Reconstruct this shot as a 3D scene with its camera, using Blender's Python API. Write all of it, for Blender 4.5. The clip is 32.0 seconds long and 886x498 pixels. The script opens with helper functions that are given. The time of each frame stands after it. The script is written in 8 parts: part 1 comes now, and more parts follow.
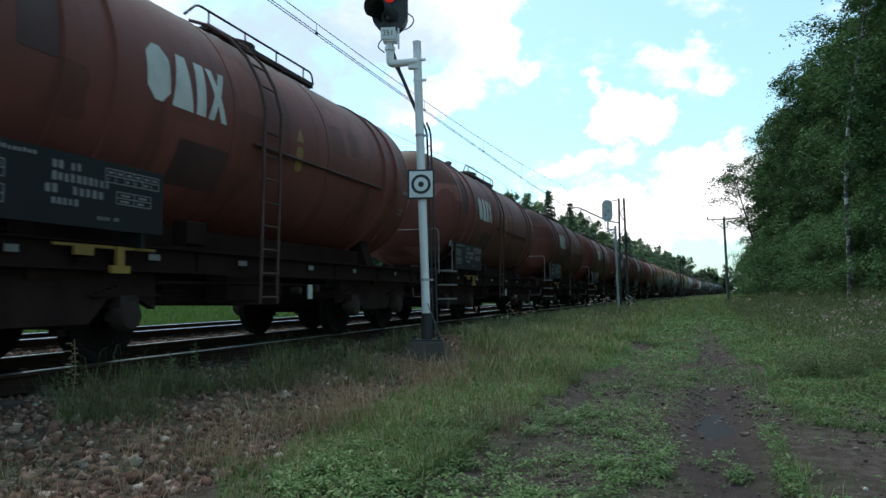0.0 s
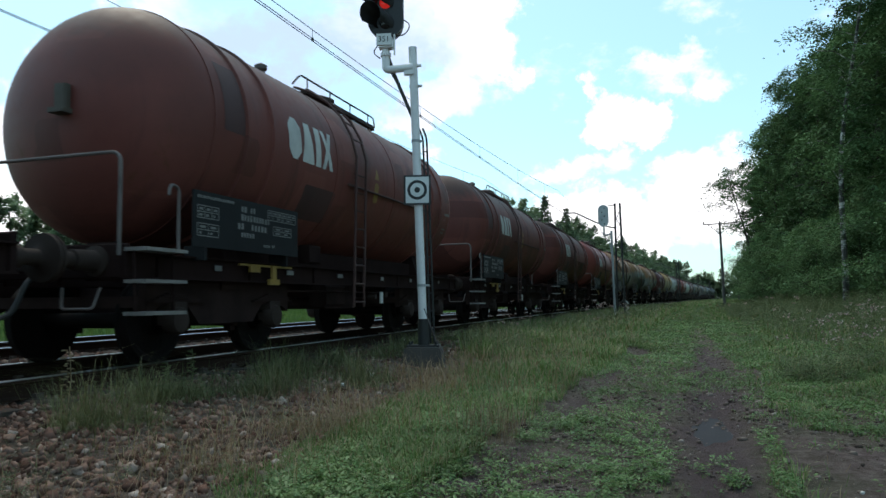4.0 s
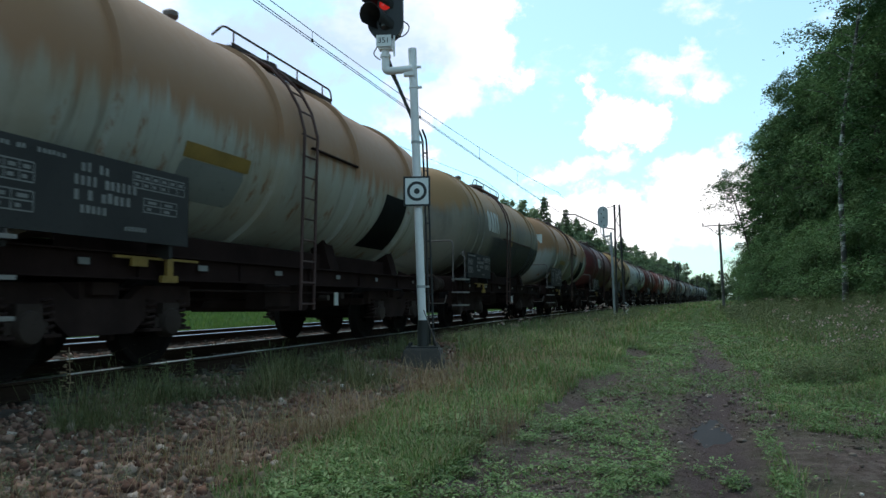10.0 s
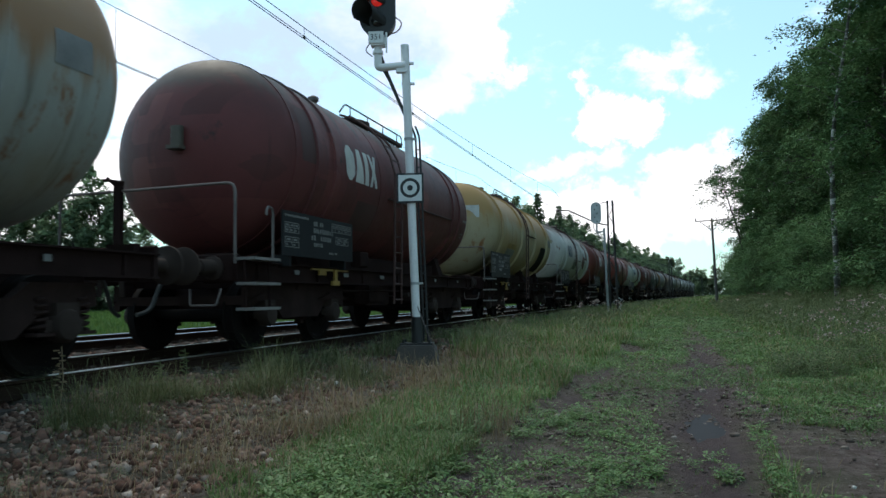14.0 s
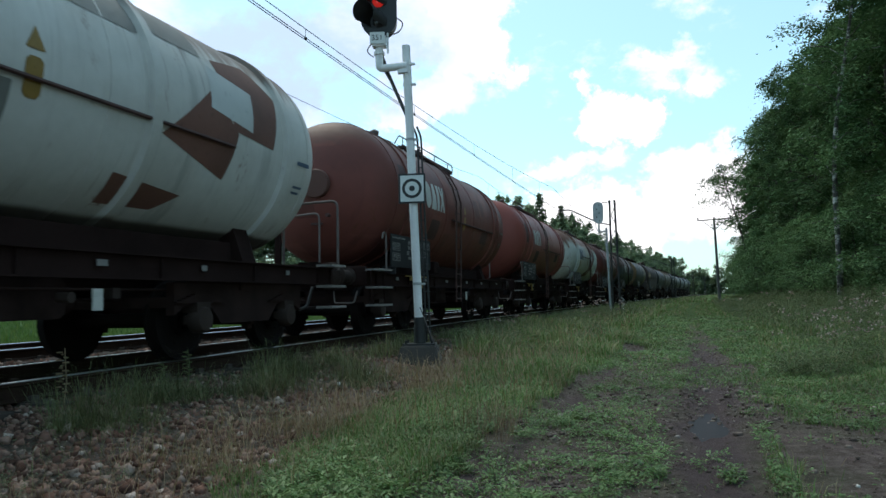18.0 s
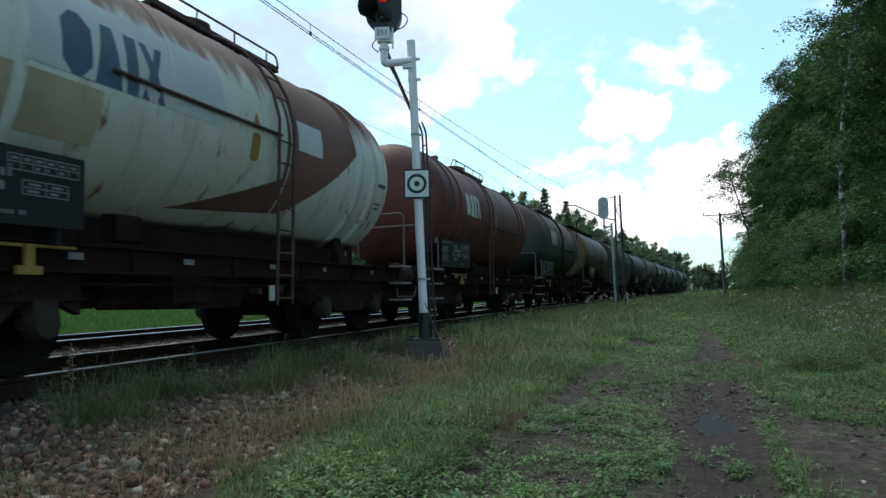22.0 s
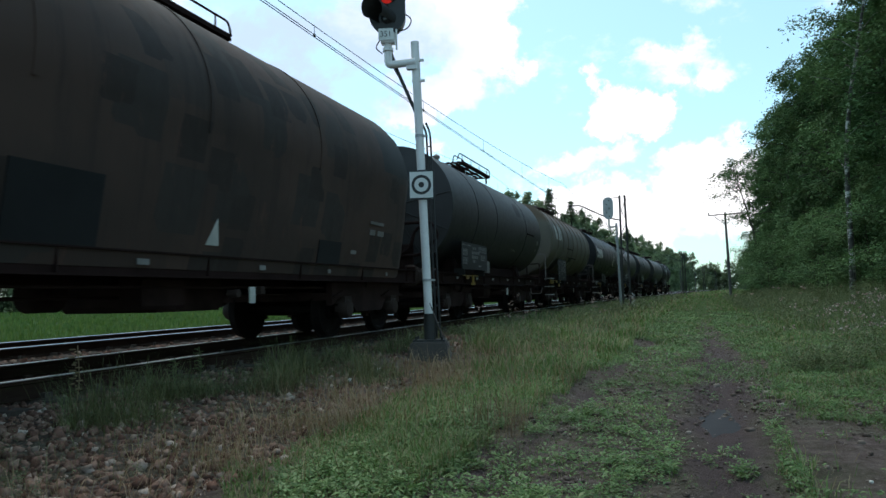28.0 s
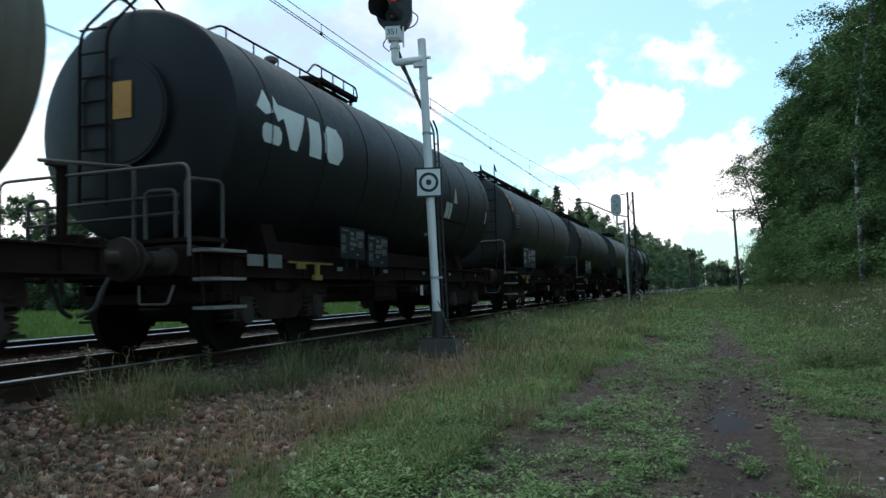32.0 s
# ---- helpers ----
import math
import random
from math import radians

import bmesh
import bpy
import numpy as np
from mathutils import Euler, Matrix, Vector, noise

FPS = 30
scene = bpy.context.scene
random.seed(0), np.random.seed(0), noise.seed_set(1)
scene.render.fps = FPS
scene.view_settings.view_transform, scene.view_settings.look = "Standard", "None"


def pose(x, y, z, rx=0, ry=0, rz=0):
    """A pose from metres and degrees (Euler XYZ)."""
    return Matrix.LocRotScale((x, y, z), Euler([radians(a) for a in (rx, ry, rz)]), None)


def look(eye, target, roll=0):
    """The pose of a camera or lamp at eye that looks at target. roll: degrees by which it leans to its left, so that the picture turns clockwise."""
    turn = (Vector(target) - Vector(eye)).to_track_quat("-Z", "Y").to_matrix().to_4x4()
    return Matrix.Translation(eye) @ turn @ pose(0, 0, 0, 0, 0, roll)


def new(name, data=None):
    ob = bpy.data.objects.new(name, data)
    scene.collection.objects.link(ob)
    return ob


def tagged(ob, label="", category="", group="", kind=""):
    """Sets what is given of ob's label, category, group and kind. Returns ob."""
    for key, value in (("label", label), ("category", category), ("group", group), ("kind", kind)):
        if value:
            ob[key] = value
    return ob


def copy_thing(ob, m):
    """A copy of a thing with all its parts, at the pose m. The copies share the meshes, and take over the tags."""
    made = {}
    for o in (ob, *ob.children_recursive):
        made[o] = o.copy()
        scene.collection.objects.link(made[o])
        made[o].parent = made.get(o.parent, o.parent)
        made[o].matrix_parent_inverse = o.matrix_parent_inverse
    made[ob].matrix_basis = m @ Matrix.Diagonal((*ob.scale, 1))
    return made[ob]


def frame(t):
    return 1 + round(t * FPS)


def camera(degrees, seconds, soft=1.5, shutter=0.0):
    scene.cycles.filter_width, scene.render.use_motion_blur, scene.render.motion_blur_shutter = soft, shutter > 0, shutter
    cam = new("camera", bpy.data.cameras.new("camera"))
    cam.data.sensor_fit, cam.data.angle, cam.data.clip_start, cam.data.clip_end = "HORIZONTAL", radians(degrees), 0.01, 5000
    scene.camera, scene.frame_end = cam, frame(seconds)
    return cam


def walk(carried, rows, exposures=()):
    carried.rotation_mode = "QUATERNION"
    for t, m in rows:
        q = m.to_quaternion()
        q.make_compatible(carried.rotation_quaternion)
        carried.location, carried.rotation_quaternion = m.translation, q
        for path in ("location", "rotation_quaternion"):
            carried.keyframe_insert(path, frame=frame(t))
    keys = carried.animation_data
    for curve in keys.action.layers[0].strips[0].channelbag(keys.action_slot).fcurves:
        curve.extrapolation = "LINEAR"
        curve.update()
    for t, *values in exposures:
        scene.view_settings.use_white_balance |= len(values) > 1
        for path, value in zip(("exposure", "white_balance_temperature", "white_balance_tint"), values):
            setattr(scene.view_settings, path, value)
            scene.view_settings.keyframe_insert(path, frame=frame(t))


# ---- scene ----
EYE_Z = 1.553
RAIL_Z = 0.90
cam = camera(62.18, 32.0, soft=1.5, shutter=0.12)
VIEW = [  # seconds, turn, tilt, lean in degrees
    (0, 17.09, 3.52, 0.37), (0.5, 17.02, 3.62, 0.40), (1, 16.98, 3.67, 0.39), (1.5, 16.95, 3.70, 0.42), (2, 16.88, 3.75, 0.50),
    (2.5, 16.83, 3.83, 0.56), (3, 16.79, 3.93, 0.49), (3.5, 16.78, 4.01, 0.54), (5.5, 16.83, 3.53, 0.67), (6, 16.87, 3.50, 0.65),
    (6.5, 16.89, 3.47, 0.66), (7, 16.89, 3.47, 0.66), (7.5, 16.93, 3.48, 0.65), (8, 17.00, 3.55, 0.65), (8.5, 16.99, 3.67, 0.52),
    (9, 16.95, 3.81, 0.52), (9.5, 16.85, 3.94, 0.49), (10, 16.77, 4.05, 0.52), (10.5, 16.69, 4.12, 0.53), (11, 16.60, 4.15, 0.55),
    (11.5, 16.55, 4.14, 0.54), (12, 16.51, 4.11, 0.58), (12.5, 16.44, 4.07, 0.73), (13, 16.36, 3.99, 0.73), (13.5, 16.31, 3.91, 0.81),
    (14, 16.27, 3.78, 0.88), (14.5, 16.19, 3.66, 0.99), (16.5, 16.18, 3.84, 1.12), (17, 16.24, 3.87, 1.17), (17.5, 16.32, 3.84, 1.11),
    (18, 16.44, 3.81, 1.12), (18.5, 16.58, 3.77, 1.07), (19, 16.71, 3.71, 0.99), (19.5, 16.80, 3.65, 1.00), (20, 16.82, 3.57, 0.99),
    (20.5, 16.82, 3.47, 1.01), (21, 16.81, 3.44, 1.12), (21.5, 16.82, 3.41, 1.11), (22, 16.83, 3.45, 1.08), (22.5, 16.82, 3.52, 1.17),
    (23, 16.81, 3.58, 1.29), (23.5, 16.79, 3.62, 1.34), (24, 16.80, 3.62, 1.25), (24.5, 16.86, 3.61, 1.17), (25, 16.91, 3.57, 1.21),
    (25.5, 16.95, 3.51, 1.24), (27.5, 17.09, 3.50, 1.45), (28, 17.20, 3.53, 1.33), (28.5, 17.31, 3.55, 1.28), (29, 17.40, 3.56, 1.38),
    (29.5, 17.44, 3.52, 1.35), (30, 17.49, 3.49, 1.42), (30.5, 17.54, 3.43, 1.56), (31, 17.58, 3.37, 1.56), (31.5, 17.65, 3.35, 1.52),
    (32, 17.80, 3.35, 1.49),
]
walk(cam, [(t, pose(0, 0, EYE_Z, 90 + tilt, 0, turn) @ pose(0, 0, 0, 0, 0, -lean)) for t, turn, tilt, lean in VIEW], [(0, -0.06), (32, -0.06)])

# ---- daylight: bright broken cloud, the sun veiled ----
SUN_EL, SUN_AZ = 60.0, -48.0     # height, and bearing from the track's direction towards the right


def aim(azimuth, elevation):
    a, e = radians(azimuth), radians(elevation)
    return Vector((math.sin(a) * math.cos(e), math.cos(a) * math.cos(e), math.sin(e)))


world = bpy.data.worlds.new("world")
scene.world = world
world.use_nodes = True
wn, wl = world.node_tree.nodes, world.node_tree.links
wn.clear()
w_out = wn.new("ShaderNodeOutputWorld")
w_bg = wn.new("ShaderNodeBackground")
w_sky = wn.new("ShaderNodeTexSky")
w_sky.sky_type, w_sky.sun_disc = "NISHITA", False
w_sky.sun_elevation, w_sky.sun_rotation = radians(SUN_EL), radians(SUN_AZ)
w_sky.air_density, w_sky.dust_density, w_sky.ozone_density = 1.0, 1.2, 1.0
w_co = wn.new("ShaderNodeTexCoord")


def w_math(op, a, b=None, clamp=False):
    n = wn.new("ShaderNodeMath")
    n.operation, n.use_clamp = op, clamp
    for i, v in enumerate((a, b)):
        if v is None:
            continue
        if isinstance(v, (int, float)):
            n.inputs[i].default_value = v
        else:
            wl.new(v, n.inputs[i])
    return n.outputs[0]


def w_noise(scale, detail, rough, stretch=(1, 1, 1), shift=(0, 0, 0)):
    m = wn.new("ShaderNodeMapping")
    m.inputs["Scale"].default_value, m.inputs["Location"].default_value = stretch, shift
    wl.new(w_co.outputs["Generated"], m.inputs["Vector"])
    n = wn.new("ShaderNodeTexNoise")
    n.inputs["Scale"].default_value, n.inputs["Detail"].default_value, n.inputs["Roughness"].default_value = scale, detail, rough
    wl.new(m.outputs[0], n.inputs["Vector"])
    return n.outputs[0]


w_tear = wn.new("ShaderNodeTexNoise")
w_tear.inputs["Scale"].default_value, w_tear.inputs["Detail"].default_value, w_tear.inputs["Roughness"].default_value = 13.0, 6.0, 0.6
wl.new(w_co.outputs["Generated"], w_tear.inputs["Vector"])
w_off = wn.new("ShaderNodeVectorMath")
w_off.operation = "MULTIPLY_ADD"
wl.new(w_tear.outputs["Color"], w_off.inputs[0])
w_off.inputs[1].default_value, w_off.inputs[2].default_value = (0.16, 0.16, 0.16), (-0.08, -0.08, -0.08)
w_way = wn.new("ShaderNodeVectorMath")
wl.new(w_co.outputs["Generated"], w_way.inputs[0])
wl.new(w_off.outputs[0], w_way.inputs[1])


def w_puff(azimuth, elevation, width, height, weight):
    """A soft oval of cloud about a bearing of the sky."""
    c = aim(azimuth, elevation)
    right = Vector((c.y, -c.x, 0)).normalized()
    up = right.cross(c)
    terms = []
    for axis, size in ((right, width), (up, height)):
        d = wn.new("ShaderNodeVectorMath")
        d.operation = "DOT_PRODUCT"
        wl.new(w_way.outputs[0], d.inputs[0])
        d.inputs[1].default_value = axis
        terms.append(w_math("POWER", w_math("ABSOLUTE", w_math("DIVIDE", d.outputs["Value"], math.sin(radians(size)))), 2.0))
    front = wn.new("ShaderNodeVectorMath")
    front.operation = "DOT_PRODUCT"
    wl.new(w_co.outputs["Generated"], front.inputs[0])
    front.inputs[1].default_value = c
    field = w_math("SUBTRACT", 1.0, w_math("ADD", terms[0], terms[1]), True)
    return w_math("MULTIPLY", w_math("MULTIPLY", field, w_math("GREATER_THAN", front.outputs["Value"], 0.3)), weight)


PUFFS = [(-3.6, 13.6, 2.6, 2.9, 0.74), (-1.4, 13.2, 2.6, 2.6, 0.74), (-14.6, 20.5, 4.4, 6.0, 0.85), (-18.0, 15.2, 6.5, 2.8, 0.80), (5.0, 6.8, 9.0, 4.6, 0.80), (-4.5, 5.2, 9.0, 4.0, 0.80), (-13.0, 3.5, 9.0, 4.5, 0.80),
         (-33.0, 17.0, 14.0, 9.0, 0.50), (-22.0, 21.0, 7.0, 5.0, 0.70), (-46.0, 8.0, 14.0, 7.0, 0.60), (-12.0, 32.0, 14.0, 8.0, 0.45), (-27.0, 9.0, 9.0, 4.5, 0.50), (3.0, 16.5, 8.0, 1.6, 0.28), (-6.0, 9.8, 4.0, 1.6, 0.40)]
cover = None
for p in PUFFS:
    puff = w_puff(*p)
    cover = puff if cover is None else w_math("MAXIMUM", cover, puff)
fluff = w_noise(11.0, 8.0, 0.60, (1, 1, 1.5))
veil = w_noise(2.6, 5.0, 0.6, (1, 1, 3.0), (3, 1, 0))
cover = w_math("ADD", cover, w_math("MULTIPLY", w_math("SUBTRACT", fluff, 0.5), 1.5))
cover = w_math("ADD", cover, w_math("MULTIPLY", w_math("SUBTRACT", veil, 0.50), 0.75))
edge = wn.new("ShaderNodeMapRange")
edge.interpolation_type = "SMOOTHSTEP"
edge.inputs["From Min"].default_value, edge.inputs["From Max"].default_value = 0.12, 0.55
wl.new(cover, edge.inputs["Value"])
w_mix = wn.new("ShaderNodeMixRGB")
w_shade = wn.new("ShaderNodeMixRGB")
w_shade.inputs["Color1"].default_value, w_shade.inputs["Color2"].default_value = (14.6, 14.4, 14.8, 1), (7.0, 8.9, 11.6, 1)
wl.new(w_math("MULTIPLY", w_math("MAXIMUM", w_puff(-28.0, 19.5, 14.0, 9.0, 2.5), w_puff(-17.0, 15.0, 6.0, 4.0, 0.9)), w_noise(5.0, 5.0, 0.6, (1, 1, 2.0), (7, 2, 1)), True), w_shade.inputs["Fac"])
wl.new(w_shade.outputs[0], w_mix.inputs["Color2"])
wl.new(edge.outputs[0], w_mix.inputs["Fac"])
w_gain = wn.new("ShaderNodeMixRGB")
w_gain.blend_type, w_gain.inputs["Fac"].default_value = "MULTIPLY", 1.0
w_gain.inputs["Color2"].default_value = (1.7, 2.2, 2.1, 1)
wl.new(w_sky.outputs[0], w_gain.inputs["Color1"])
w_haze = wn.new("ShaderNodeMixRGB")
w_haze.inputs["Fac"].default_value = 0.30
w_haze.inputs["Color2"].default_value = (8.6, 13.4, 15.0, 1)
wl.new(w_gain.outputs[0], w_haze.inputs["Color1"])
wl.new(w_haze.outputs[0], w_mix.inputs["Color1"])
wl.new(w_mix.outputs[0], w_bg.inputs["Color"])
w_bg.inputs["Strength"].default_value = 0.10
wl.new(w_bg.outputs[0], w_out.inputs["Surface"])

sun = new("sun", bpy.data.lights.new("sun", "SUN"))
sun.data.energy, sun.data.angle, sun.data.color = 1.75, radians(24), (1.0, 0.90, 0.76)
sun.matrix_world = look(aim(SUN_AZ, SUN_EL) * 50, (0, 0, 0))


# ---- materials ----
def shader(name):
    m = bpy.data.materials.new(name)
    m.use_nodes = True
    return m, m.node_tree.nodes, m.node_tree.links, m.node_tree.nodes["Principled BSDF"]


def mixed(nodes, links, fac, a, b, blend="MIX"):
    n = nodes.new("ShaderNodeMixRGB")
    n.blend_type = blend
    for i, v in enumerate((fac, a, b)):
        if isinstance(v, (int, float)):
            n.inputs[i].default_value = v
        elif isinstance(v, tuple):
            n.inputs[i].default_value = (*v, 1)
        else:
            links.new(v, n.inputs[i])
    return n.outputs[0]


def noisy(nodes, links, vector, scale, detail=4, rough=0.55, stretch=(1, 1, 1), shift=(0, 0, 0)):
    m = nodes.new("ShaderNodeMapping")
    m.inputs["Scale"].default_value, m.inputs["Location"].default_value = stretch, shift
    links.new(vector, m.inputs["Vector"])
    n = nodes.new("ShaderNodeTexNoise")
    n.inputs["Scale"].default_value, n.inputs["Detail"].default_value, n.inputs["Roughness"].default_value = scale, detail, rough
    links.new(m.outputs[0], n.inputs["Vector"])
    return n.outputs[0]


def ramp(nodes, links, value, low, high):
    n = nodes.new("ShaderNodeMapRange")
    n.interpolation_type = "SMOOTHSTEP"
    n.inputs["From Min"].default_value, n.inputs["From Max"].default_value = low, high
    links.new(value, n.inputs["Value"])
    return n.outputs[0]


def bumped(nodes, links, bsdf, height, strength, distance=0.01):
    n = nodes.new("ShaderNodeBump")
    n.inputs["Strength"].default_value, n.inputs["Distance"].default_value = strength, distance
    links.new(height, n.inputs["Height"])
    links.new(n.outputs[0], bsdf.inputs["Normal"])


def plain(name, colour, rough=0.6, metal=0.0, vary=0.25, scale=6.0, dark=0.55, bump=0.15, gloss=0.5):
    """Paint, steel or concrete with mottling at two sizes."""
    m, nodes, links, bsdf = shader(name)
    co = nodes.new("ShaderNodeTexCoord").outputs["Object"]
    big = noisy(nodes, links, co, scale * 0.35, 4)
    small = noisy(nodes, links, co, scale * 6, 6, 0.65)
    c = mixed(nodes, links, ramp(nodes, links, big, 0.35, 0.7), colour, tuple(v * (1 - vary) for v in colour))
    c = mixed(nodes, links, ramp(nodes, links, small, 0.56, 0.75), c, tuple(v * dark for v in colour))
    links.new(c, bsdf.inputs["Base Color"])
    bsdf.inputs["Roughness"].default_value, bsdf.inputs["Metallic"].default_value = rough, metal
    bsdf.inputs["Specular IOR Level"].default_value = gloss
    bumped(nodes, links, bsdf, small, bump, 0.004)
    return m


def tank_paint(name, base, second, rust, amount=0.3, top=None, top_line=0.55, rough=0.5, streak=0.5, patch=None, seed=0.0, tilt=0.0, span=None, low=None):
    """Tank paint: faded patches, runs of dirt down the sides, rust, and a dirty crown where old spills dried."""
    m, nodes, links, bsdf = shader(name)
    tc = nodes.new("ShaderNodeTexCoord")
    co = tc.outputs["Object"]
    sh = (seed, seed * 1.7, seed * 0.6)
    broad = noisy(nodes, links, co, 0.55, 4, 0.5, (1, 1, 1), sh)
    fine = noisy(nodes, links, co, 7.0, 7, 0.65, (1, 1, 1), sh)
    runs = noisy(nodes, links, co, 1.0, 5, 0.6, (0.9, 4.5, 0.35), sh)
    c = mixed(nodes, links, ramp(nodes, links, broad, 0.42, 0.60), base, second)
    c = mixed(nodes, links, 0.35, c, mixed(nodes, links, fine, tuple(v * 0.6 for v in base), tuple(min(1, v * 1.3) for v in base)))
    if patch:
        # squares where old markings were painted over
        axes = nodes.new("ShaderNodeSeparateXYZ")
        links.new(co, axes.inputs[0])
        along = nodes.new("ShaderNodeMath")
        along.operation = "SUBTRACT"
        links.new(axes.outputs["Y"], along.inputs[0])
        links.new(axes.outputs["X"], along.inputs[1])
        flat = nodes.new("ShaderNodeCombineXYZ")
        links.new(along.outputs[0], flat.inputs["X"])
        links.new(axes.outputs["Z"], flat.inputs["Y"])
        for size, keep, tint in ((1.15, 0.56, patch), (1.75, 0.70, patch if tilt else tuple(v * 0.45 + w * 0.35 for v, w in zip(second, patch)))):
            vor = nodes.new("ShaderNodeTexVoronoi")
            vor.voronoi_dimensions, vor.distance, vor.feature = "2D", "CHEBYCHEV", "F1"
            vor.inputs["Scale"].default_value, vor.inputs["Randomness"].default_value = size, 0.75
            mp = nodes.new("ShaderNodeMapping")
            mp.inputs["Location"].default_value = (seed * size + 0.3, seed * 1.7, 0)
            mp.inputs["Rotation"].default_value = (0, 0, tilt)
            links.new(flat.outputs[0], mp.inputs["Vector"])
            links.new(mp.outputs[0], vor.inputs["Vector"])
            sep = nodes.new("ShaderNodeSeparateColor")
            links.new(vor.outputs["Color"], sep.inputs[0])
            pick = nodes.new("ShaderNodeMath")
            pick.operation = "MULTIPLY"
            links.new(ramp(nodes, links, sep.outputs[0], keep, keep + 0.16), pick.inputs[0])
            near = nodes.new("ShaderNodeMath")
            near.operation = "LESS_THAN"
            links.new(vor.outputs["Distance"], near.inputs[0])
            near.inputs[1].default_value = 0.40
            links.new(near.outputs[0], pick.inputs[1])
            fac = pick.outputs[0]
            if span:
                inside = nodes.new("ShaderNodeMath")
                inside.operation = "MULTIPLY"
                links.new(fac, inside.inputs[0])
                links.new(ramp(nodes, links, axes.outputs["Y"], span[0], span[1]), inside.inputs[1])
                fac = inside.outputs[0]
            c = mixed(nodes, links, fac, c, tint)
    dirt = ramp(nodes, links, runs, 0.52, 0.72)
    dm = nodes.new("ShaderNodeMath")
    dm.operation = "MULTIPLY"
    links.new(dirt, dm.inputs[0])
    dm.inputs[1].default_value = streak
    c = mixed(nodes, links, dm.outputs[0], c, tuple(v * 0.35 + 0.008 for v in second))
    thin = ramp(nodes, links, noisy(nodes, links, co, 1.6, 6, 0.7, (0.7, 9.0, 0.22), (seed + 9, seed, 2)), 0.58, 0.74)
    tm = nodes.new("ShaderNodeMath")
    tm.operation = "MULTIPLY"
    links.new(thin, tm.inputs[0])
    tm.inputs[1].default_value = min(0.8, streak + 0.15)
    c = mixed(nodes, links, tm.outputs[0], c, tuple(v * 0.30 + 0.35 * w for v, w in zip(second, rust)))
    rn = noisy(nodes, links, co, 2.2, 8, 0.7, (1, 1.6, 0.6), (seed + 4, seed, 1))
    rs = ramp(nodes, links, rn, 0.66 - 0.22 * amount, 0.76 - 0.16 * amount)
    c = mixed(nodes, links, rs, c, rust)
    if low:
        # the lower shell turns darker below an uneven line, from a given place along
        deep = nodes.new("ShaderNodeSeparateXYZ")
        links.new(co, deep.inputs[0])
        belly = nodes.new("ShaderNodeMath")
        belly.operation = "MULTIPLY_ADD"
        links.new(broad, belly.inputs[0])
        belly.inputs[1].default_value = 0.14
        links.new(deep.outputs["Z"], belly.inputs[2])
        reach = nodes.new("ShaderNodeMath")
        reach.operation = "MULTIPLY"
        links.new(ramp(nodes, links, belly.outputs[0], low[1] + 0.10, low[1] + 0.04), reach.inputs[0])
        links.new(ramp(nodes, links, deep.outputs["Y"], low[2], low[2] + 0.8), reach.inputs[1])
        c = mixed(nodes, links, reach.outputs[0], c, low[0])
    if top:
        xyz = nodes.new("ShaderNodeSeparateXYZ")
        links.new(co, xyz.inputs[0])
        wob = nodes.new("ShaderNodeMath")
        wob.operation = "MULTIPLY_ADD"
        links.new(runs, wob.inputs[0])
        wob.inputs[1].default_value = 1.1
        links.new(xyz.outputs["Z"], wob.inputs[2])
        c = mixed(nodes, links, ramp(nodes, links, wob.outputs[0], top_line + 0.35, top_line + 0.75), c, top)
    links.new(c, bsdf.inputs["Base Color"])
    r = nodes.new("ShaderNodeMapRange")
    r.inputs["To Min"].default_value, r.inputs["To Max"].default_value = rough - 0.1, rough + 0.22
    links.new(fine, r.inputs["Value"])
    links.new(r.outputs[0], bsdf.inputs["Roughness"])
    bsdf.inputs["Specular IOR Level"].default_value = 0.22
    bumped(nodes, links, bsdf, fine, 0.12, 0.004)
    return m


RUST = (0.12, 0.045, 0.022)
SOOT = (0.030, 0.026, 0.024)
M_frame = plain("sooty underframe steel", (0.0260, 0.0145, 0.0130), 0.9, 0.0, 0.3, 5, 0.5, 0.15, 0.06)
M_bogie = plain("greasy bogie steel", (0.0400, 0.0245, 0.0220), 0.9, 0.0, 0.4, 5, 0.5, 0.15, 0.06)
M_wheel = plain("worn wheel steel", (0.0115, 0.0080, 0.0072), 0.85, 0.0, 0.4, 6, 0.5, 0.15, 0.12)
M_box = plain("oily axle box", (0.046, 0.032, 0.027), 0.75, 0.0, 0.3, 8, 0.5, 0.15, 0.12)
M_rail_hand = plain("weathered grey handrail", (0.150, 0.120, 0.112), 0.7, 0.0, 0.35, 10, 0.45)
M_step = plain("worn pale step edge", (0.24, 0.215, 0.20), 0.6, 0.0, 0.35, 10, 0.45)
M_black_plate = plain("black data panel paint", (0.014, 0.014, 0.015), 0.7, 0.0, 0.3, 4, 0.6, 0.1, 0.25)
M_mark = plain("faded white marking", (0.55, 0.54, 0.50), 0.65, 0.0, 0.3, 6, 0.5)
M_yellow = plain("dirty yellow lever", (0.26, 0.155, 0.032), 0.55, 0.0, 0.3, 8, 0.4)
M_orange = plain("faded orange hazard mark", (0.60, 0.26, 0.05), 0.6, 0.0, 0.25, 8, 0.5)
M_blue_mark = plain("faded blue marking", (0.16, 0.25, 0.33), 0.65, 0.0, 0.3, 6, 0.5)
M_navy = plain("dark blue lettering", (0.06, 0.09, 0.14), 0.6, 0.0, 0.3, 6, 0.6)
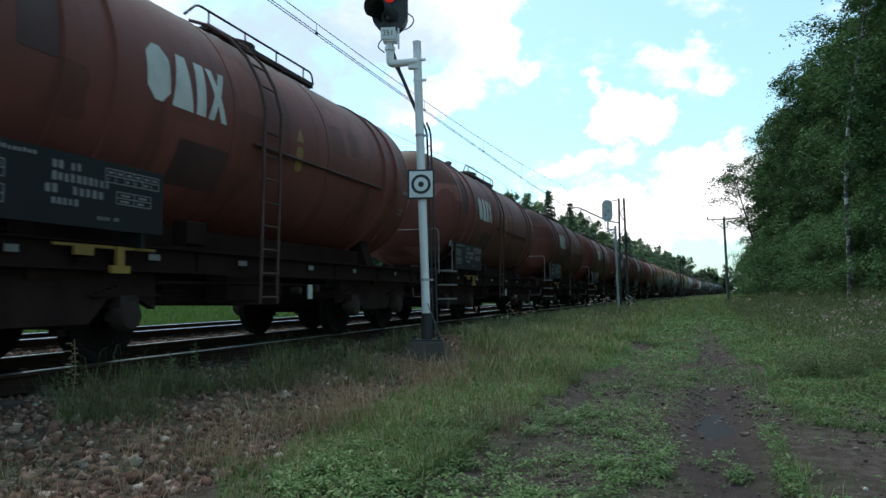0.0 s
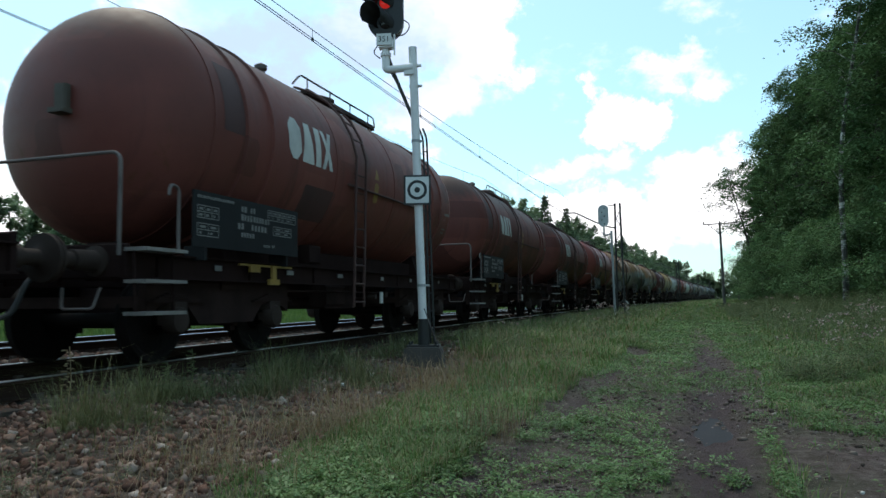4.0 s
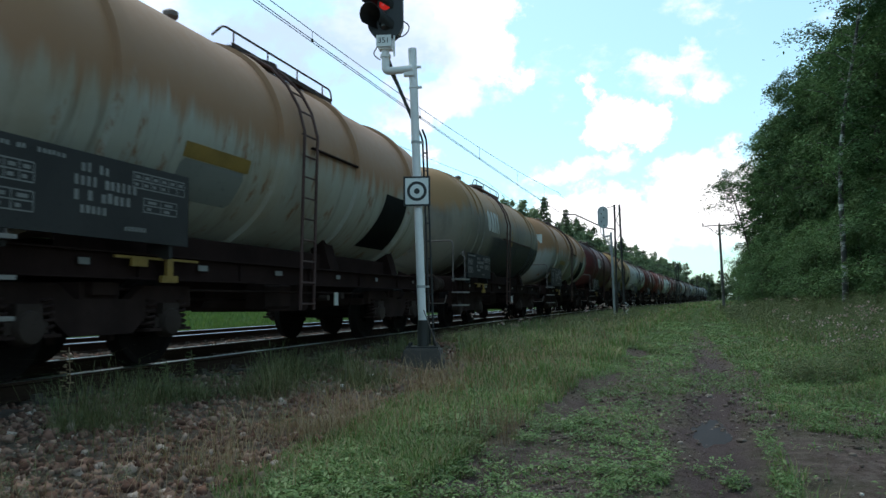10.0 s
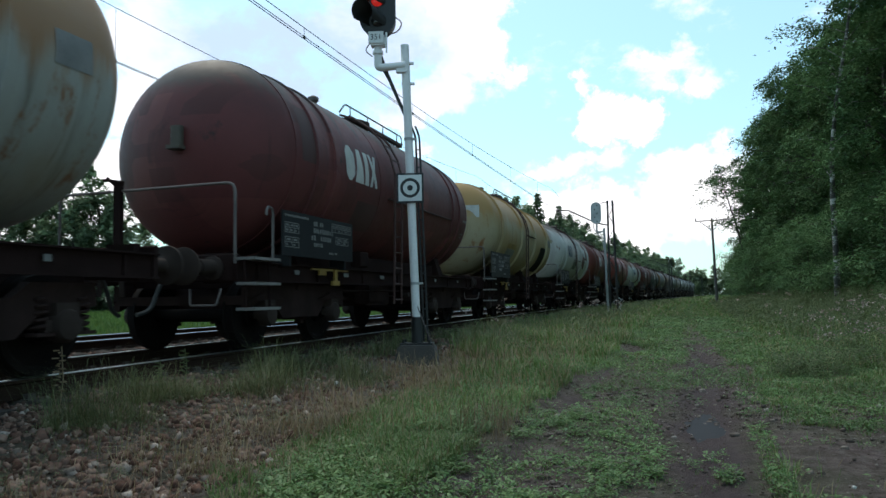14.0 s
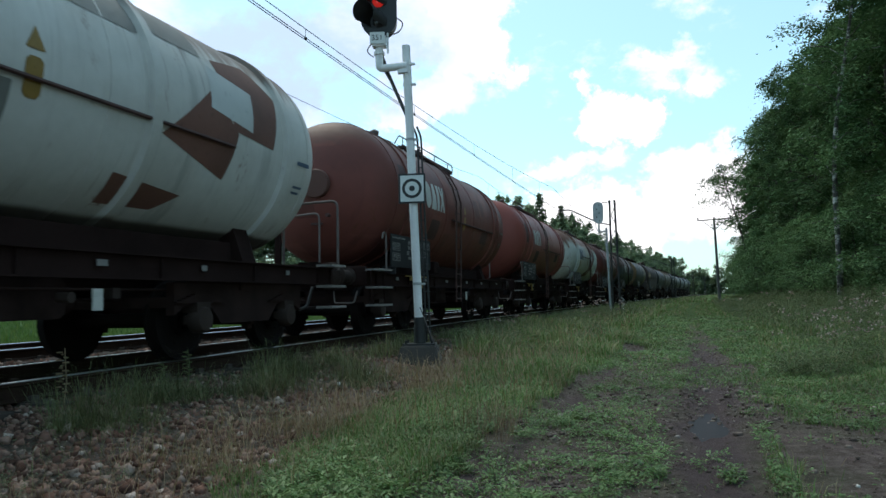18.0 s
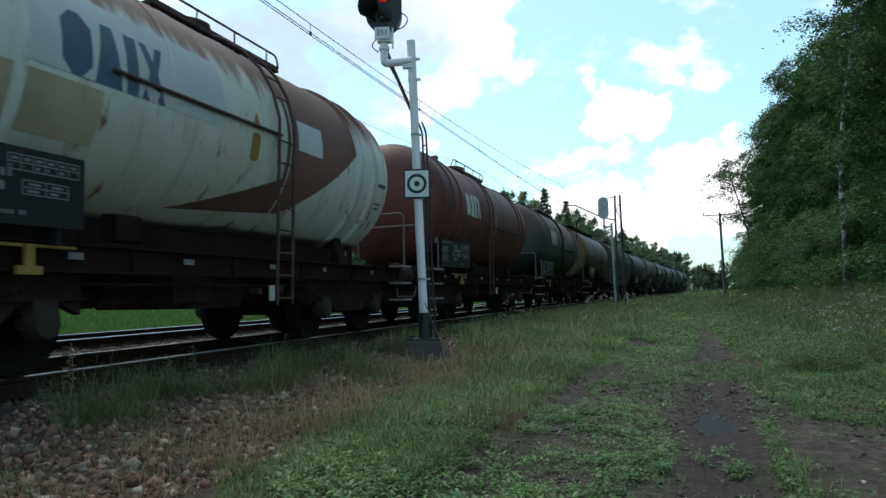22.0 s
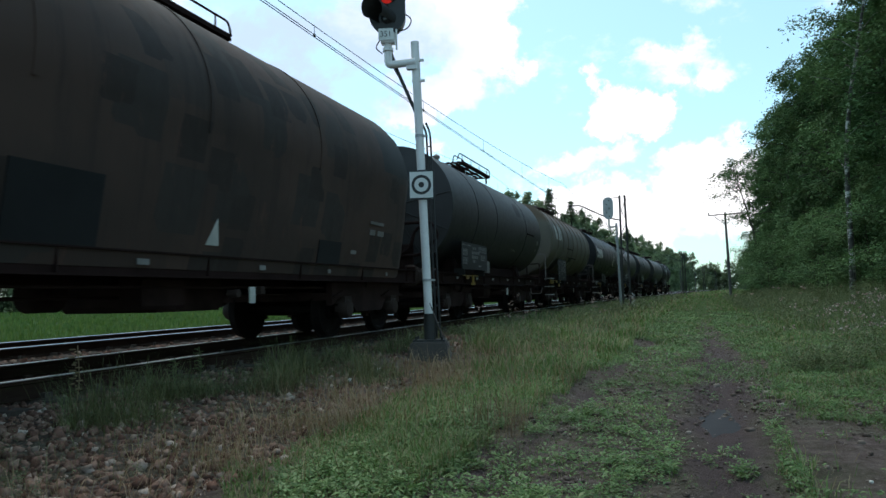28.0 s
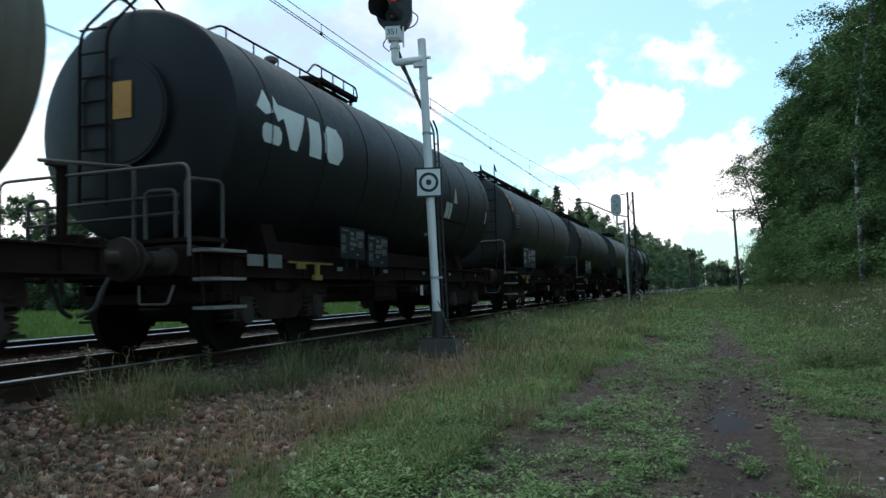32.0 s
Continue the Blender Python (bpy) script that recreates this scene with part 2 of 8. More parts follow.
M_rustred = plain("rusty red lever", (0.25, 0.05, 0.03), 0.6, 0.0, 0.3, 8, 0.5)
M_hose = plain("black rubber hose", (0.02, 0.02, 0.02), 0.6)
P_panel_grey = plain("grime-grey data panel", (0.030, 0.028, 0.027), 0.7, 0.0, 0.3, 4, 0.5, 0.1, 0.3)
M_walk = plain("rusty gangway steel", (0.060, 0.038, 0.032), 0.85, 0.0, 0.35, 8, 0.5)
M_ladder = plain("red-brown ladder paint", (0.075, 0.034, 0.029), 0.8, 0.0, 0.35, 8, 0.5)
M_primer = plain("dark maroon touch-up paint", (0.070, 0.027, 0.024), 0.7, 0.0, 0.3, 3, 0.7)
M_patch_brown = plain("bare red-brown primer", (0.155, 0.066, 0.046), 0.75, 0.0, 0.35, 2, 0.6)
M_patch_white = plain("greyish white repaint", (0.47, 0.48, 0.46), 0.6, 0.0, 0.2, 2, 0.75)
M_patch_beige = plain("stained beige repaint", (0.40, 0.33, 0.22), 0.65, 0.0, 0.3, 2, 0.7)
M_patch_grey = plain("grimy grey repaint", (0.19, 0.19, 0.175), 0.7, 0.0, 0.3, 2, 0.6)
P_panel_mark = plain("greyed marking", (0.20, 0.19, 0.18), 0.65, 0.0, 0.3, 6, 0.5)


# ---- building helpers ----
def link_mesh(name, bm, material, parent=None, label="", sharp=38):
    me = bpy.data.meshes.new(name)
    bm.to_mesh(me)
    bm.free()
    for m in material if isinstance(material, (list, tuple)) else [material]:
        me.materials.append(m)
    me.polygons.foreach_set("use_smooth", [True] * len(me.polygons))
    me.set_sharp_from_angle(angle=radians(sharp))
    ob = new(name, me)
    if parent:
        ob.parent = parent
    if label:
        ob["label"] = label
    return ob


def part(name, bm, material, parent, label=""):
    return link_mesh(name, bm, material, parent, label)


def mesh_np(name, verts, faces, material, sizes=None):
    """A large mesh from arrays: faces is (n, 3) or (n, 4)."""
    me = bpy.data.meshes.new(name)
    verts, faces = np.asarray(verts, dtype=np.float32), np.asarray(faces, dtype=np.int32)
    me.vertices.add(len(verts))
    me.vertices.foreach_set("co", verts.ravel())
    k = faces.shape[1]
    me.loops.add(faces.size)
    me.loops.foreach_set("vertex_index", faces.ravel())
    me.polygons.add(len(faces))
    me.polygons.foreach_set("loop_start", np.arange(0, faces.size, k, dtype=np.int32))
    for m in material if isinstance(material, (list, tuple)) else [material]:
        me.materials.append(m)
    me.update(calc_edges=True)
    return me


def box(bm, x, y, z, sx, sy, sz, turn=None, chamfer=0.0):
    """A block about its centre; chamfer trims the four edges along its longest side."""
    if chamfer > 0:
        c = chamfer
        axis = max(range(3), key=lambda i: (sx, sy, sz)[i])
        a, b = [i for i in range(3) if i != axis]
        s = (sx, sy, sz)
        ring = [(s[a] / 2 - c, s[b] / 2), (s[a] / 2, s[b] / 2 - c), (s[a] / 2, -s[b] / 2 + c), (s[a] / 2 - c, -s[b] / 2),
                (-s[a] / 2 + c, -s[b] / 2), (-s[a] / 2, -s[b] / 2 + c), (-s[a] / 2, s[b] / 2 - c), (-s[a] / 2 + c, s[b] / 2)]
        ends = []
        for e in (-1, 1):
            vs = []
            for p, q in ring:
                co = [0, 0, 0]
                co[axis], co[a], co[b] = e * s[axis] / 2, p, q
                v = Vector(co)
                if turn:
                    v = turn @ v
                vs.append(bm.verts.new(v + Vector((x, y, z))))
            ends.append(vs)
        n = len(ring)
        for i in range(n):
            bm.faces.new((ends[0][i], ends[0][(i + 1) % n], ends[1][(i + 1) % n], ends[1][i]))
        bm.faces.new(ends[0])
        bm.faces.new(ends[1][::-1])
        bmesh.ops.recalc_face_normals(bm, faces=bm.faces[-n - 2:])
        return
    vs = []
    for dx, dy, dz in ((-1, -1, -1), (1, -1, -1), (1, 1, -1), (-1, 1, -1), (-1, -1, 1), (1, -1, 1), (1, 1, 1), (-1, 1, 1)):
        v = Vector((dx * sx / 2, dy * sy / 2, dz * sz / 2))
        if turn:
            v = turn @ v
        vs.append(bm.verts.new(v + Vector((x, y, z))))
    for f in ((0, 3, 2, 1), (4, 5, 6, 7), (0, 1, 5, 4), (1, 2, 6, 5), (2, 3, 7, 6), (3, 0, 4, 7)):
        bm.faces.new([vs[i] for i in f])


def lathe(bm, profile, seg=32, axis="y", at=(0, 0, 0), cap=True):
    """Turns (radius, along) pairs about an axis through at."""
    rings = []
    for r, h in profile:
        ring = []
        for i in range(seg):
            a = 2 * math.pi * i / seg
            c, s = r * math.cos(a), r * math.sin(a)
            p = (c, h, s) if axis == "y" else (h, c, s) if axis == "x" else (c, s, h)
            ring.append(bm.verts.new(Vector(p) + Vector(at)))
        rings.append(ring)
    made = []
    for a, b in zip(rings, rings[1:]):
        for i in range(seg):
            made.append(bm.faces.new((a[i], a[(i + 1) % seg], b[(i + 1) % seg], b[i])))
    if cap:
        made.append(bm.faces.new(rings[0]))
        made.append(bm.faces.new(rings[-1][::-1]))
    bmesh.ops.recalc_face_normals(bm, faces=made)


def tube(bm, points, r, seg=8):
    """A bent rod through the points."""
    pts = [Vector(p) for p in points]
    rings, side = [], None
    for i, p in enumerate(pts):
        d = (pts[min(i + 1, len(pts) - 1)] - pts[max(i - 1, 0)]).normalized()
        if side is None:
            side = d.orthogonal().normalized()
        side = (side - d * side.dot(d)).normalized()
        up = d.cross(side)
        rings.append([bm.verts.new(p + (side * math.cos(a) + up * math.sin(a)) * r) for a in (2 * math.pi * k / seg for k in range(seg))])
    for a, b in zip(rings, rings[1:]):
        for i in range(seg):
            bm.faces.new((a[i], a[(i + 1) % seg], b[(i + 1) % seg], b[i]))
    bm.faces.new(rings[0][::-1])
    bm.faces.new(rings[-1])


def bend(points, radius=0.08, steps=4):
    """Rounds the corners of a line of points."""
    pts = [Vector(p) for p in points]
    out = [pts[0]]
    for a, b, c in zip(pts, pts[1:], pts[2:]):
        u, v = (a - b), (c - b)
        k = min(radius, u.length / 2, v.length / 2)
        p, q = b + u.normalized() * k, b + v.normalized() * k
        for i in range(steps + 1):
            s = i / steps
            out.append(p * (1 - s) ** 2 + b * 2 * s * (1 - s) + q * s * s)
    return out + [pts[-1]]


# ---- the line of the railway: straight, then a long bend to the right ----
AXIS, AXIS_2 = -6.165, -10.33     # the two tracks' centres, from the camera's feet


def swing(y):
    if y <= 0:
        return 0.0
    if y < 80:
        return 0.00045 * y * y
    return 2.88 + 0.072 * (y - 80) + 0.000075 * (y - 80) ** 2


def heading(y):
    return math.atan(0.0 if y <= 0 else 0.0009 * y if y < 80 else 0.072 + 0.00015 * (y - 80))


PROFILE = ((-400, 0.1), (-60, 0.15), (-20, 0.25), (-15.5, 0.32), (-13.6, 0.50), (-12.4, 0.69), (-4.35, 0.69), (-3.7, 0.64), (-2.6, 0.58), (-1.2, 0.51), (0.0, 0.46), (1.5, 0.46),
           (3.0, 0.53), (5.5, 0.68), (9.0, 0.86), (14.0, 1.0), (30.0, 1.1), (400, 1.2))


def rut_right(y):
    return 0.05 + 0.045 * min(max(y, 0), 13.5)


def rut_left(y):
    return -1.30 + 0.05 * min(max(y, 0), 14)


def ground_z(x, y):
    """The lie of the land, following the line: the bed, its foot, the lane and the bank below the wood."""
    u = x - swing(y)
    z = np.interp(u, [p[0] for p in PROFILE], [p[1] for p in PROFILE])
    lane = math.exp(-((u - rut_right(y)) / 0.20) ** 2) + math.exp(-((u - rut_left(y)) / 0.20) ** 2)
    z -= 0.07 * lane * (0.6 + 0.4 * math.sin(y * 0.9))
    z -= 0.14 * math.exp(-((x + 3.55) / 0.55) ** 2 - ((y - 10.6) / 0.6) ** 2)
    z -= 0.06 * math.exp(-((x - 0.33) / 0.26) ** 2 - ((y - 6.5) / 0.7) ** 2)
    if -4.2 < u < 12 and -5 < y < 60:
        z += 0.05 * (noise.noise((x * 0.9, y * 0.6, 0.0))) + 0.02 * noise.noise((x * 3.1, y * 3.1, 4.0))
    return float(z)


# ---- ground ----
def earth_material():
    m, nodes, links, bsdf = shader("trodden earth and thin turf")
    geo = nodes.new("ShaderNodeNewGeometry").outputs["Position"]
    a = noisy(nodes, links, geo, 1.1, 6, 0.6)
    b = noisy(nodes, links, geo, 9.0, 8, 0.7)
    d = noisy(nodes, links, geo, 45.0, 5, 0.7)
    soil = mixed(nodes, links, ramp(nodes, links, b, 0.35, 0.7), (0.082, 0.057, 0.056), (0.185, 0.140, 0.133))
    soil = mixed(nodes, links, ramp(nodes, links, d, 0.54, 0.66), soil, (0.19, 0.16, 0.14))
    turf = mixed(nodes, links, b, (0.022, 0.045, 0.014), (0.060, 0.095, 0.032))
    xyz = nodes.new("ShaderNodeSeparateXYZ")
    links.new(geo, xyz.inputs[0])
    far = ramp(nodes, links, xyz.outputs["Y"], 12, 45)
    near = ramp(nodes, links, a, 0.30, 0.62)
    left = ramp(nodes, links, xyz.outputs["X"], -12, -15)
    k = nodes.new("ShaderNodeMath")
    k.operation = "MAXIMUM"
    links.new(far, k.inputs[0])
    links.new(left, k.inputs[1])
    k2 = nodes.new("ShaderNodeMath")
    k2.operation = "MULTIPLY_ADD"
    k2.use_clamp = True
    links.new(near, k2.inputs[0])
    k2.inputs[1].default_value = 0.35
    links.new(k.outputs[0], k2.inputs[2])
    # darker brown bed under the tracks
    bed = nodes.new("ShaderNodeMath")
    bed.operation = "MULTIPLY"
    links.new(ramp(nodes, links, xyz.outputs["Z"], 0.655, 0.685), bed.inputs[0])
    links.new(ramp(nodes, links, xyz.outputs["X"], -3.2, -4.4), bed.inputs[1])
    c = mixed(nodes, links, k2.outputs[0], soil, turf)
    c = mixed(nodes, links, bed.outputs[0], c, mixed(nodes, links, b, (0.032, 0.024, 0.020), (0.085, 0.062, 0.052)))
    # churned wet mud along the two ruts, with ragged edges
    mud = None
    for start, slope, wide in ((0.06, 0.045, 0.30), (-1.28, 0.05, 0.10)):
        line = nodes.new("ShaderNodeMath")
        line.operation = "MULTIPLY_ADD"
        links.new(xyz.outputs["Y"], line.inputs[0])
        line.inputs[1].default_value, line.inputs[2].default_value = -slope, -start
        gap = nodes.new("ShaderNodeMath")
        links.new(line.outputs[0], gap.inputs[0])
        links.new(xyz.outputs["X"], gap.inputs[1])
        far_off = nodes.new("ShaderNodeMath")
        far_off.operation = "ABSOLUTE"
        links.new(gap.outputs[0], far_off.inputs[0])
        ragged = nodes.new("ShaderNodeMath")
        ragged.operation = "MULTIPLY_ADD"
        links.new(a, ragged.inputs[0])
        ragged.inputs[1].default_value = 0.9
        links.new(far_off.outputs[0], ragged.inputs[2])
        here = ramp(nodes, links, ragged.outputs[0], wide + 0.52, wide + 0.26)
        if mud is None:
            mud = here
        else:
            both = nodes.new("ShaderNodeMath")
            both.operation = "MAXIMUM"
            links.new(mud, both.inputs[0])
            links.new(here, both.inputs[1])
            mud = both.outputs[0]
    reach = nodes.new("ShaderNodeMath")
    reach.operation = "MULTIPLY"
    links.new(mud, reach.inputs[0])
    links.new(ramp(nodes, links, xyz.outputs["Y"], 20, 15), reach.inputs[1])
    c = mixed(nodes, links, reach.outputs[0], c, mixed(nodes, links, b, (0.052, 0.039, 0.041), (0.122, 0.093, 0.092)))
    links.new(c, bsdf.inputs["Base Color"])
    bsdf.inputs["Roughness"].default_value = 0.9
    bumped(nodes, links, bsdf, noisy(nodes, links, geo, 22.0, 8, 0.75), 1.0, 0.05)
    bsdf.inputs["Specular IOR Level"].default_value = 0.05
    return m


M_earth = earth_material()


def spread(limits, fine, growth, far):
    """Steps that are fine inside the limits and grow outside them."""
    lo, hi = limits
    vals = list(np.arange(lo, hi + 1e-6, fine))
    for sign, start in ((1, hi), (-1, lo)):
        p, s = start, fine
        while abs(p) < far:
            s *= growth
            p += sign * s
            vals.append(p)
    return np.array(sorted(vals))


gx, gy = spread((-14, 8), 0.16, 1.22, 2600), spread((0, 24), 0.18, 1.12, 2600)
gv = [(x + (swing(y) if 0 < y < 700 else 0) * math.exp(-abs(x) / 150), y, 0) for y in gy for x in gx]
gv = [(x, y, ground_z(x, min(y, 700))) for x, y, _ in gv]
nx = len(gx)
gf = [(j * nx + i, j * nx + i + 1, (j + 1) * nx + i + 1, (j + 1) * nx + i) for j in range(len(gy) - 1) for i in range(nx - 1)]
ground_mesh = mesh_np("ground", gv, gf, M_earth)
ground_mesh.polygons.foreach_set("use_smooth", [True] * len(ground_mesh.polygons))
ground = tagged(new("ground", ground_mesh), "dark trodden earth with thin green turf", "ground", kind="structure")


# ---- track ----
M_rail_side = plain("rusty rail side", (0.038, 0.023, 0.017), 0.9, 0.0, 0.3, 6, 0.5, 0.15, 0.06)
M_rail_top = plain("polished rail head", (0.42, 0.43, 0.45), 0.28, 0.9, 0.15, 4, 0.8, 0.03)
M_sleeper = plain("stained concrete sleeper", (0.095, 0.078, 0.068), 0.95, 0.0, 0.35, 4, 0.5, 0.15, 0.06)


def rail(name, axis, side, parent):
    """Flat-bottomed rail, its running surface bright."""
    c = axis + side * 0.7535
    sec = [(-0.075, -0.172), (0.075, -0.172), (0.075, -0.160), (0.012, -0.140), (0.009, -0.05), (0.036, -0.035), (0.036, -0.008), (0.028, 0.0), (-0.028, 0.0), (-0.036, -0.008),
           (-0.036, -0.035), (-0.009, -0.05), (-0.012, -0.140), (-0.075, -0.160)]
    ys = [-330, -100, -40] + list(np.arange(-10, 60, 1.5)) + list(np.arange(60, 420, 6.0))
    bm = bmesh.new()
    prev = None
    for y in ys:
        ring = [bm.verts.new((c + p + swing(y), y, RAIL_Z + q)) for p, q in sec]
        if prev:
            for i in range(len(sec)):
                f = bm.faces.new((prev[i], prev[(i + 1) % len(sec)], ring[(i + 1) % len(sec)], ring[i]))
                f.material_index = 1 if i in (6, 7, 8) else 0
        prev = ring
    bmesh.ops.recalc_face_normals(bm, faces=bm.faces)
    return link_mesh(name, bm, [M_rail_side, M_rail_top], parent, "rusty rail with a bright worn head", 25)


def sleeper_mesh():
    bm = bmesh.new()
    box(bm, 0, 0, -0.085, 2.5, 0.26, 0.17, chamfer=0.03)
    for s in (-1, 1):
        box(bm, s * 0.7535, 0, 0.004, 0.34, 0.15, 0.012)
        for t in (-1, 1):
            box(bm, s * 0.7535 + t * 0.11, 0, 0.03, 0.05, 0.09, 0.045)
    me = bpy.data.meshes.new("sleeper")
    bm.to_mesh(me)
    bm.free()
    me.materials.append(M_sleeper)
    return me


sleeper_data = sleeper_mesh()
for name, axis, label in (("track", AXIS, "railway track with polished rails on concrete sleepers"), ("track", AXIS_2, "railway track with dull rails in weedy ballast")):
    tr = tagged(new(name), label, "railway track", kind="structure")
    for side in (-1, 1):
        rail("rail", axis, side, tr)
    for y in np.arange(-8, 62, 0.6):
        s = new("sleeper", sleeper_data)
        s.parent = tr
        s.matrix_local = pose(axis + swing(y), y, RAIL_Z - 0.18, 0, 0, -math.degrees(heading(y)))


# ---- tank wagons ----
# every wagon: x across, y back along the train from its middle, z up from the rail head
def wagon_wheelset(parent, y, r=0.46):
    ob = new("wheelset", wheel_data)
    ob.parent = parent
    ob.location = (0, y, r)
    return ob


def wheel_mesh():
    bm = bmesh.new()
    lathe(bm, [(0.085, -0.95), (0.085, 0.95)], 16, "x")
    for s in (-1, 1):
        prof = [(0.10, 0.66), (0.30, 0.685), (0.40, 0.69), (0.488, 0.685), (0.488, 0.715), (0.462, 0.725), (0.455, 0.82), (0.40, 0.82), (0.36, 0.775), (0.17, 0.775), (0.15, 0.84), (0.10, 0.84)]
        lathe(bm, [(r, s * h) for r, h in prof], 36, "x", cap=False)
        for k in range(6):
            a = k * math.pi / 3
            lathe(bm, [(0.02, s * 0.77), (0.02, s * 0.783)], 8, "x", (0, 0.27 * math.cos(a), 0.27 * math.sin(a)))
    me = bpy.data.meshes.new("wheelset")
    bm.to_mesh(me)
    bm.free()
    me.materials.append(M_wheel)
    me.polygons.foreach_set("use_smooth", [True] * len(me.polygons))
    me.set_sharp_from_angle(angle=radians(30))
    return me


wheel_data = wheel_mesh()


def bogie(parent, y, base, style):
    """A two-axle bogie. style 'plate': deep pressed side frames; 'cast': arched side frames and coil springs."""
    bm = bmesh.new()
    h = base / 2
    for s in (-1, 1):
        x = s * 1.0
        if style == "cast":
            pts = [(-h - 0.42, 0.62), (-h - 0.40, 0.84), (-h + 0.35, 0.84), (-0.35, 0.70), (0.35, 0.70), (h - 0.35, 0.84), (h + 0.40, 0.84), (h + 0.42, 0.62), (h - 0.20, 0.60), (0.40, 0.36), (-0.40, 0.36), (-h + 0.20, 0.60)]
        else:
            pts = [(-h - 0.45, 0.52), (-h - 0.45, 0.88), (-0.5, 0.90), (0.5, 0.90), (h + 0.45, 0.88), (h + 0.45, 0.52), (h + 0.22, 0.62), (h - 0.22, 0.62), (h - 0.45, 0.40), (-h + 0.45, 0.40), (-h + 0.22, 0.62), (-h - 0.22, 0.62)]
        a = [bm.verts.new((x - 0.05, p, q)) for p, q in pts]
        b = [bm.verts.new((x + 0.05, p, q)) for p, q in pts]
        bm.faces.new(a)
        bm.faces.new(b[::-1])
        for i in range(len(pts)):
            bm.faces.new((a[i], b[i], b[(i + 1) % len(pts)], a[(i + 1) % len(pts)]))
        box(bm, x, 0, 0.80 if style == "cast" else 0.86, 0.16, 0.34, 0.12)
    box(bm, 0, 0, 0.66, 2.0, 0.50, 0.40)
    for e in (-1, 1):
        box(bm, 0, e * (h + 0.40), 0.66, 1.9, 0.10, 0.12)
        box(bm, 0, e * (h - 0.52), 0.40, 1.7, 0.09, 0.10)
        for s in (-1, 1):
            box(bm, s * 0.755, e * (h - 0.52), 0.46, 0.10, 0.10, 0.34)
    bmesh.ops.recalc_face_normals(bm, faces=bm.faces)
    bo = part("bogie", bm, M_bogie, parent)
    bo.location = (0, y, 0)
    for e in (-1, 1):
        wagon_wheelset(bo, e * h)
        for s in (-1, 1):
            bm = bmesh.new()
            lathe(bm, [(0.10, s * 0.98), (0.155, s * 1.0), (0.16, s * 1.10), (0.13, s * 1.15), (0.06, s * 1.16)], 18, "x", (0, e * h, 0.46))
            box(bm, s * 1.02, e * h, 0.60, 0.20, 0.26, 0.12)
            box(bm, s * 1.02, e * h, 0.46, 0.14, 0.44 if style == "cast" else 0.30, 0.10)
            part("axle_box", bm, M_box, bo, "round oily axle box cover")
            if style == "cast":
                for d in (-0.24, 0.24):
                    bm = bmesh.new()
                    pts = [(s * 1.02 + 0.075 * math.cos(k * 0.9), e * h + d + 0.075 * math.sin(k * 0.9), 0.40 + k * 0.0085) for k in range(36)]
                    tube(bm, pts, 0.017, 6)
                    box(bm, s * 1.02, e * h + d, 0.385, 0.2, 0.2, 0.03)
                    part("spring", bm, M_bogie, bo)
            else:
                bm = bmesh.new()
                for k in range(5):
                    box(bm, s * 1.06, e * h, 0.66 + 0.022 * k, 0.09, 0.95 - 0.16 * k, 0.018)
                part("leaf_spring", bm, M_bogie, bo)
    return bo


def buffers(parent, half):
    for e in (-1, 1):
        for s in (-1, 1):
            bm = bmesh.new()
            y0 = e * (half - 0.62)
            prof = [(0.15, 0.0), (0.15, 0.03), (0.105, 0.05), (0.10, 0.32), (0.075, 0.33), (0.075, 0.52), (0.12, 0.555), (0.22, 0.57), (0.225, 0.60), (0.20, 0.615), (0.05, 0.62)]
            lathe(bm, [(r, e * h) for r, h in prof], 24, "y", (s * 0.875, y0, 1.06))
            part("buffer", bm, M_box, parent)
        bm = bmesh.new()
        y0 = e * (half - 0.62)
        box(bm, 0, y0 + e * 0.18, 1.04, 0.10, 0.36, 0.12)
        tube(bm, bend([(0, y0 + e * 0.3, 1.0), (0, y0 + e * 0.5, 1.0), (0, y0 + e * 0.58, 0.92), (0, y0 + e * 0.55, 0.72)], 0.05), 0.03)
        part("coupling", bm, M_box, parent)
        bm = bmesh.new()
        tube(bm, bend([(0.32, y0, 0.95), (0.32, y0 + e * 0.25, 0.92), (0.30, y0 + e * 0.42, 0.55), (0.24, y0 + e * 0.60, 0.50)], 0.15), 0.026)
        part("brake_hose", bm, M_hose, parent)


def tank_shell(parent, R, zc, y0, y1, dish, ends, mat, seg=72):
    """The tank body. ends: 'dome', 'flat' (shallow dish with a sharp rim) or 'cone'."""
    bm = bmesh.new()
    prof = []
    if ends == "dome":
        n = 10
        half = [(R * math.sin(math.pi / 2 * i / n), dish * (1 - math.cos(math.pi / 2 * i / n))) for i in range(1, n + 1)]
    elif ends == "flat":
        half = [(R * k, dish * (0.02 + 0.9 * k ** 3.5)) for k in (0.15, 0.35, 0.55, 0.72, 0.86, 0.95, 0.985)] + [(R, dish)]
    else:
        half = [(0.14, 0.0), (0.15, 0.03), (R * 0.5, dish * 0.52), (R * 0.985, dish * 0.97), (R, dish)]
    prof = [(r, y0 + h) for r, h in half]
    n = 14
    prof += [(R, y0 + dish + (y1 - y0 - 2 * dish) * i / n) for i in range(1, n)]
    prof += [(r, y1 - h) for r, h in half[::-1]]
    lathe(bm, prof, seg, "y")
    ob = link_mesh("tank", bm, mat, parent, "", 30 if ends != "dome" else 60)
    ob.location = (0, 0, zc)
    return ob


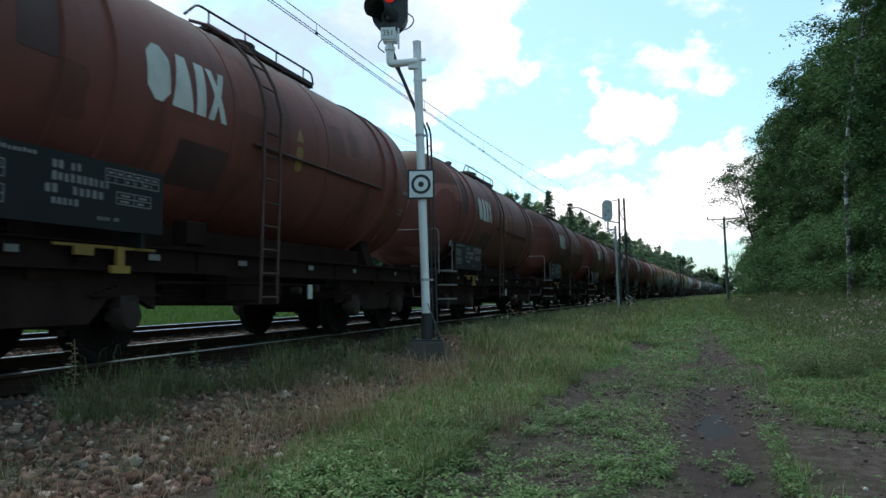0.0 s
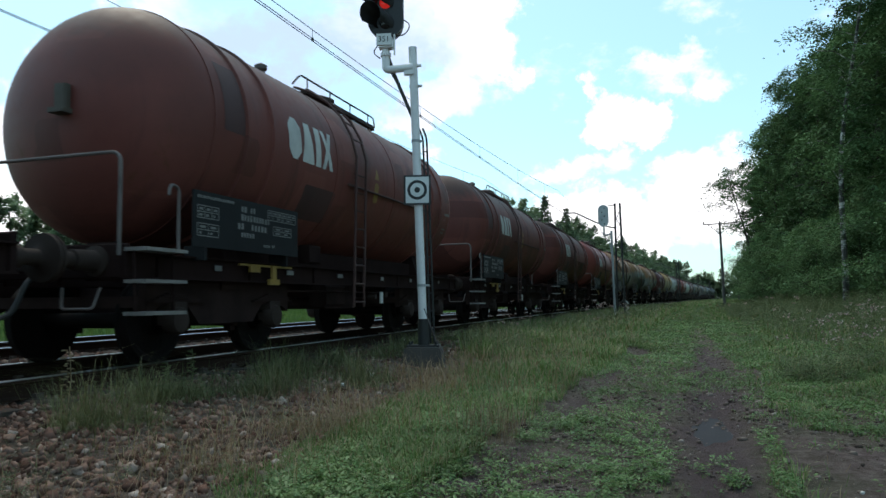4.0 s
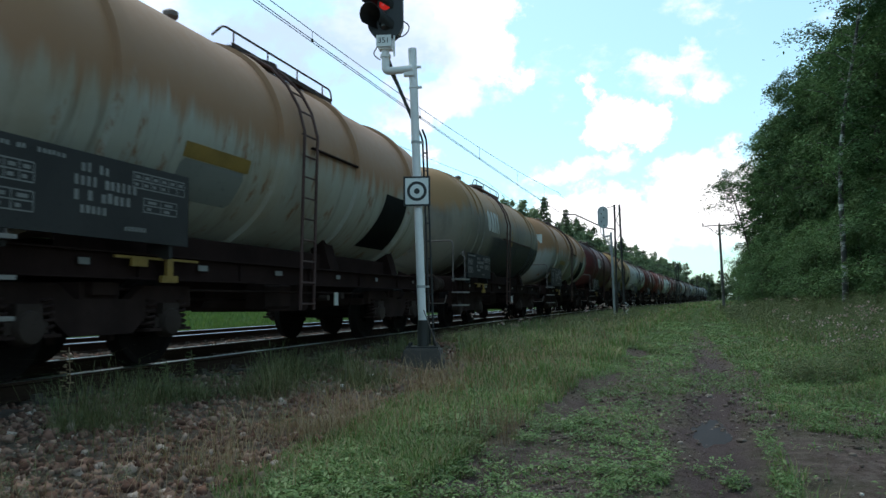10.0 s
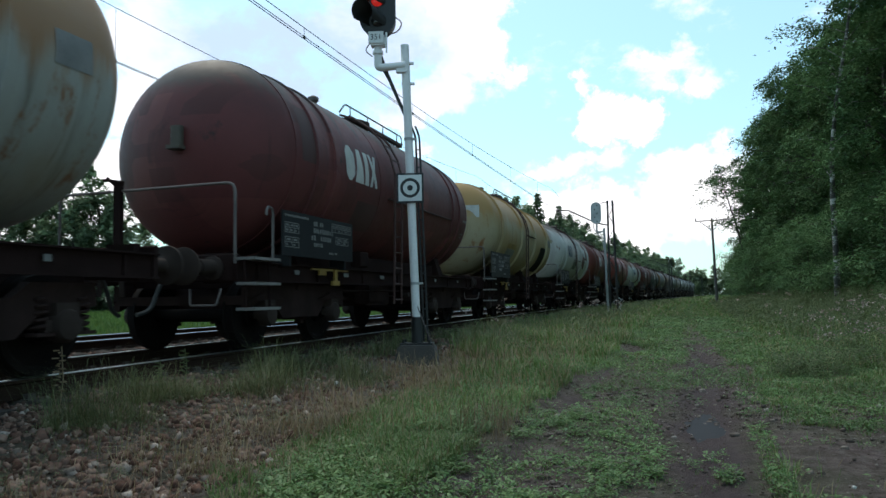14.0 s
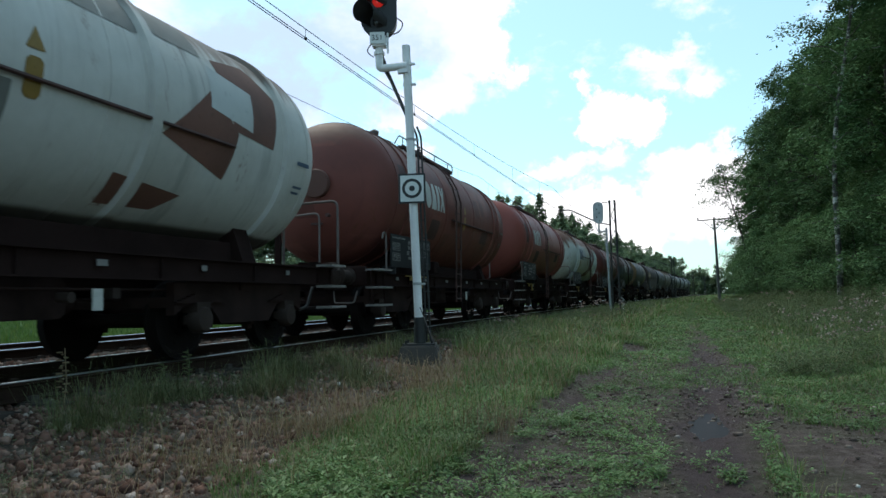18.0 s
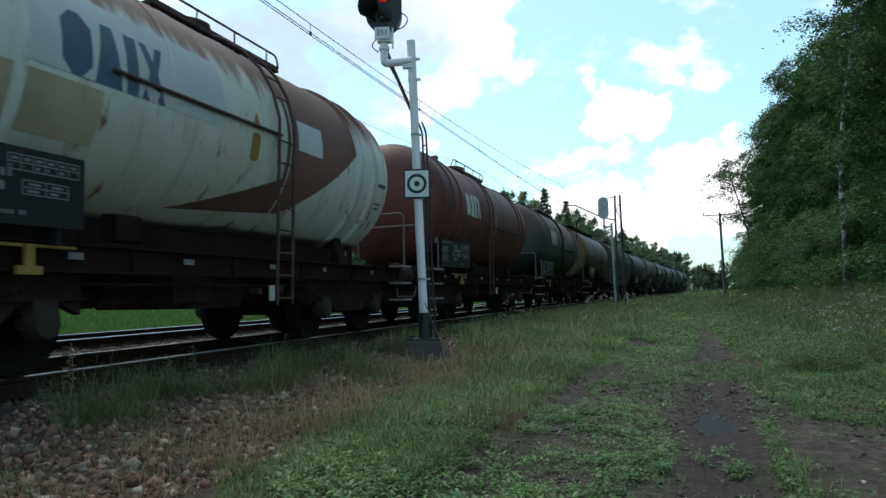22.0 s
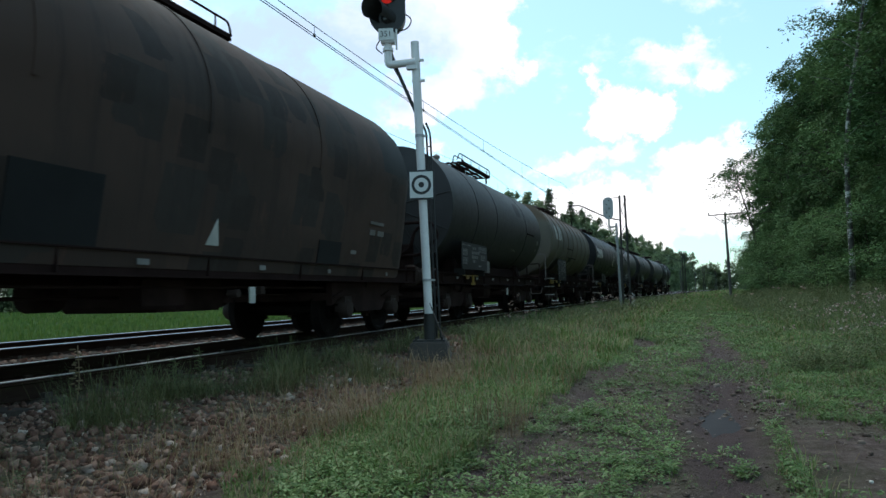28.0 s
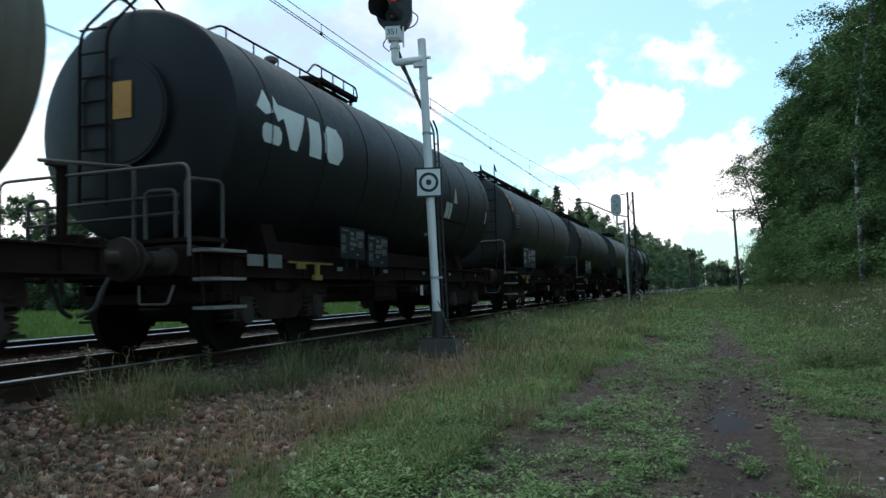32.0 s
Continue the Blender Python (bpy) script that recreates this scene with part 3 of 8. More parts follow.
def band(parent, R, zc, y, width, proud, mat, arc=(0, 360)):
    bm = bmesh.new()
    n = 64
    a0, a1 = radians(arc[0]), radians(arc[1])
    rings = []
    for i in range(n + 1):
        a = a0 + (a1 - a0) * i / n
        c, s = math.cos(a), math.sin(a)
        rings.append([bm.verts.new((r * c, y + d, r * s)) for r, d in ((R - 0.02, -width / 2), (R + proud, -width / 2 + proud * 0.5), (R + proud, width / 2 - proud * 0.5), (R - 0.02, width / 2))])
    for a, b in zip(rings, rings[1:]):
        for i in range(3):
            bm.faces.new((a[i], a[i + 1], b[i + 1], b[i]))
    bmesh.ops.recalc_face_normals(bm, faces=bm.faces)
    ob = link_mesh("band", bm, mat, parent, "", 50)
    ob.location = (0, 0, zc)
    return ob


def on_shell(R, zc, a, y, out=0.006):
    """A point on the shell at height angle a (degrees above the horizontal)."""
    return Vector(((R + out) * math.cos(radians(a)), y, zc + (R + out) * math.sin(radians(a))))


def shell_patch(name, parent, R, zc, shapes, mat, label="", out=0.006, side=1):
    """Flat painted shapes laid on the curve of the shell: outlines of (along, up) in metres from the tank's mid-height."""
    for shape in shapes:
        bm = bmesh.new()
        pts = [Vector((p, q)) for p, q in shape]
        lo, hi = min(p.y for p in pts), max(p.y for p in pts)
        tri = bmesh.new()
        f = tri.faces.new([tri.verts.new((p.x, p.y, 0)) for p in pts])
        rows = max(4, int((hi - lo) / 0.10))
        cuts = [lo + (hi - lo) * k / rows for k in range(1, rows)]
        for c in cuts:
            bmesh.ops.bisect_plane(tri, geom=tri.verts[:] + tri.edges[:] + tri.faces[:], plane_co=(0, c, 0), plane_no=(0, 1, 0))
        index = {}
        for v in tri.verts:
            q = on_shell(R, 0.0, math.degrees(v.co.y / R), v.co.x, out)
            index[v] = bm.verts.new((q.x * side, q.y, q.z))
        for f in tri.faces:
            bm.faces.new([index[v] for v in f.verts])
        tri.free()
        bmesh.ops.recalc_face_normals(bm, faces=bm.faces)
        for f in bm.faces:
            if f.normal.x * side < 0:
                f.normal_flip()
        part(name, bm, mat, parent, label).location = (0, 0, zc)


def octagon(x, y, w, h, c):
    return [(x + c, y), (x + w - c, y), (x + w, y + c), (x + w, y + h - c), (x + w - c, y + h), (x + c, y + h), (x, y + h - c), (x, y + c)]


def lettering(parent, R, zc, y, up, size, mat, style="four", label="row of worn white block shapes"):
    """The owner's mark as plain blocks of its size and colour."""
    w, g = size * 0.60, size * 0.06
    if style == "four":
        s = [octagon(y, up, w, size, size * 0.2),
             [(y + w + g, up), (y + 2 * w + g, up), (y + 1.72 * w + g, up + size), (y + 1.3 * w + g, up + size)],
             [(y + 2 * w + g + 0.05, up), (y + 2.62 * w + g, up), (y + 2.62 * w + g, up + size), (y + 2 * w + g + 0.05, up + size)],
             [(y + 2.75 * w + g, up), (y + 3.05 * w + g, up + size * 0.0), (y + 3.25 * w + g, up + size * 0.3), (y + 3.45 * w + g, up), (y + 3.75 * w + g, up), (y + 3.42 * w + g, up + size * 0.5),
              (y + 3.75 * w + g, up + size), (y + 3.45 * w + g, up + size), (y + 3.25 * w + g, up + size * 0.7), (y + 3.05 * w + g, up + size), (y + 2.75 * w + g, up + size), (y + 3.08 * w + g, up + size * 0.5)]]
    else:
        w = size * 1.05
        s = [[(y - 1.15 * w, up + size * 0.75), (y - 0.75 * w, up + size * 1.25), (y - 0.45 * w, up + size * 0.75), (y - 0.8 * w, up + size * 0.62)],
             [(y - 0.35 * w, up + size * 1.2), (y - 0.05 * w, up + size * 0.7), (y - 0.3 * w, up + size * 0.55), (y - 0.45 * w, up + size * 0.85)],
             octagon(y - 0.95 * w, up - size * 0.02, w * 0.8, size * 0.45, size * 0.12),
             [(y + 0.25 * w, up), (y + 0.55 * w, up), (y + 1.0 * w, up + size), (y - 0.2 * w, up + size)],
             [(y + 1.15 * w, up), (y + 1.75 * w, up), (y + 1.75 * w, up + size), (y + 1.15 * w, up + size)],
             octagon(y + 1.95 * w, up, w, size, size * 0.25)]
    shell_patch("lettering", parent, R, zc, s, mat, label)


def data_panel(parent, x, y0, y1, z0, z1, mat, rng, marks=M_mark, lean=0.0, diamond=None):
    """A dark steel plate on brackets with rows of unreadable marks and ruled tables."""
    bm = bmesh.new()
    t = Matrix.Rotation(radians(lean), 3, "Y")
    box(bm, x, (y0 + y1) / 2, (z0 + z1) / 2, 0.02, y1 - y0, z1 - z0, t)
    for y in (y0 + 0.25, y1 - 0.25):
        box(bm, x - 0.14, y, z0 - 0.06, 0.26, 0.05, 0.16)
    pl = part("data_panel", bm, mat, parent, "black data panel with rows of white marks")
    W, Hh = y1 - y0, z1 - z0

    def bar(bm, a, b, c, d):
        off = t @ Vector((0.0115, 0, Hh * (b + d / 2 - 0.5)))
        box(bm, x + off.x, y0 + W * (a + c / 2), (z0 + z1) / 2 + off.z, 0.004, W * c, Hh * d, t)

    # rows of characters worn to bars: start, height, size, how many; then ruled boxes
    bm = bmesh.new()
    for a, b, d, k, wide in ((0.03, 0.87, 0.055, 15, 0.014), (0.40, 0.76, 0.115, 5, 0.020), (0.37, 0.59, 0.125, 11, 0.020), (0.37, 0.42, 0.125, 9, 0.022), (0.40, 0.27, 0.10, 5, 0.018), (0.62, 0.12, 0.06, 7, 0.012)):
        for i in range(k):
            if rng.random() > 0.14:
                bar(bm, a + i * wide * 1.45, b + 0.01 * rng.random(), wide * rng.uniform(0.7, 1.0), d * rng.uniform(0.82, 1.0))
    for a, b, c, d, cols in ((0.03, 0.52, 0.17, 0.22, 3), (0.03, 0.20, 0.17, 0.22, 2), (0.66, 0.70, 0.31, 0.20, 6), (0.72, 0.40, 0.20, 0.18, 2)):
        for k in (0.0, 0.5, 1.0):
            bar(bm, a, b + d * k - 0.008, c, 0.016)
        for k in range(cols + 1):
            bar(bm, a + c * k / cols - 0.002, b, 0.004, d)
        for k in range(cols):
            bar(bm, a + c * (k + 0.25) / cols, b + d * 0.64, c / cols * 0.5, d * 0.2)
            bar(bm, a + c * (k + 0.2) / cols, b + d * 0.14, c / cols * 0.55 * rng.random(), d * 0.2)
    part("markings", bm, marks, pl, "rows of small worn pale marks")["kind"] = "stuff"
    if diamond:
        bm = bmesh.new()
        box(bm, x + 0.013, y0 + W * 0.9, z0 + Hh * 0.24, 0.006, 0.22, 0.22, Matrix.Rotation(radians(45), 3, "X"))
        part("hazard_diamond", bm, diamond, pl)
    return pl


def ladder(parent, R, zc, y, mat, low=0.55, side=1):
    """A ladder up the side, over the shoulder of the tank to the walkway."""
    bm = bmesh.new()
    for d in (-0.19, 0.19):
        pts = [(1.43, y + d, low), (1.47, y + d, zc - 0.3)] + [tuple(on_shell(R, zc, a, y + d, 0.09)) for a in (8, 22, 36, 50, 64, 76)]
        tube(bm, [(side * p[0], p[1], p[2]) for p in pts], 0.022, 6)
    z = low + 0.08
    while z < zc + 0.2:
        tube(bm, [(side * 1.45, y - 0.19, z), (side * 1.45, y + 0.19, z)], 0.014, 6)
        z += 0.29
    for a in (20, 32, 44, 56, 68):
        p = on_shell(R, zc, a, y, 0.09)
        tube(bm, [(side * p.x, y - 0.19, p.z), (side * p.x, y + 0.19, p.z)], 0.014, 6)
    return part("ladder", bm, mat, parent)


def side_bar(parent, R, zc, y0, y1, up, mat, side=1):
    bm = bmesh.new()
    a = math.degrees(up / R)
    p = on_shell(R, zc, a, 0, 0.03)
    tube(bm, [(side * p.x, y0, p.z), (side * p.x, y1, p.z)], 0.022, 6)
    for i in range(5):
        y = y0 + (y1 - y0) * i / 4
        q = on_shell(R, zc, a, 0, -0.01)
        tube(bm, [(side * q.x, y, q.z), (side * p.x, y, p.z)], 0.012, 5)
    return part("side_rail", bm, mat, parent)


def walkway(parent, R, zc, y0, y1, mat, railing=True, wide=0.42, high=0.06):
    """A slatted gangway on the tank's crown with a thin railing along it."""
    top = zc + R
    slats = []
    n = 7
    for i in range(n):
        bm = bmesh.new()
        x = -wide + 2 * wide * (i + 0.5) / n
        box(bm, x, (y0 + y1) / 2, top + high + 0.002, 2 * wide / n * 0.62, y1 - y0 - 0.02, 0.025)
        slats.append(bm)
    bm = bmesh.new()
    k = max(2, int((y1 - y0) / 0.9))
    for i in range(k + 1):
        y = y0 + (y1 - y0) * i / k
        box(bm, 0, y, top + high - 0.03, 2 * wide + 0.06, 0.05, 0.04)
    for s in (-1, 1):
        box(bm, s * (wide + 0.02), (y0 + y1) / 2, top + high, 0.03, y1 - y0, 0.07)
        for y in (y0 + 0.1, y1 - 0.1):
            box(bm, s * wide * 0.9, y, top + high - 0.12, 0.04, 0.05, 0.24)
    way = part("walkway", bm, mat, parent, "slatted steel gangway on the tank's crown")
    for b in slats:
        part("slat", b, mat, way)
    if railing:
        bm = bmesh.new()
        zr = top + high + 0.19
        for s in (1,):
            x = s * (wide + 0.04)
            tube(bm, bend([(x, y0 - 0.5, top + high - 0.03), (x, y0 - 0.25, zr), (x, y1 - 0.05, zr), (x, y1, top + high)], 0.1), 0.016, 6)
            for i in range(4):
                y = y0 + (y1 - y0) * i / 3.4
                tube(bm, [(x, y, top + high), (x, y, zr)], 0.012, 5)
        part("walkway_railing", bm, mat, parent)
    bm = bmesh.new()
    lathe(bm, [(0.27, top - 0.08), (0.27, top + 0.20), (0.32, top + 0.20), (0.32, top + 0.25), (0.18, top + 0.31), (0.03, top + 0.33)], 20, "z", (-0.0, (y0 + y1) / 2 - 0.2, 0))
    part("hatch", bm, mat, parent)
    bm = bmesh.new()
    lathe(bm, [(0.09, top - 0.05), (0.09, top + 0.08), (0.06, top + 0.12), (0.10, top + 0.16), (0.10, top + 0.22), (0.03, top + 0.26)], 14, "z", (0.15, y0 - 0.95, 0))
    part("relief_valve", bm, M_rail_hand, parent)


def end_steps(parent, half, mat, side=1, second=True, reach=1.30):
    """Steps, grab rails and the railing across the leading end, as the shunters use them."""
    y = -half + 0.62
    for z, d in ((1.17, 0.0), (0.86, 0.02), (0.55, 0.06)):
        bm = bmesh.new()
        box(bm, side * 1.34, y + 0.30, z, 0.26, 0.62, 0.035)
        part("step", bm, M_step, parent, "steel step with a worn white edge")
    for d in (0.02, 0.58):
        bm = bmesh.new()
        tube(bm, [(side * 1.30, y + d, 1.17), (side * 1.33, y + d, 0.52)], 0.018, 6)
        part("step_hanger", bm, M_frame, parent)
    bm = bmesh.new()
    tube(bm, bend([(side * reach, y - 0.18, 1.10), (side * reach, y - 0.18, 2.08 + 0.12 * (1.30 - reach)), (side * -1.30, y - 0.20, 2.05), (side * -1.30, y - 0.20, 1.10)], 0.12), 0.019)
    part("handrail", bm, M_rail_hand, parent, "bent grey steel handrail")
    bm = bmesh.new()
    box(bm, side * -0.38, y - 0.20, 1.62, 0.10, 0.07, 1.10)
    tube(bm, [(side * -0.62, y - 0.20, 2.22), (side * -0.26, y - 0.26, 2.16)], 0.02)
    tube(bm, [(side * -0.38, y - 0.20, 2.1), (side * -0.56, y - 0.20, 2.24)], 0.02)
    part("end_post", bm, M_frame, parent)
    if second:
        bm = bmesh.new()
        tube(bm, bend([(side * 1.36, y + 0.60, 1.15), (side * 1.36, y + 0.60, 1.84), (side * 1.36, y + 0.46, 1.86), (side * 1.36, y + 0.44, 1.74)], 0.06), 0.018)
        part("handrail", bm, M_rail_hand, parent, "bent grey steel handrail")
    bm = bmesh.new()
    tube(bm, bend([(side * 0.72, y - 0.25, 0.80), (side * 0.76, y - 0.30, 0.60), (side * 1.12, y - 0.30, 0.60), (side * 1.16, y - 0.25, 0.80)], 0.04), 0.013)
    part("grab_iron", bm, M_rail_hand, parent)


def frame_parts(parent, half, sole_z=1.02, sole_h=0.24, pivots=(-3.65, 3.65)):
    for s in (-1, 1):
        bm = bmesh.new()
        x = s * 1.17
        box(bm, x, 0, sole_z, 0.025, 2 * half - 1.24, sole_h)
        for z in (sole_z - sole_h / 2, sole_z + sole_h / 2):
            box(bm, x + s * 0.03, 0, z, 0.09, 2 * half - 1.24, 0.018)
        k = 7
        for i in range(k):
            box(bm, x + s * 0.025, -half + 1.1 + (2 * half - 2.2) * i / (k - 1), sole_z, 0.05, 0.015, sole_h - 0.03)
        part("solebar", bm, M_frame, parent)
        for i in range(6):
            bm = bmesh.new()
            y = -half + 1.3 + (2 * half - 2.6) * (i + 0.5 + 0.3 * math.sin(i * 3.1)) / 6
            box(bm, s * 1.225, y, sole_z + 0.02, 0.008, 0.13 + 0.05 * math.sin(i), 0.06)
            part("marking", bm, P_panel_mark, parent)
    for e in (-1, 1):
        bm = bmesh.new()
        box(bm, 0, e * (half - 0.65), 1.06, 2.44, 0.06, 0.34, chamfer=0.015)
        for s in (-1, 1):
            box(bm, s * 0.875, e * (half - 0.72), 1.06, 0.34, 0.10, 0.38)
        part("headstock", bm, M_frame, parent)
    bm = bmesh.new()
    for x in (-0.35, 0.35):
        box(bm, x, 0, 0.98, 0.04, 2 * half - 1.4, 0.30)
    for p in pivots:
        box(bm, 0, p, 1.02, 2.34, 0.55, 0.18)
    part("centre_sill", bm, M_frame, parent)
    for x in (-0.78, 0.78):
        bm = bmesh.new()
        box(bm, x, 0, 1.27, 0.10, 2 * half - 5.3, 0.30)
        part("bearer", bm, M_frame, parent)


def saddles(parent, R, zc, ys, mat, sole_top=1.14):
    """The cradles that carry the tank on the frame."""
    for y in ys:
        for s in (-1, 1):
            bm = bmesh.new()
            a0, a1 = radians(-62), radians(-52)
            n = 8
            outer, inner = [], []
            for i in range(n + 1):
                a = a0 + (a1 - a0) * i / n
                inner.append((s * (R - 0.01) * math.cos(a), zc + (R - 0.01) * math.sin(a)))
            pts = inner + [(s * 1.02, sole_top), (s * 0.70, sole_top)]
            f = [bm.verts.new((p, y - 0.16, q)) for p, q in pts]
            b = [bm.verts.new((p, y + 0.16, q)) for p, q in pts]
            bm.faces.new(f)
            bm.faces.new(b[::-1])
            for i in range(len(pts)):
                bm.faces.new((f[i], b[i], b[(i + 1) % len(pts)], f[(i + 1) % len(pts)]))
            bmesh.ops.recalc_face_normals(bm, faces=bm.faces)
            part("saddle", bm, mat, parent)


def brake_gear(parent, half, rng):
    bm = bmesh.new()
    lathe(bm, [(0.05, -0.5), (0.17, -0.46), (0.17, 0.46), (0.05, 0.5)], 18, "y", (0.25, 1.0, 0.72))
    part("air_tank", bm, M_bogie, parent)
    bm = bmesh.new()
    lathe(bm, [(0.06, -0.22), (0.19, -0.2), (0.19, 0.15), (0.12, 0.2)], 18, "y", (-0.2, -0.9, 0.74))
    part("brake_cylinder", bm, M_bogie, parent)
    bm = bmesh.new()
    tube(bm, [(0.3, -half + 1.2, 0.70), (0.3, half - 1.2, 0.70)], 0.02)
    tube(bm, [(0.9, -half + 2.6, 0.80), (0.9, half - 2.6, 0.80)], 0.015)
    part("brake_rod", bm, M_bogie, parent)
    bm = bmesh.new()
    y = -half + 3.1
    box(bm, 1.27, y, 1.10, 0.03, 1.25, 0.025)
    box(bm, 1.28, y - 0.30, 1.06, 0.03, 0.22, 0.09)
    part("brake_lever_rail", bm, M_yellow, parent, "dirty yellow lever rail")
    bm = bmesh.new()
    box(bm, 1.30, y + 0.12, 1.00, 0.035, 0.09, 0.22)
    box(bm, 1.30, y + 0.12, 0.90, 0.04, 0.24, 0.07)
    part("brake_lever", bm, M_yellow, parent, "dirty yellow brake lever")
    bm = bmesh.new()
    box(bm, 1.2, 0.9, 0.70, 0.02, 0.12, 0.20)
    part("paper_label", bm, M_mark, parent, "pale label in a clip")
    bm = bmesh.new()
    box(bm, 1.15, 1.15, 0.76, 0.10, 0.10, 0.10)
    part("valve", bm, M_box, parent)
    bm = bmesh.new()
    lathe(bm, [(0.05, 1.1), (0.05, 1.24)], 10, "x", (0, 0.55, 0.72))
    part("valve", bm, M_box, parent)
    bm = bmesh.new()
    box(bm, -0.1, 0.55, 0.72, 1.3, 1.3, 0.40, chamfer=0.06)
    part("equipment_box", bm, M_bogie, parent)
    bm = bmesh.new()
    box(bm, 0.75, -0.35, 0.74, 0.30, 0.7, 0.36, chamfer=0.04)
    part("equipment_box", bm, M_bogie, parent)


def outlet(parent, R, zc, y):
    bm = bmesh.new()
    lathe(bm, [(0.16, zc - R - 0.28), (0.16, zc - R + 0.06)], 16, "z", (0, y, 0))
    tube(bm, bend([(0, y, zc - R - 0.20), (0.9, y, zc - R - 0.28), (1.12, y, zc - R - 0.30)], 0.15), 0.07)
    lathe(bm, [(0.11, 1.08), (0.11, 1.16), (0.05, 1.18)], 16, "x", (0, y, zc - R - 0.30))
    part("outlet_pipe", bm, M_frame, parent)


P_bracket = plain("khaki bracket paint", (0.085, 0.070, 0.052), 0.7)


def carriage(name, length, style, base, pivots):
    w = new(name)
    half = length / 2
    frame_parts(w, half, pivots=pivots)
    for p in pivots:
        bogie(w, p, base, style)
    buffers(w, half)
    return w, half


def weather_stain(parent, R, zc, y0, dish):
    """A blotch of lichen and old glue on the upper half of a domed end, with a torn edge."""
    bm = bmesh.new()
    rings = []
    for i in range(9):
        row = []
        for k in range(29):
            a = radians(22 + 118 * k / 28)
            inner = 0.30 + 0.05 * noise.noise((k * 0.5, 2.0, 1.0))
            outer = 0.74 + 0.14 * noise.noise((k * 0.45, 7.0, 3.0))
            r = inner + (outer - inner) * i / 8
            row.append(bm.verts.new((R * r * math.cos(a), y0 + dish * (1 - math.sqrt(1 - r * r)) - 0.006, R * r * math.sin(a))))
        rings.append(row)
    for p, q in zip(rings, rings[1:]):
        for k in range(28):
            bm.faces.new((p[k], p[k + 1], q[k + 1], q[k]))
    part("weather_stain", bm, P_stain, parent, "yellow-grey lichen stain on the tank's end").location = (0, 0, zc)


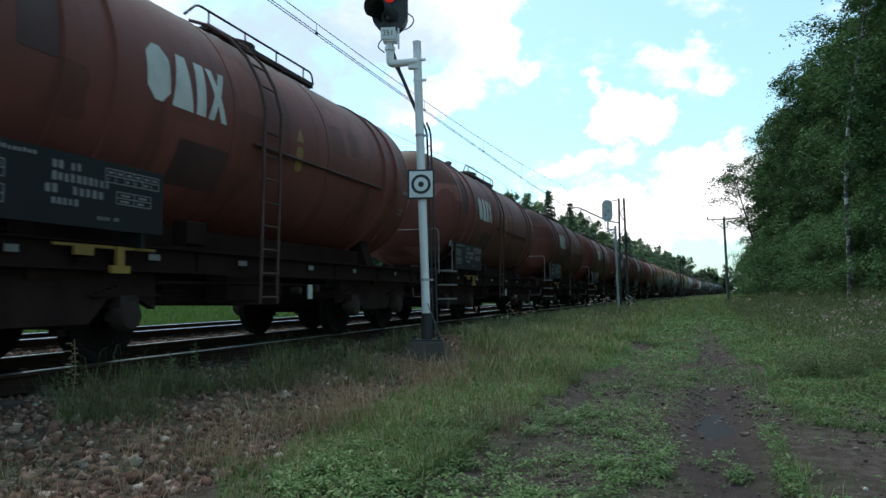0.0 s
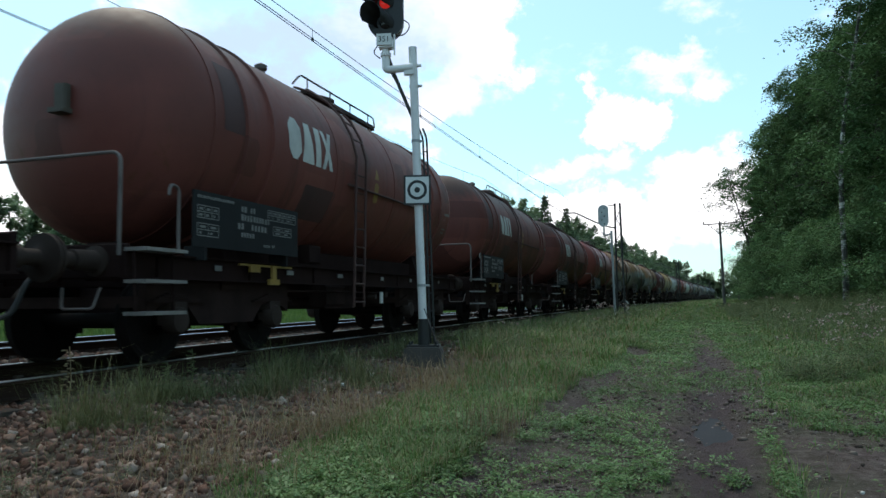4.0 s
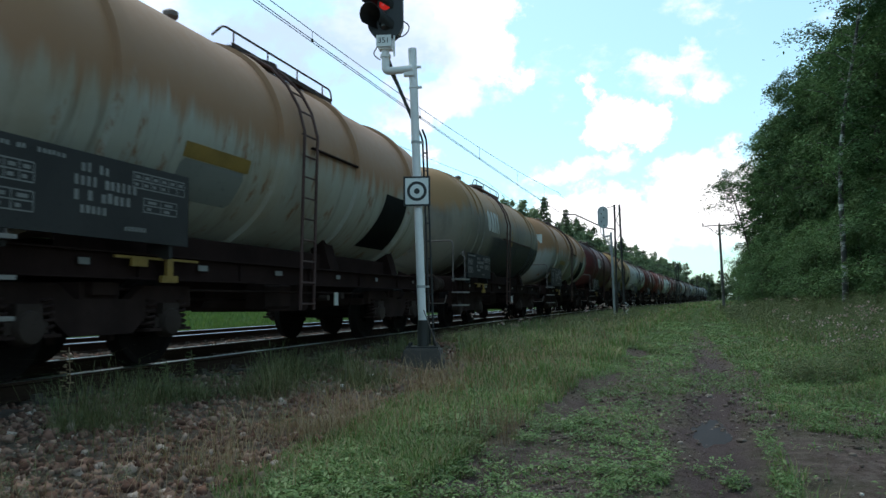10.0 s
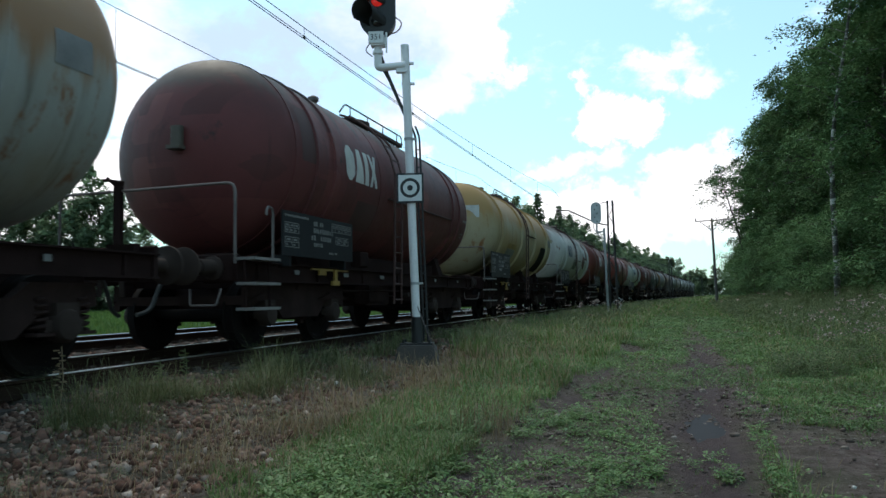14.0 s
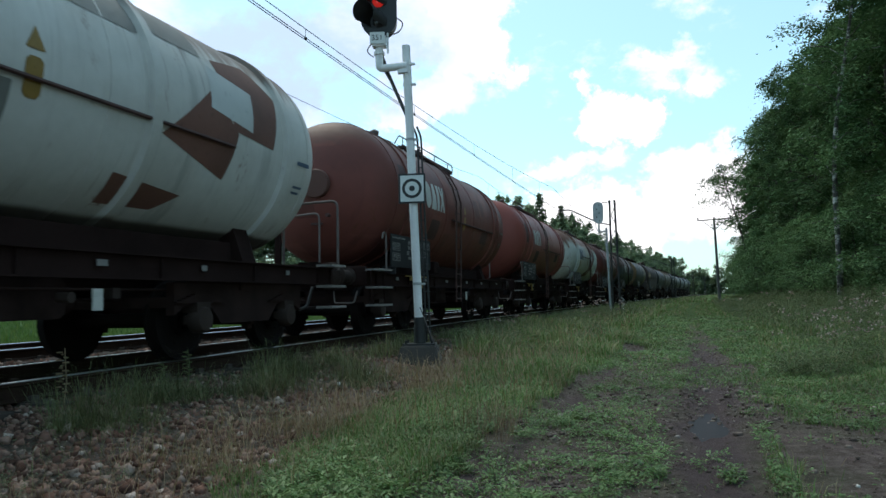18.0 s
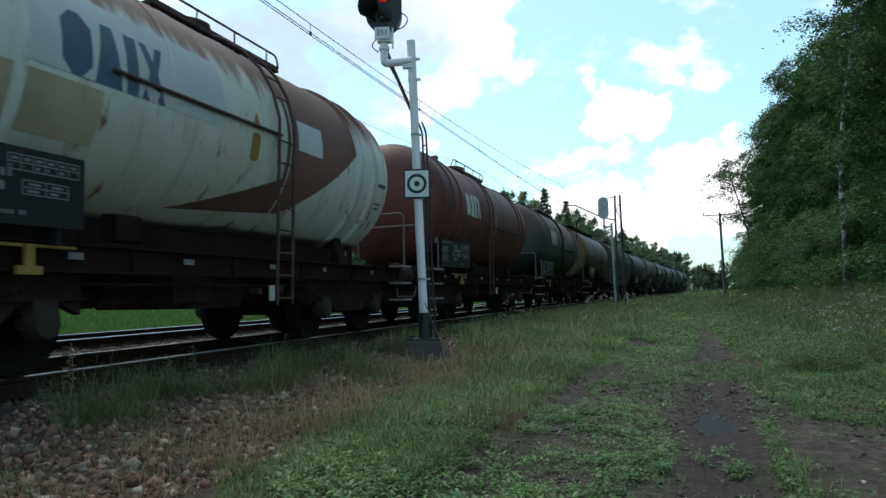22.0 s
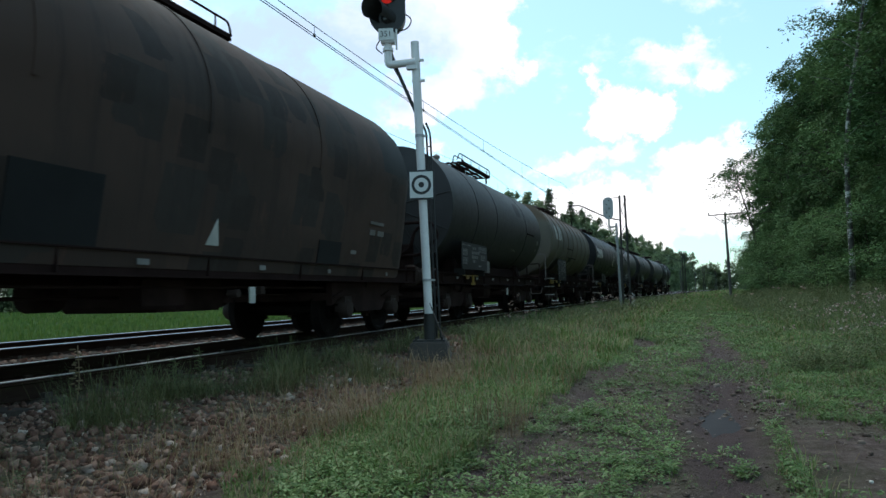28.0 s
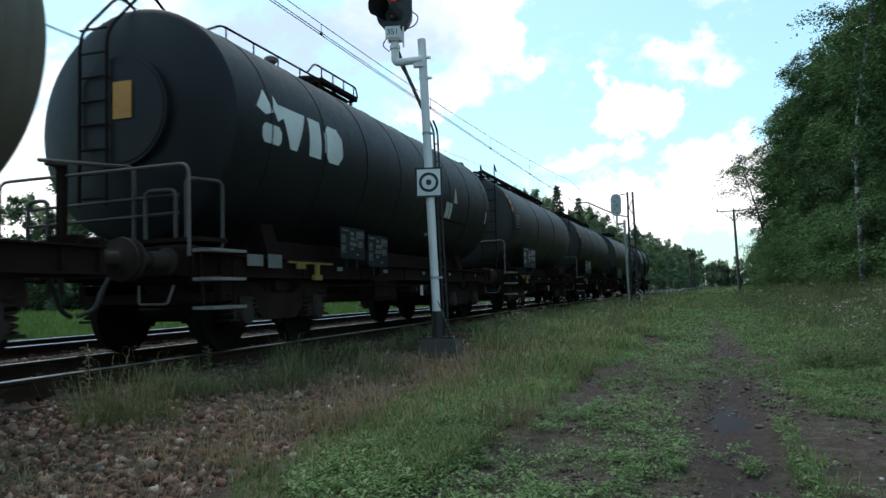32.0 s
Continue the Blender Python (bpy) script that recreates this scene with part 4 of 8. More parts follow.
def red_tank_wagon(length=12.45, hoops=False, flange=False, disc=False):
    """Four-axle domed tank wagon, the commonest of the train."""
    rng = random.Random(3)
    w, half = carriage("tank_wagon", length, "plate", 2.0, (-3.65, 3.65))
    R, zc = 1.405, 2.715
    tank_shell(w, R, zc, -half + 0.96, half - 0.93, 0.84, "dome", P_red[0])
    long_hoops = length > 12.5
    for y in (-half + 2.8, -half + 7.9, half - 2.4) if long_hoops else (-half + 2.42, -half + 3.02, half - 2.95, half - 2.40):
        band(w, R, zc, y, 0.20 if long_hoops else 0.12 if hoops else 0.08, 0.060 if hoops else 0.034, P_red[0])
    for y in (-half + 1.78, -half + 4.9, -half + 7.3, half - 1.80):
        band(w, R, zc, y, 0.035, 0.007, P_red[0])
    saddles(w, R, zc, (-half + 2.72, half - 2.68), M_frame)
    lettering(w, R, zc, -half + 3.42, -0.14, 0.57, M_mark)
    data_panel(w, 1.36, -half + 1.45, -half + 3.72, 1.25, 1.86, M_black_plate, rng, P_panel_mark)
    bm = bmesh.new()
    box(bm, 1.22, -half + 4.35, 1.32, 0.18, 0.34, 0.26, chamfer=0.02)
    part("valve_box", bm, M_frame, w)
    ladder(w, R, zc, -half + (7.05 if flange else 5.62), M_ladder)
    side_bar(w, R, zc, -half + (4.0 if flange else 5.3), -half + (7.0 if flange else 9.3), 0.02 if flange else -0.24, M_ladder)
    walkway(w, R, zc, -half + (4.6 if disc else 5.7), -half + 8.6, M_walk)
    end_steps(w, half, M_step, reach=0.42 if disc else 1.30)
    if not hoops:
        shell_patch("primer_patch", w, R, zc, [octagon(-half + 1.95, -0.10, 0.42, 0.85, 0.01), octagon(-half + 4.0, -0.95, 0.95, 0.52, 0.02)] if not disc else
                    [octagon(-half + 1.95, -0.15, 0.40, 0.70, 0.03), octagon(-half + 3.9, -0.80, 0.62, 0.45, 0.05), octagon(-half + 8.2, -0.62, 0.62, 0.34, 0.01)], M_primer, "dark squares of touch-up paint", out=0.004)
    if flange:
        edge = -half
        shell_patch("primer_patch", w, R, zc, [[(edge + 7.2, -0.52), (edge + 8.5, -0.42), (edge + 9.45, 0.18), (edge + 9.6, 1.25), (edge + 7.2, 1.25)], [(edge + 5.3, -1.22), (edge + 7.5, -1.02), (edge + 8.5, -0.42), (edge + 7.2, -0.52)]],
                    M_patch_brown, "red-brown primer showing where white paint is gone", out=0.004)
        shell_patch("repaint_patch", w, R, zc, [octagon(edge + 7.5, -0.08, 0.72, 0.42, 0.01), octagon(edge + 3.05, -0.14, 2.72, 0.78, 0.02)], M_patch_white, "greyish white repainted panel", out=0.005)
        shell_patch("repaint_patch", w, R, zc, [octagon(edge + 2.5, -0.72, 1.42, 0.52, 0.02)], M_patch_beige, "stained beige repainted panel", out=0.005)
    if long_hoops:
        weather_stain(w, R, zc, -half + 0.96, 0.84)
        edge = -half
        shell_patch("primer_patch", w, R, zc, [[(edge + 8.05, -0.34), (edge + 9.25, -0.66), (edge + 9.4, -0.08), (edge + 8.9, 0.34)], [(edge + 9.3, -0.05), (edge + 10.2, -0.12), (edge + 10.42, 0.62), (edge + 9.95, 1.0), (edge + 9.1, 0.8)],
                                               [(edge + 7.6, -0.84), (edge + 8.7, -0.95), (edge + 8.4, -1.2), (edge + 7.6, -1.22)]], M_patch_brown, "red-brown primer showing where white paint is gone", out=0.004)
        shell_patch("repaint_patch", w, R, zc, [[(edge + 8.85, 0.12), (edge + 9.7, 0.0), (edge + 9.78, 0.52), (edge + 8.92, 0.66)]], M_patch_white, "clean white repainted square", out=0.006)
        shell_patch("repaint_patch", w, R, zc, [octagon(edge + 5.3, -0.72, 0.95, 0.42, 0.01), octagon(edge + 6.1, 0.62, 1.7, 0.55, 0.03), octagon(edge + 8.1, 0.75, 0.8, 0.5, 0.02)], M_patch_grey, "grimy grey repainted square", out=0.005)
    brake_gear(w, half, rng)
    outlet(w, R, zc, 0.0)
    for v, wide, tall in ((-0.20, 0.34, 0.055), (-0.52, 0.24, 0.035), (-0.60, 0.20, 0.035)):
        shell_patch("marking", w, R, zc, [octagon(half - 2.10, v, wide, tall, 0.01)], M_navy if hoops else P_panel_mark, out=0.010)
    shell_patch("hazard_mark", w, R, zc, [octagon(-half + 6.35, -0.40, 0.18, 0.34, 0.04), [(-half + 6.34, 0.0), (-half + 6.54, 0.0), (-half + 6.44, 0.2)]], M_yellow, "small faded yellow hazard marks")
    if hoops:
        for z in (1.17, 0.86, 0.55):
            bm = bmesh.new()
            box(bm, 1.34, half - 0.92, z, 0.26, 0.5, 0.035)
            part("step", bm, M_step, w, "steel step with a worn pale edge")
        bm = bmesh.new()
        tube(bm, bend([(1.28, half - 0.55, 1.12), (1.28, half - 0.55, 2.22), (0.3, half - 0.5, 2.20), (0.3, half - 0.5, 1.12)], 0.12), 0.022)
        part("handrail", bm, M_rail_hand, w, "bent grey steel handrail")
    if flange:
        bm = bmesh.new()
        lathe(bm, [(0.0, -half + 0.90), (0.24, -half + 0.90), (0.24, -half + 1.02), (0.30, -half + 1.02), (0.30, -half + 1.10)], 28, "y", (0, 0, zc))
        part("end_flange", bm, P_white[1], w, "rust-stained bolted flange on the tank's end")
        for k in range(14):
            bm = bmesh.new()
            a = radians(360 / 14 * k)
            box(bm, 0.27 * math.cos(a), -half + 1.0, zc + 0.27 * math.sin(a), 0.03, 0.05, 0.03)
            part("bolt", bm, M_rustred, w)
        return w
    if disc:
        bm = bmesh.new()
        lathe(bm, [(0.0, -half + 0.90), (0.25, -half + 0.90), (0.27, -half + 0.92), (0.27, -half + 1.02), (0.29, -half + 1.02), (0.29, -half + 1.15)], 32, "y", (0.10, 0, zc + 0.08))
        part("end_cover", bm, P_red[0], w, "round inspection cover on the tank's end")
        bm = bmesh.new()
        tube(bm, [(0.36, -half + 0.96, zc - 0.52), (0.36, -half + 0.86, zc - 0.52)], 0.035, 10)
        box(bm, 0.10, -half + 0.98, zc - 0.66, 0.22, 0.06, 0.04)
        part("lamp_bracket", bm, M_primer, w)
        return w
    bm = bmesh.new()
    box(bm, 0.10, -half + 0.93, zc + 0.10, 0.16, 0.10, 0.32, chamfer=0.02)
    box(bm, 0.10, -half + 0.90, zc - 0.03, 0.20, 0.14, 0.05)
    part("lamp_bracket", bm, P_bracket, w)
    return w


def ribbed_tank_wagon():
    """Pale tank wagon with broad hoops and a dark hazard panel low on its side."""
    rng = random.Random(5)
    w, half = carriage("tank_wagon", 12.9, "cast", 1.8, (-3.85, 3.85))
    R, zc = 1.41, 2.76
    m = P_pale[0]
    tank_shell(w, R, zc, -half + 0.95, half - 0.85, 0.80, "dome", m)
    for y in (-half + 2.4, -half + 5.35, -half + 7.75, half - 2.6):
        band(w, R, zc, y, 0.26, 0.060, m)
    saddles(w, R, zc, (-half + 2.5, half - 2.5, half - 5.2), M_frame)
    data_panel(w, 1.38, -half + 0.95, -half + 3.4, 1.24, 1.97, P_panel_grey, rng, P_panel_mark)
    ladder(w, R, zc, -half + 5.96, M_ladder)
    side_bar(w, R, zc, -half + 6.1, -half + 7.7, 0.05, M_frame)
    walkway(w, R, zc, -half + 5.6, -half + 8.7, M_walk, high=0.08)
    end_steps(w, half, M_step)
    brake_gear(w, half, rng)
    outlet(w, R, zc, 0.1)
    bm = bmesh.new()
    n = 10
    low = [on_shell(R, zc, -52 + 44 * i / n, half - 4.15 + 0.25 * (i / n), 0.012) for i in range(n + 1)]
    high = [on_shell(R, zc, -52 + 44 * i / n, half - 2.85, 0.012) for i in range(n + 1)]
    lo, hi = [bm.verts.new(p) for p in low], [bm.verts.new(p) for p in high]
    for i in range(n):
        bm.faces.new((lo[i], hi[i], hi[i + 1], lo[i + 1]))
    bmesh.ops.solidify(bm, geom=bm.faces[:], thickness=0.006)
    bmesh.ops.recalc_face_normals(bm, faces=bm.faces)
    part("hazard_panel", bm, M_black_plate, w, "dark panel painted low on the tank")
    shell_patch("stripe", w, R, zc, [octagon(-half + 3.4, -0.56, 1.25, 0.17, 0.01)], M_yellow, "dirty yellow stripe")
    shell_patch("repaint_patch", w, R, zc, [octagon(-half + 3.4, -1.05, 1.2, 0.48, 0.06)], M_patch_grey, "grimy grey stain under the stripe")
    shell_patch("marking", w, R, zc, [octagon(half - 2.2, -0.1, 0.42, 0.30, 0.01)], P_panel_mark)
    bm = bmesh.new()
    box(bm, 0.10, -half + 1.0, zc + 0.22, 0.26, 0.08, 0.30, chamfer=0.02)
    part("lamp_bracket", bm, P_pale[1], w)
    bm = bmesh.new()
    box(bm, 0.72, -half + 1.12, zc + 0.42, 0.55, 0.02, 0.36, Matrix.Rotation(radians(14), 3, "Z"))
    part("end_plate", bm, M_mark, w, "pale enamel plate on the tank's end")
    return w


def roofed_tank_wagon():
    """Dark tank wagon with flat ends and a gangway along the whole crown."""
    rng = random.Random(7)
    w, half = carriage("tank_wagon", 12.6, "cast", 1.8, (-3.9, 3.9))
    R, zc = 1.37, 2.73
    m = P_dark[0]
    tank_shell(w, R, zc, -half + 1.05, half - 0.95, 0.34, "dome", m)
    bm = bmesh.new()
    lathe(bm, [((R + 0.006) * math.sin(math.pi / 2 * i / 8), -half + 1.044 + 0.346 * (1 - math.cos(math.pi / 2 * i / 8))) for i in range(9)], 48, "y", cap=False)
    part("end_coat", bm, P_tan_end, w, "tan coat on the tank's end").location = (0, 0, zc)
    shell_patch("end_coat", w, R, zc, [octagon(half - 3.1, -1.2, 1.1, 3.2, 0.02)], P_tan_end, "tan band round the tank", out=0.005)
    for y in (-1.4, 1.5, half - 1.5):
        band(w, R, zc, y, 0.06, 0.012, m)
    saddles(w, R, zc, (-half + 2.4, half - 2.4), M_frame)
    data_panel(w, 1.36, -half + 2.55, -half + 4.25, 1.36, 1.98, P_panel_grey, rng, M_mark)
    walkway(w, R, zc, -half + 1.1, half - 2.6, M_frame, railing=False, wide=0.50, high=0.11)
    bm = bmesh.new()
    for d in (0.50, 0.92):
        tube(bm, bend([(d, -half + 1.0, 1.2), (d, -half + 1.0, zc + R + 0.05), (d, -half + 1.0, zc + R + 0.28), (d - 0.1, -half + 1.6, zc + R + 0.14)], 0.1), 0.02, 6)
    for k in range(9):
        tube(bm, [(0.50, -half + 1.0, 1.45 + 0.31 * k), (0.92, -half + 1.0, 1.45 + 0.31 * k)], 0.014, 6)
    part("ladder", bm, M_frame, w)
    end_steps(w, half, M_step, second=False)
    brake_gear(w, half, rng)
    outlet(w, R, zc, 0.2)
    shell_patch("end_plate", w, R, zc, [octagon(-half + 1.55, -0.25, 0.62, 0.45, 0.01)], M_black_plate)
    shell_patch("marking", w, R, zc, [octagon(-half + 1.60, -0.20 + 0.085 * k, 0.52, 0.045, 0.005) for k in range(5)], P_panel_mark, out=0.012)
    shell_patch("hazard_mark", w, R, zc, [octagon(-half + 1.32, 0.25, 0.20, 0.18, 0.04), octagon(-half + 1.32, 0.48, 0.20, 0.18, 0.04), [(-half + 1.30, 0.72), (-half + 1.54, 0.72), (-half + 1.42, 0.94)]],
                M_orange, "faded orange hazard marks")
    bm = bmesh.new()
    box(bm, 1.15, half - 3.6, 1.32, 0.5, 1.1, 0.3, chamfer=0.06)
    part("air_tank", bm, M_frame, w)
    return w


def skirted_tank_wagon():
    """Dark brown insulated tank wagon whose sides run straight down to the frame."""
    rng = random.Random(9)
    w, half = carriage("tank_wagon", 14.9, "plate", 2.0, (-4.85, 4.85))
    R, zc = 1.45, 2.76
    m = P_brown[0]
    bm = bmesh.new()
    n = 40
    sec = [(R * math.cos(radians(-14 + 208 * i / n)), R * math.sin(radians(-14 + 208 * i / n))) for i in range(n + 1)]
    sec = [(1.19, 0.98 - zc), (1.28, 1.45 - zc), (1.36, 1.95 - zc)] + sec + [(-1.36, 1.95 - zc), (-1.28, 1.45 - zc), (-1.19, 0.98 - zc)]
    rings = []
    stations = [(-half + 1.0, 0.90), (-half + 1.06, 0.965), (-half + 1.2, 1.0)] + [(-half + 1.2 + (2 * half - 2.95) * i / 10, 1.0) for i in range(1, 10)] + [(half - 1.75, 1.0), (half - 1.56, 0.985), (half - 1.44, 0.955), (half - 1.37, 0.90), (half - 1.33, 0.80)]
    for y, k in stations:
        rings.append([bm.verts.new((x * k, y, z * k if z > -1 else z)) for x, z in sec])
    for a, b in zip(rings, rings[1:]):
        for i in range(len(sec)):
            bm.faces.new((a[i], a[(i + 1) % len(sec)], b[(i + 1) % len(sec)], b[i]))
    bm.faces.new(rings[0])
    bm.faces.new(rings[-1][::-1])
    bmesh.ops.recalc_face_normals(bm, faces=bm.faces)
    t = link_mesh("tank", bm, m, w, "", 30)
    t.location = (0, 0, zc)
    for y in (-half + 4.9, -half + 7.2, half - 5.1):
        band(w, R, zc, y, 0.07, 0.012, m, (-12, 192))
    lettering(w, R, zc, -half + 1.9, -0.15, 0.54, M_yellow, "three", "worn yellow-white block shapes of the owner's mark")
    data_panel(w, 1.42, -half + 2.0, -half + 4.0, 1.24, 1.90, P_panel_grey, rng, P_panel_mark, diamond=M_blue_mark)
    for y, z, wide, tall in ((-half + 5.24, 1.47, 1.0, 0.66), (-half + 10.35, 1.32, 0.72, 0.34)):
        bm = bmesh.new()
        box(bm, 1.19 + 0.175 * (z - 0.98) + 0.012, y, z, 0.02, wide, tall, Matrix.Rotation(radians(10), 3, "Y"))
        part("painted_panel", bm, M_black_plate, w, "black painted-out panel low on the side")
    shell_patch("repainted_patch", w, R, zc, [octagon(half - 2.75, 0.04, 1.1, 0.85, 0.01)], P_panel_grey, "dark grey repainted patch")
    bm = bmesh.new()
    box(bm, 1.415, -half + 2.9, 1.90, 0.02, 0.26, 0.26, Matrix.Rotation(radians(45), 3, "X"))
    part("hazard_diamond", bm, M_blue_mark, w)
    walkway(w, R, zc, -half + 5.94, -half + 9.04, M_frame)
    bm = bmesh.new()
    tube(bm, bend([(0.75, -half + 2.2, zc + R - 0.1), (0.62, -half + 3.0, zc + R + 0.25), (0.5, -half + 6.0, zc + R + 0.32)], 0.3), 0.018, 6)
    for k in range(4):
        tube(bm, [(0.62 - 0.03 * k, -half + 3.0 + 0.9 * k, zc + R - 0.15), (0.62 - 0.03 * k, -half + 3.0 + 0.9 * k, zc + R + 0.26)], 0.012, 5)
    part("walkway_railing", bm, M_frame, w)
    for y, z, wide, tall in ((4.55, 1.88, 0.55, 0.05), (4.40, 1.72, 0.22, 0.09), (4.75, 1.72, 0.26, 0.09), (3.75, 1.36, 0.2, 0.06)):
        bm = bmesh.new()
        box(bm, 1.19 + 0.175 * (z - 0.98) + 0.010, y, z, 0.012, wide, tall, Matrix.Rotation(radians(10), 3, "Y"))
        part("marking", bm, P_panel_mark, w)
    bm = bmesh.new()
    tri = [[bm.verts.new((1.19 + 0.175 * (z - 0.98) + d, y, z)) for y, z in ((-0.11, 1.26), (0.13, 1.26), (0.05, 1.56))] for d in (0.004, 0.014)]
    bm.faces.new(tri[1])
    for i in range(3):
        bm.faces.new((tri[0][i], tri[0][(i + 1) % 3], tri[1][(i + 1) % 3], tri[1][i]))
    bmesh.ops.recalc_face_normals(bm, faces=bm.faces)
    part("triangle_mark", bm, M_mark, w)
    end_steps(w, half, M_step, second=False)
    brake_gear(w, half, rng)
    return w


def cone_tank_wagon():
    """Grey-black tank wagon with shallow coned ends ribbed like an umbrella."""
    rng = random.Random(11)
    w, half = carriage("tank_wagon", 12.75, "cast", 1.8, (-3.78, 3.78))
    R, zc = 1.43, 2.69
    m = P_dark[1]
    tank_shell(w, R, zc, -half + 1.06, half - 0.80, 0.22, "cone", m)
    for y in (-half + 3.4, -half + 5.4, half - 3.5):
        band(w, R, zc, y, 0.05, 0.010, m)
    bm = bmesh.new()
    for k in range(10):
        a = radians(36 * k + 12)
        tube(bm, [(0.15 * math.cos(a), -half + 1.07, zc + 0.15 * math.sin(a)), (R * 0.98 * math.cos(a), -half + 1.26, zc + R * 0.98 * math.sin(a))], 0.014, 5)
    part("end_rib", bm, m, w)
    bm = bmesh.new()
    lathe(bm, [(0.17, -half + 0.98), (0.17, -half + 1.08), (0.05, -half + 0.96)], 16, "y", (0, 0, zc))
    box(bm, 0.05, -half + 0.90, zc - 0.04, 0.12, 0.14, 0.22)
    part("lamp_bracket", bm, M_frame, w)
    bm = bmesh.new()
    yb = -half + 0.92
    tube(bm, bend([(-1.15, yb, zc - 0.75), (-1.1, yb, zc - 0.42), (1.05, yb, zc - 0.42), (1.2, yb, zc - 0.75), (0.75, yb, zc - 1.15), (-0.7, yb, zc - 1.15), (-1.15, yb, zc - 0.75)], 0.15), 0.035)
    part("end_railing", bm, M_frame, w)
    bm = bmesh.new()
    box(bm, 0, yb + 0.1, 1.55, 1.1, 0.06, 0.5, chamfer=0.02)
    tube(bm, bend([(0.2, yb, 1.5), (0.55, yb, 1.75), (0.6, yb, 2.1), (0.95, yb, 2.25)], 0.2), 0.04)
    part("brake_stand", bm, M_frame, w)
    saddles(w, R, zc, (-half + 2.9, half - 2.9), M_frame)
    data_panel(w, 1.40, -half + 1.95, -half + 4.2, 1.24, 1.88, P_panel_grey, rng, P_panel_mark)
    bm = bmesh.new()
    box(bm, 1.33, -half + 4.5, 1.35, 0.06, 0.28, 0.30, chamfer=0.01)
    part("document_box", bm, P_panel_mark, w)
    walkway(w, R, zc, -half + 4.9, -half + 7.9, M_frame, high=0.20, wide=0.55)
    bm = bmesh.new()
    tube(bm, bend([(0.6, -half + 3.9, zc + R - 0.12), (0.6, -half + 4.1, zc + R + 0.24), (0.6, -half + 5.0, zc + R + 0.24)], 0.1), 0.016, 6)
    part("walkway_railing", bm, M_frame, w)
    shell_patch("marking", w, R, zc, [octagon(1.37 + 0.15 * k, -0.78 - 0.02 * (k % 2), 0.10, 0.06, 0.02) for k in range(4)], P_panel_mark)
    shell_patch("marking", w, R, zc, [octagon(half - 1.65, -0.40, 0.22, 0.16, 0.01), octagon(half - 1.65, -0.62, 0.16, 0.08, 0.01)], P_panel_mark)
    shell_patch("repaint_patch", w, R, zc, [octagon(1.6, 0.35, 0.7, 0.45, 0.1)], P_panel_grey, "dull grey repainted patch", out=0.004)
    side_bar(w, R, zc, half - 3.45, half - 2.45, -0.12, M_frame)
    brake_gear(w, half, rng)
    outlet(w, R, zc, 0.3)
    return w


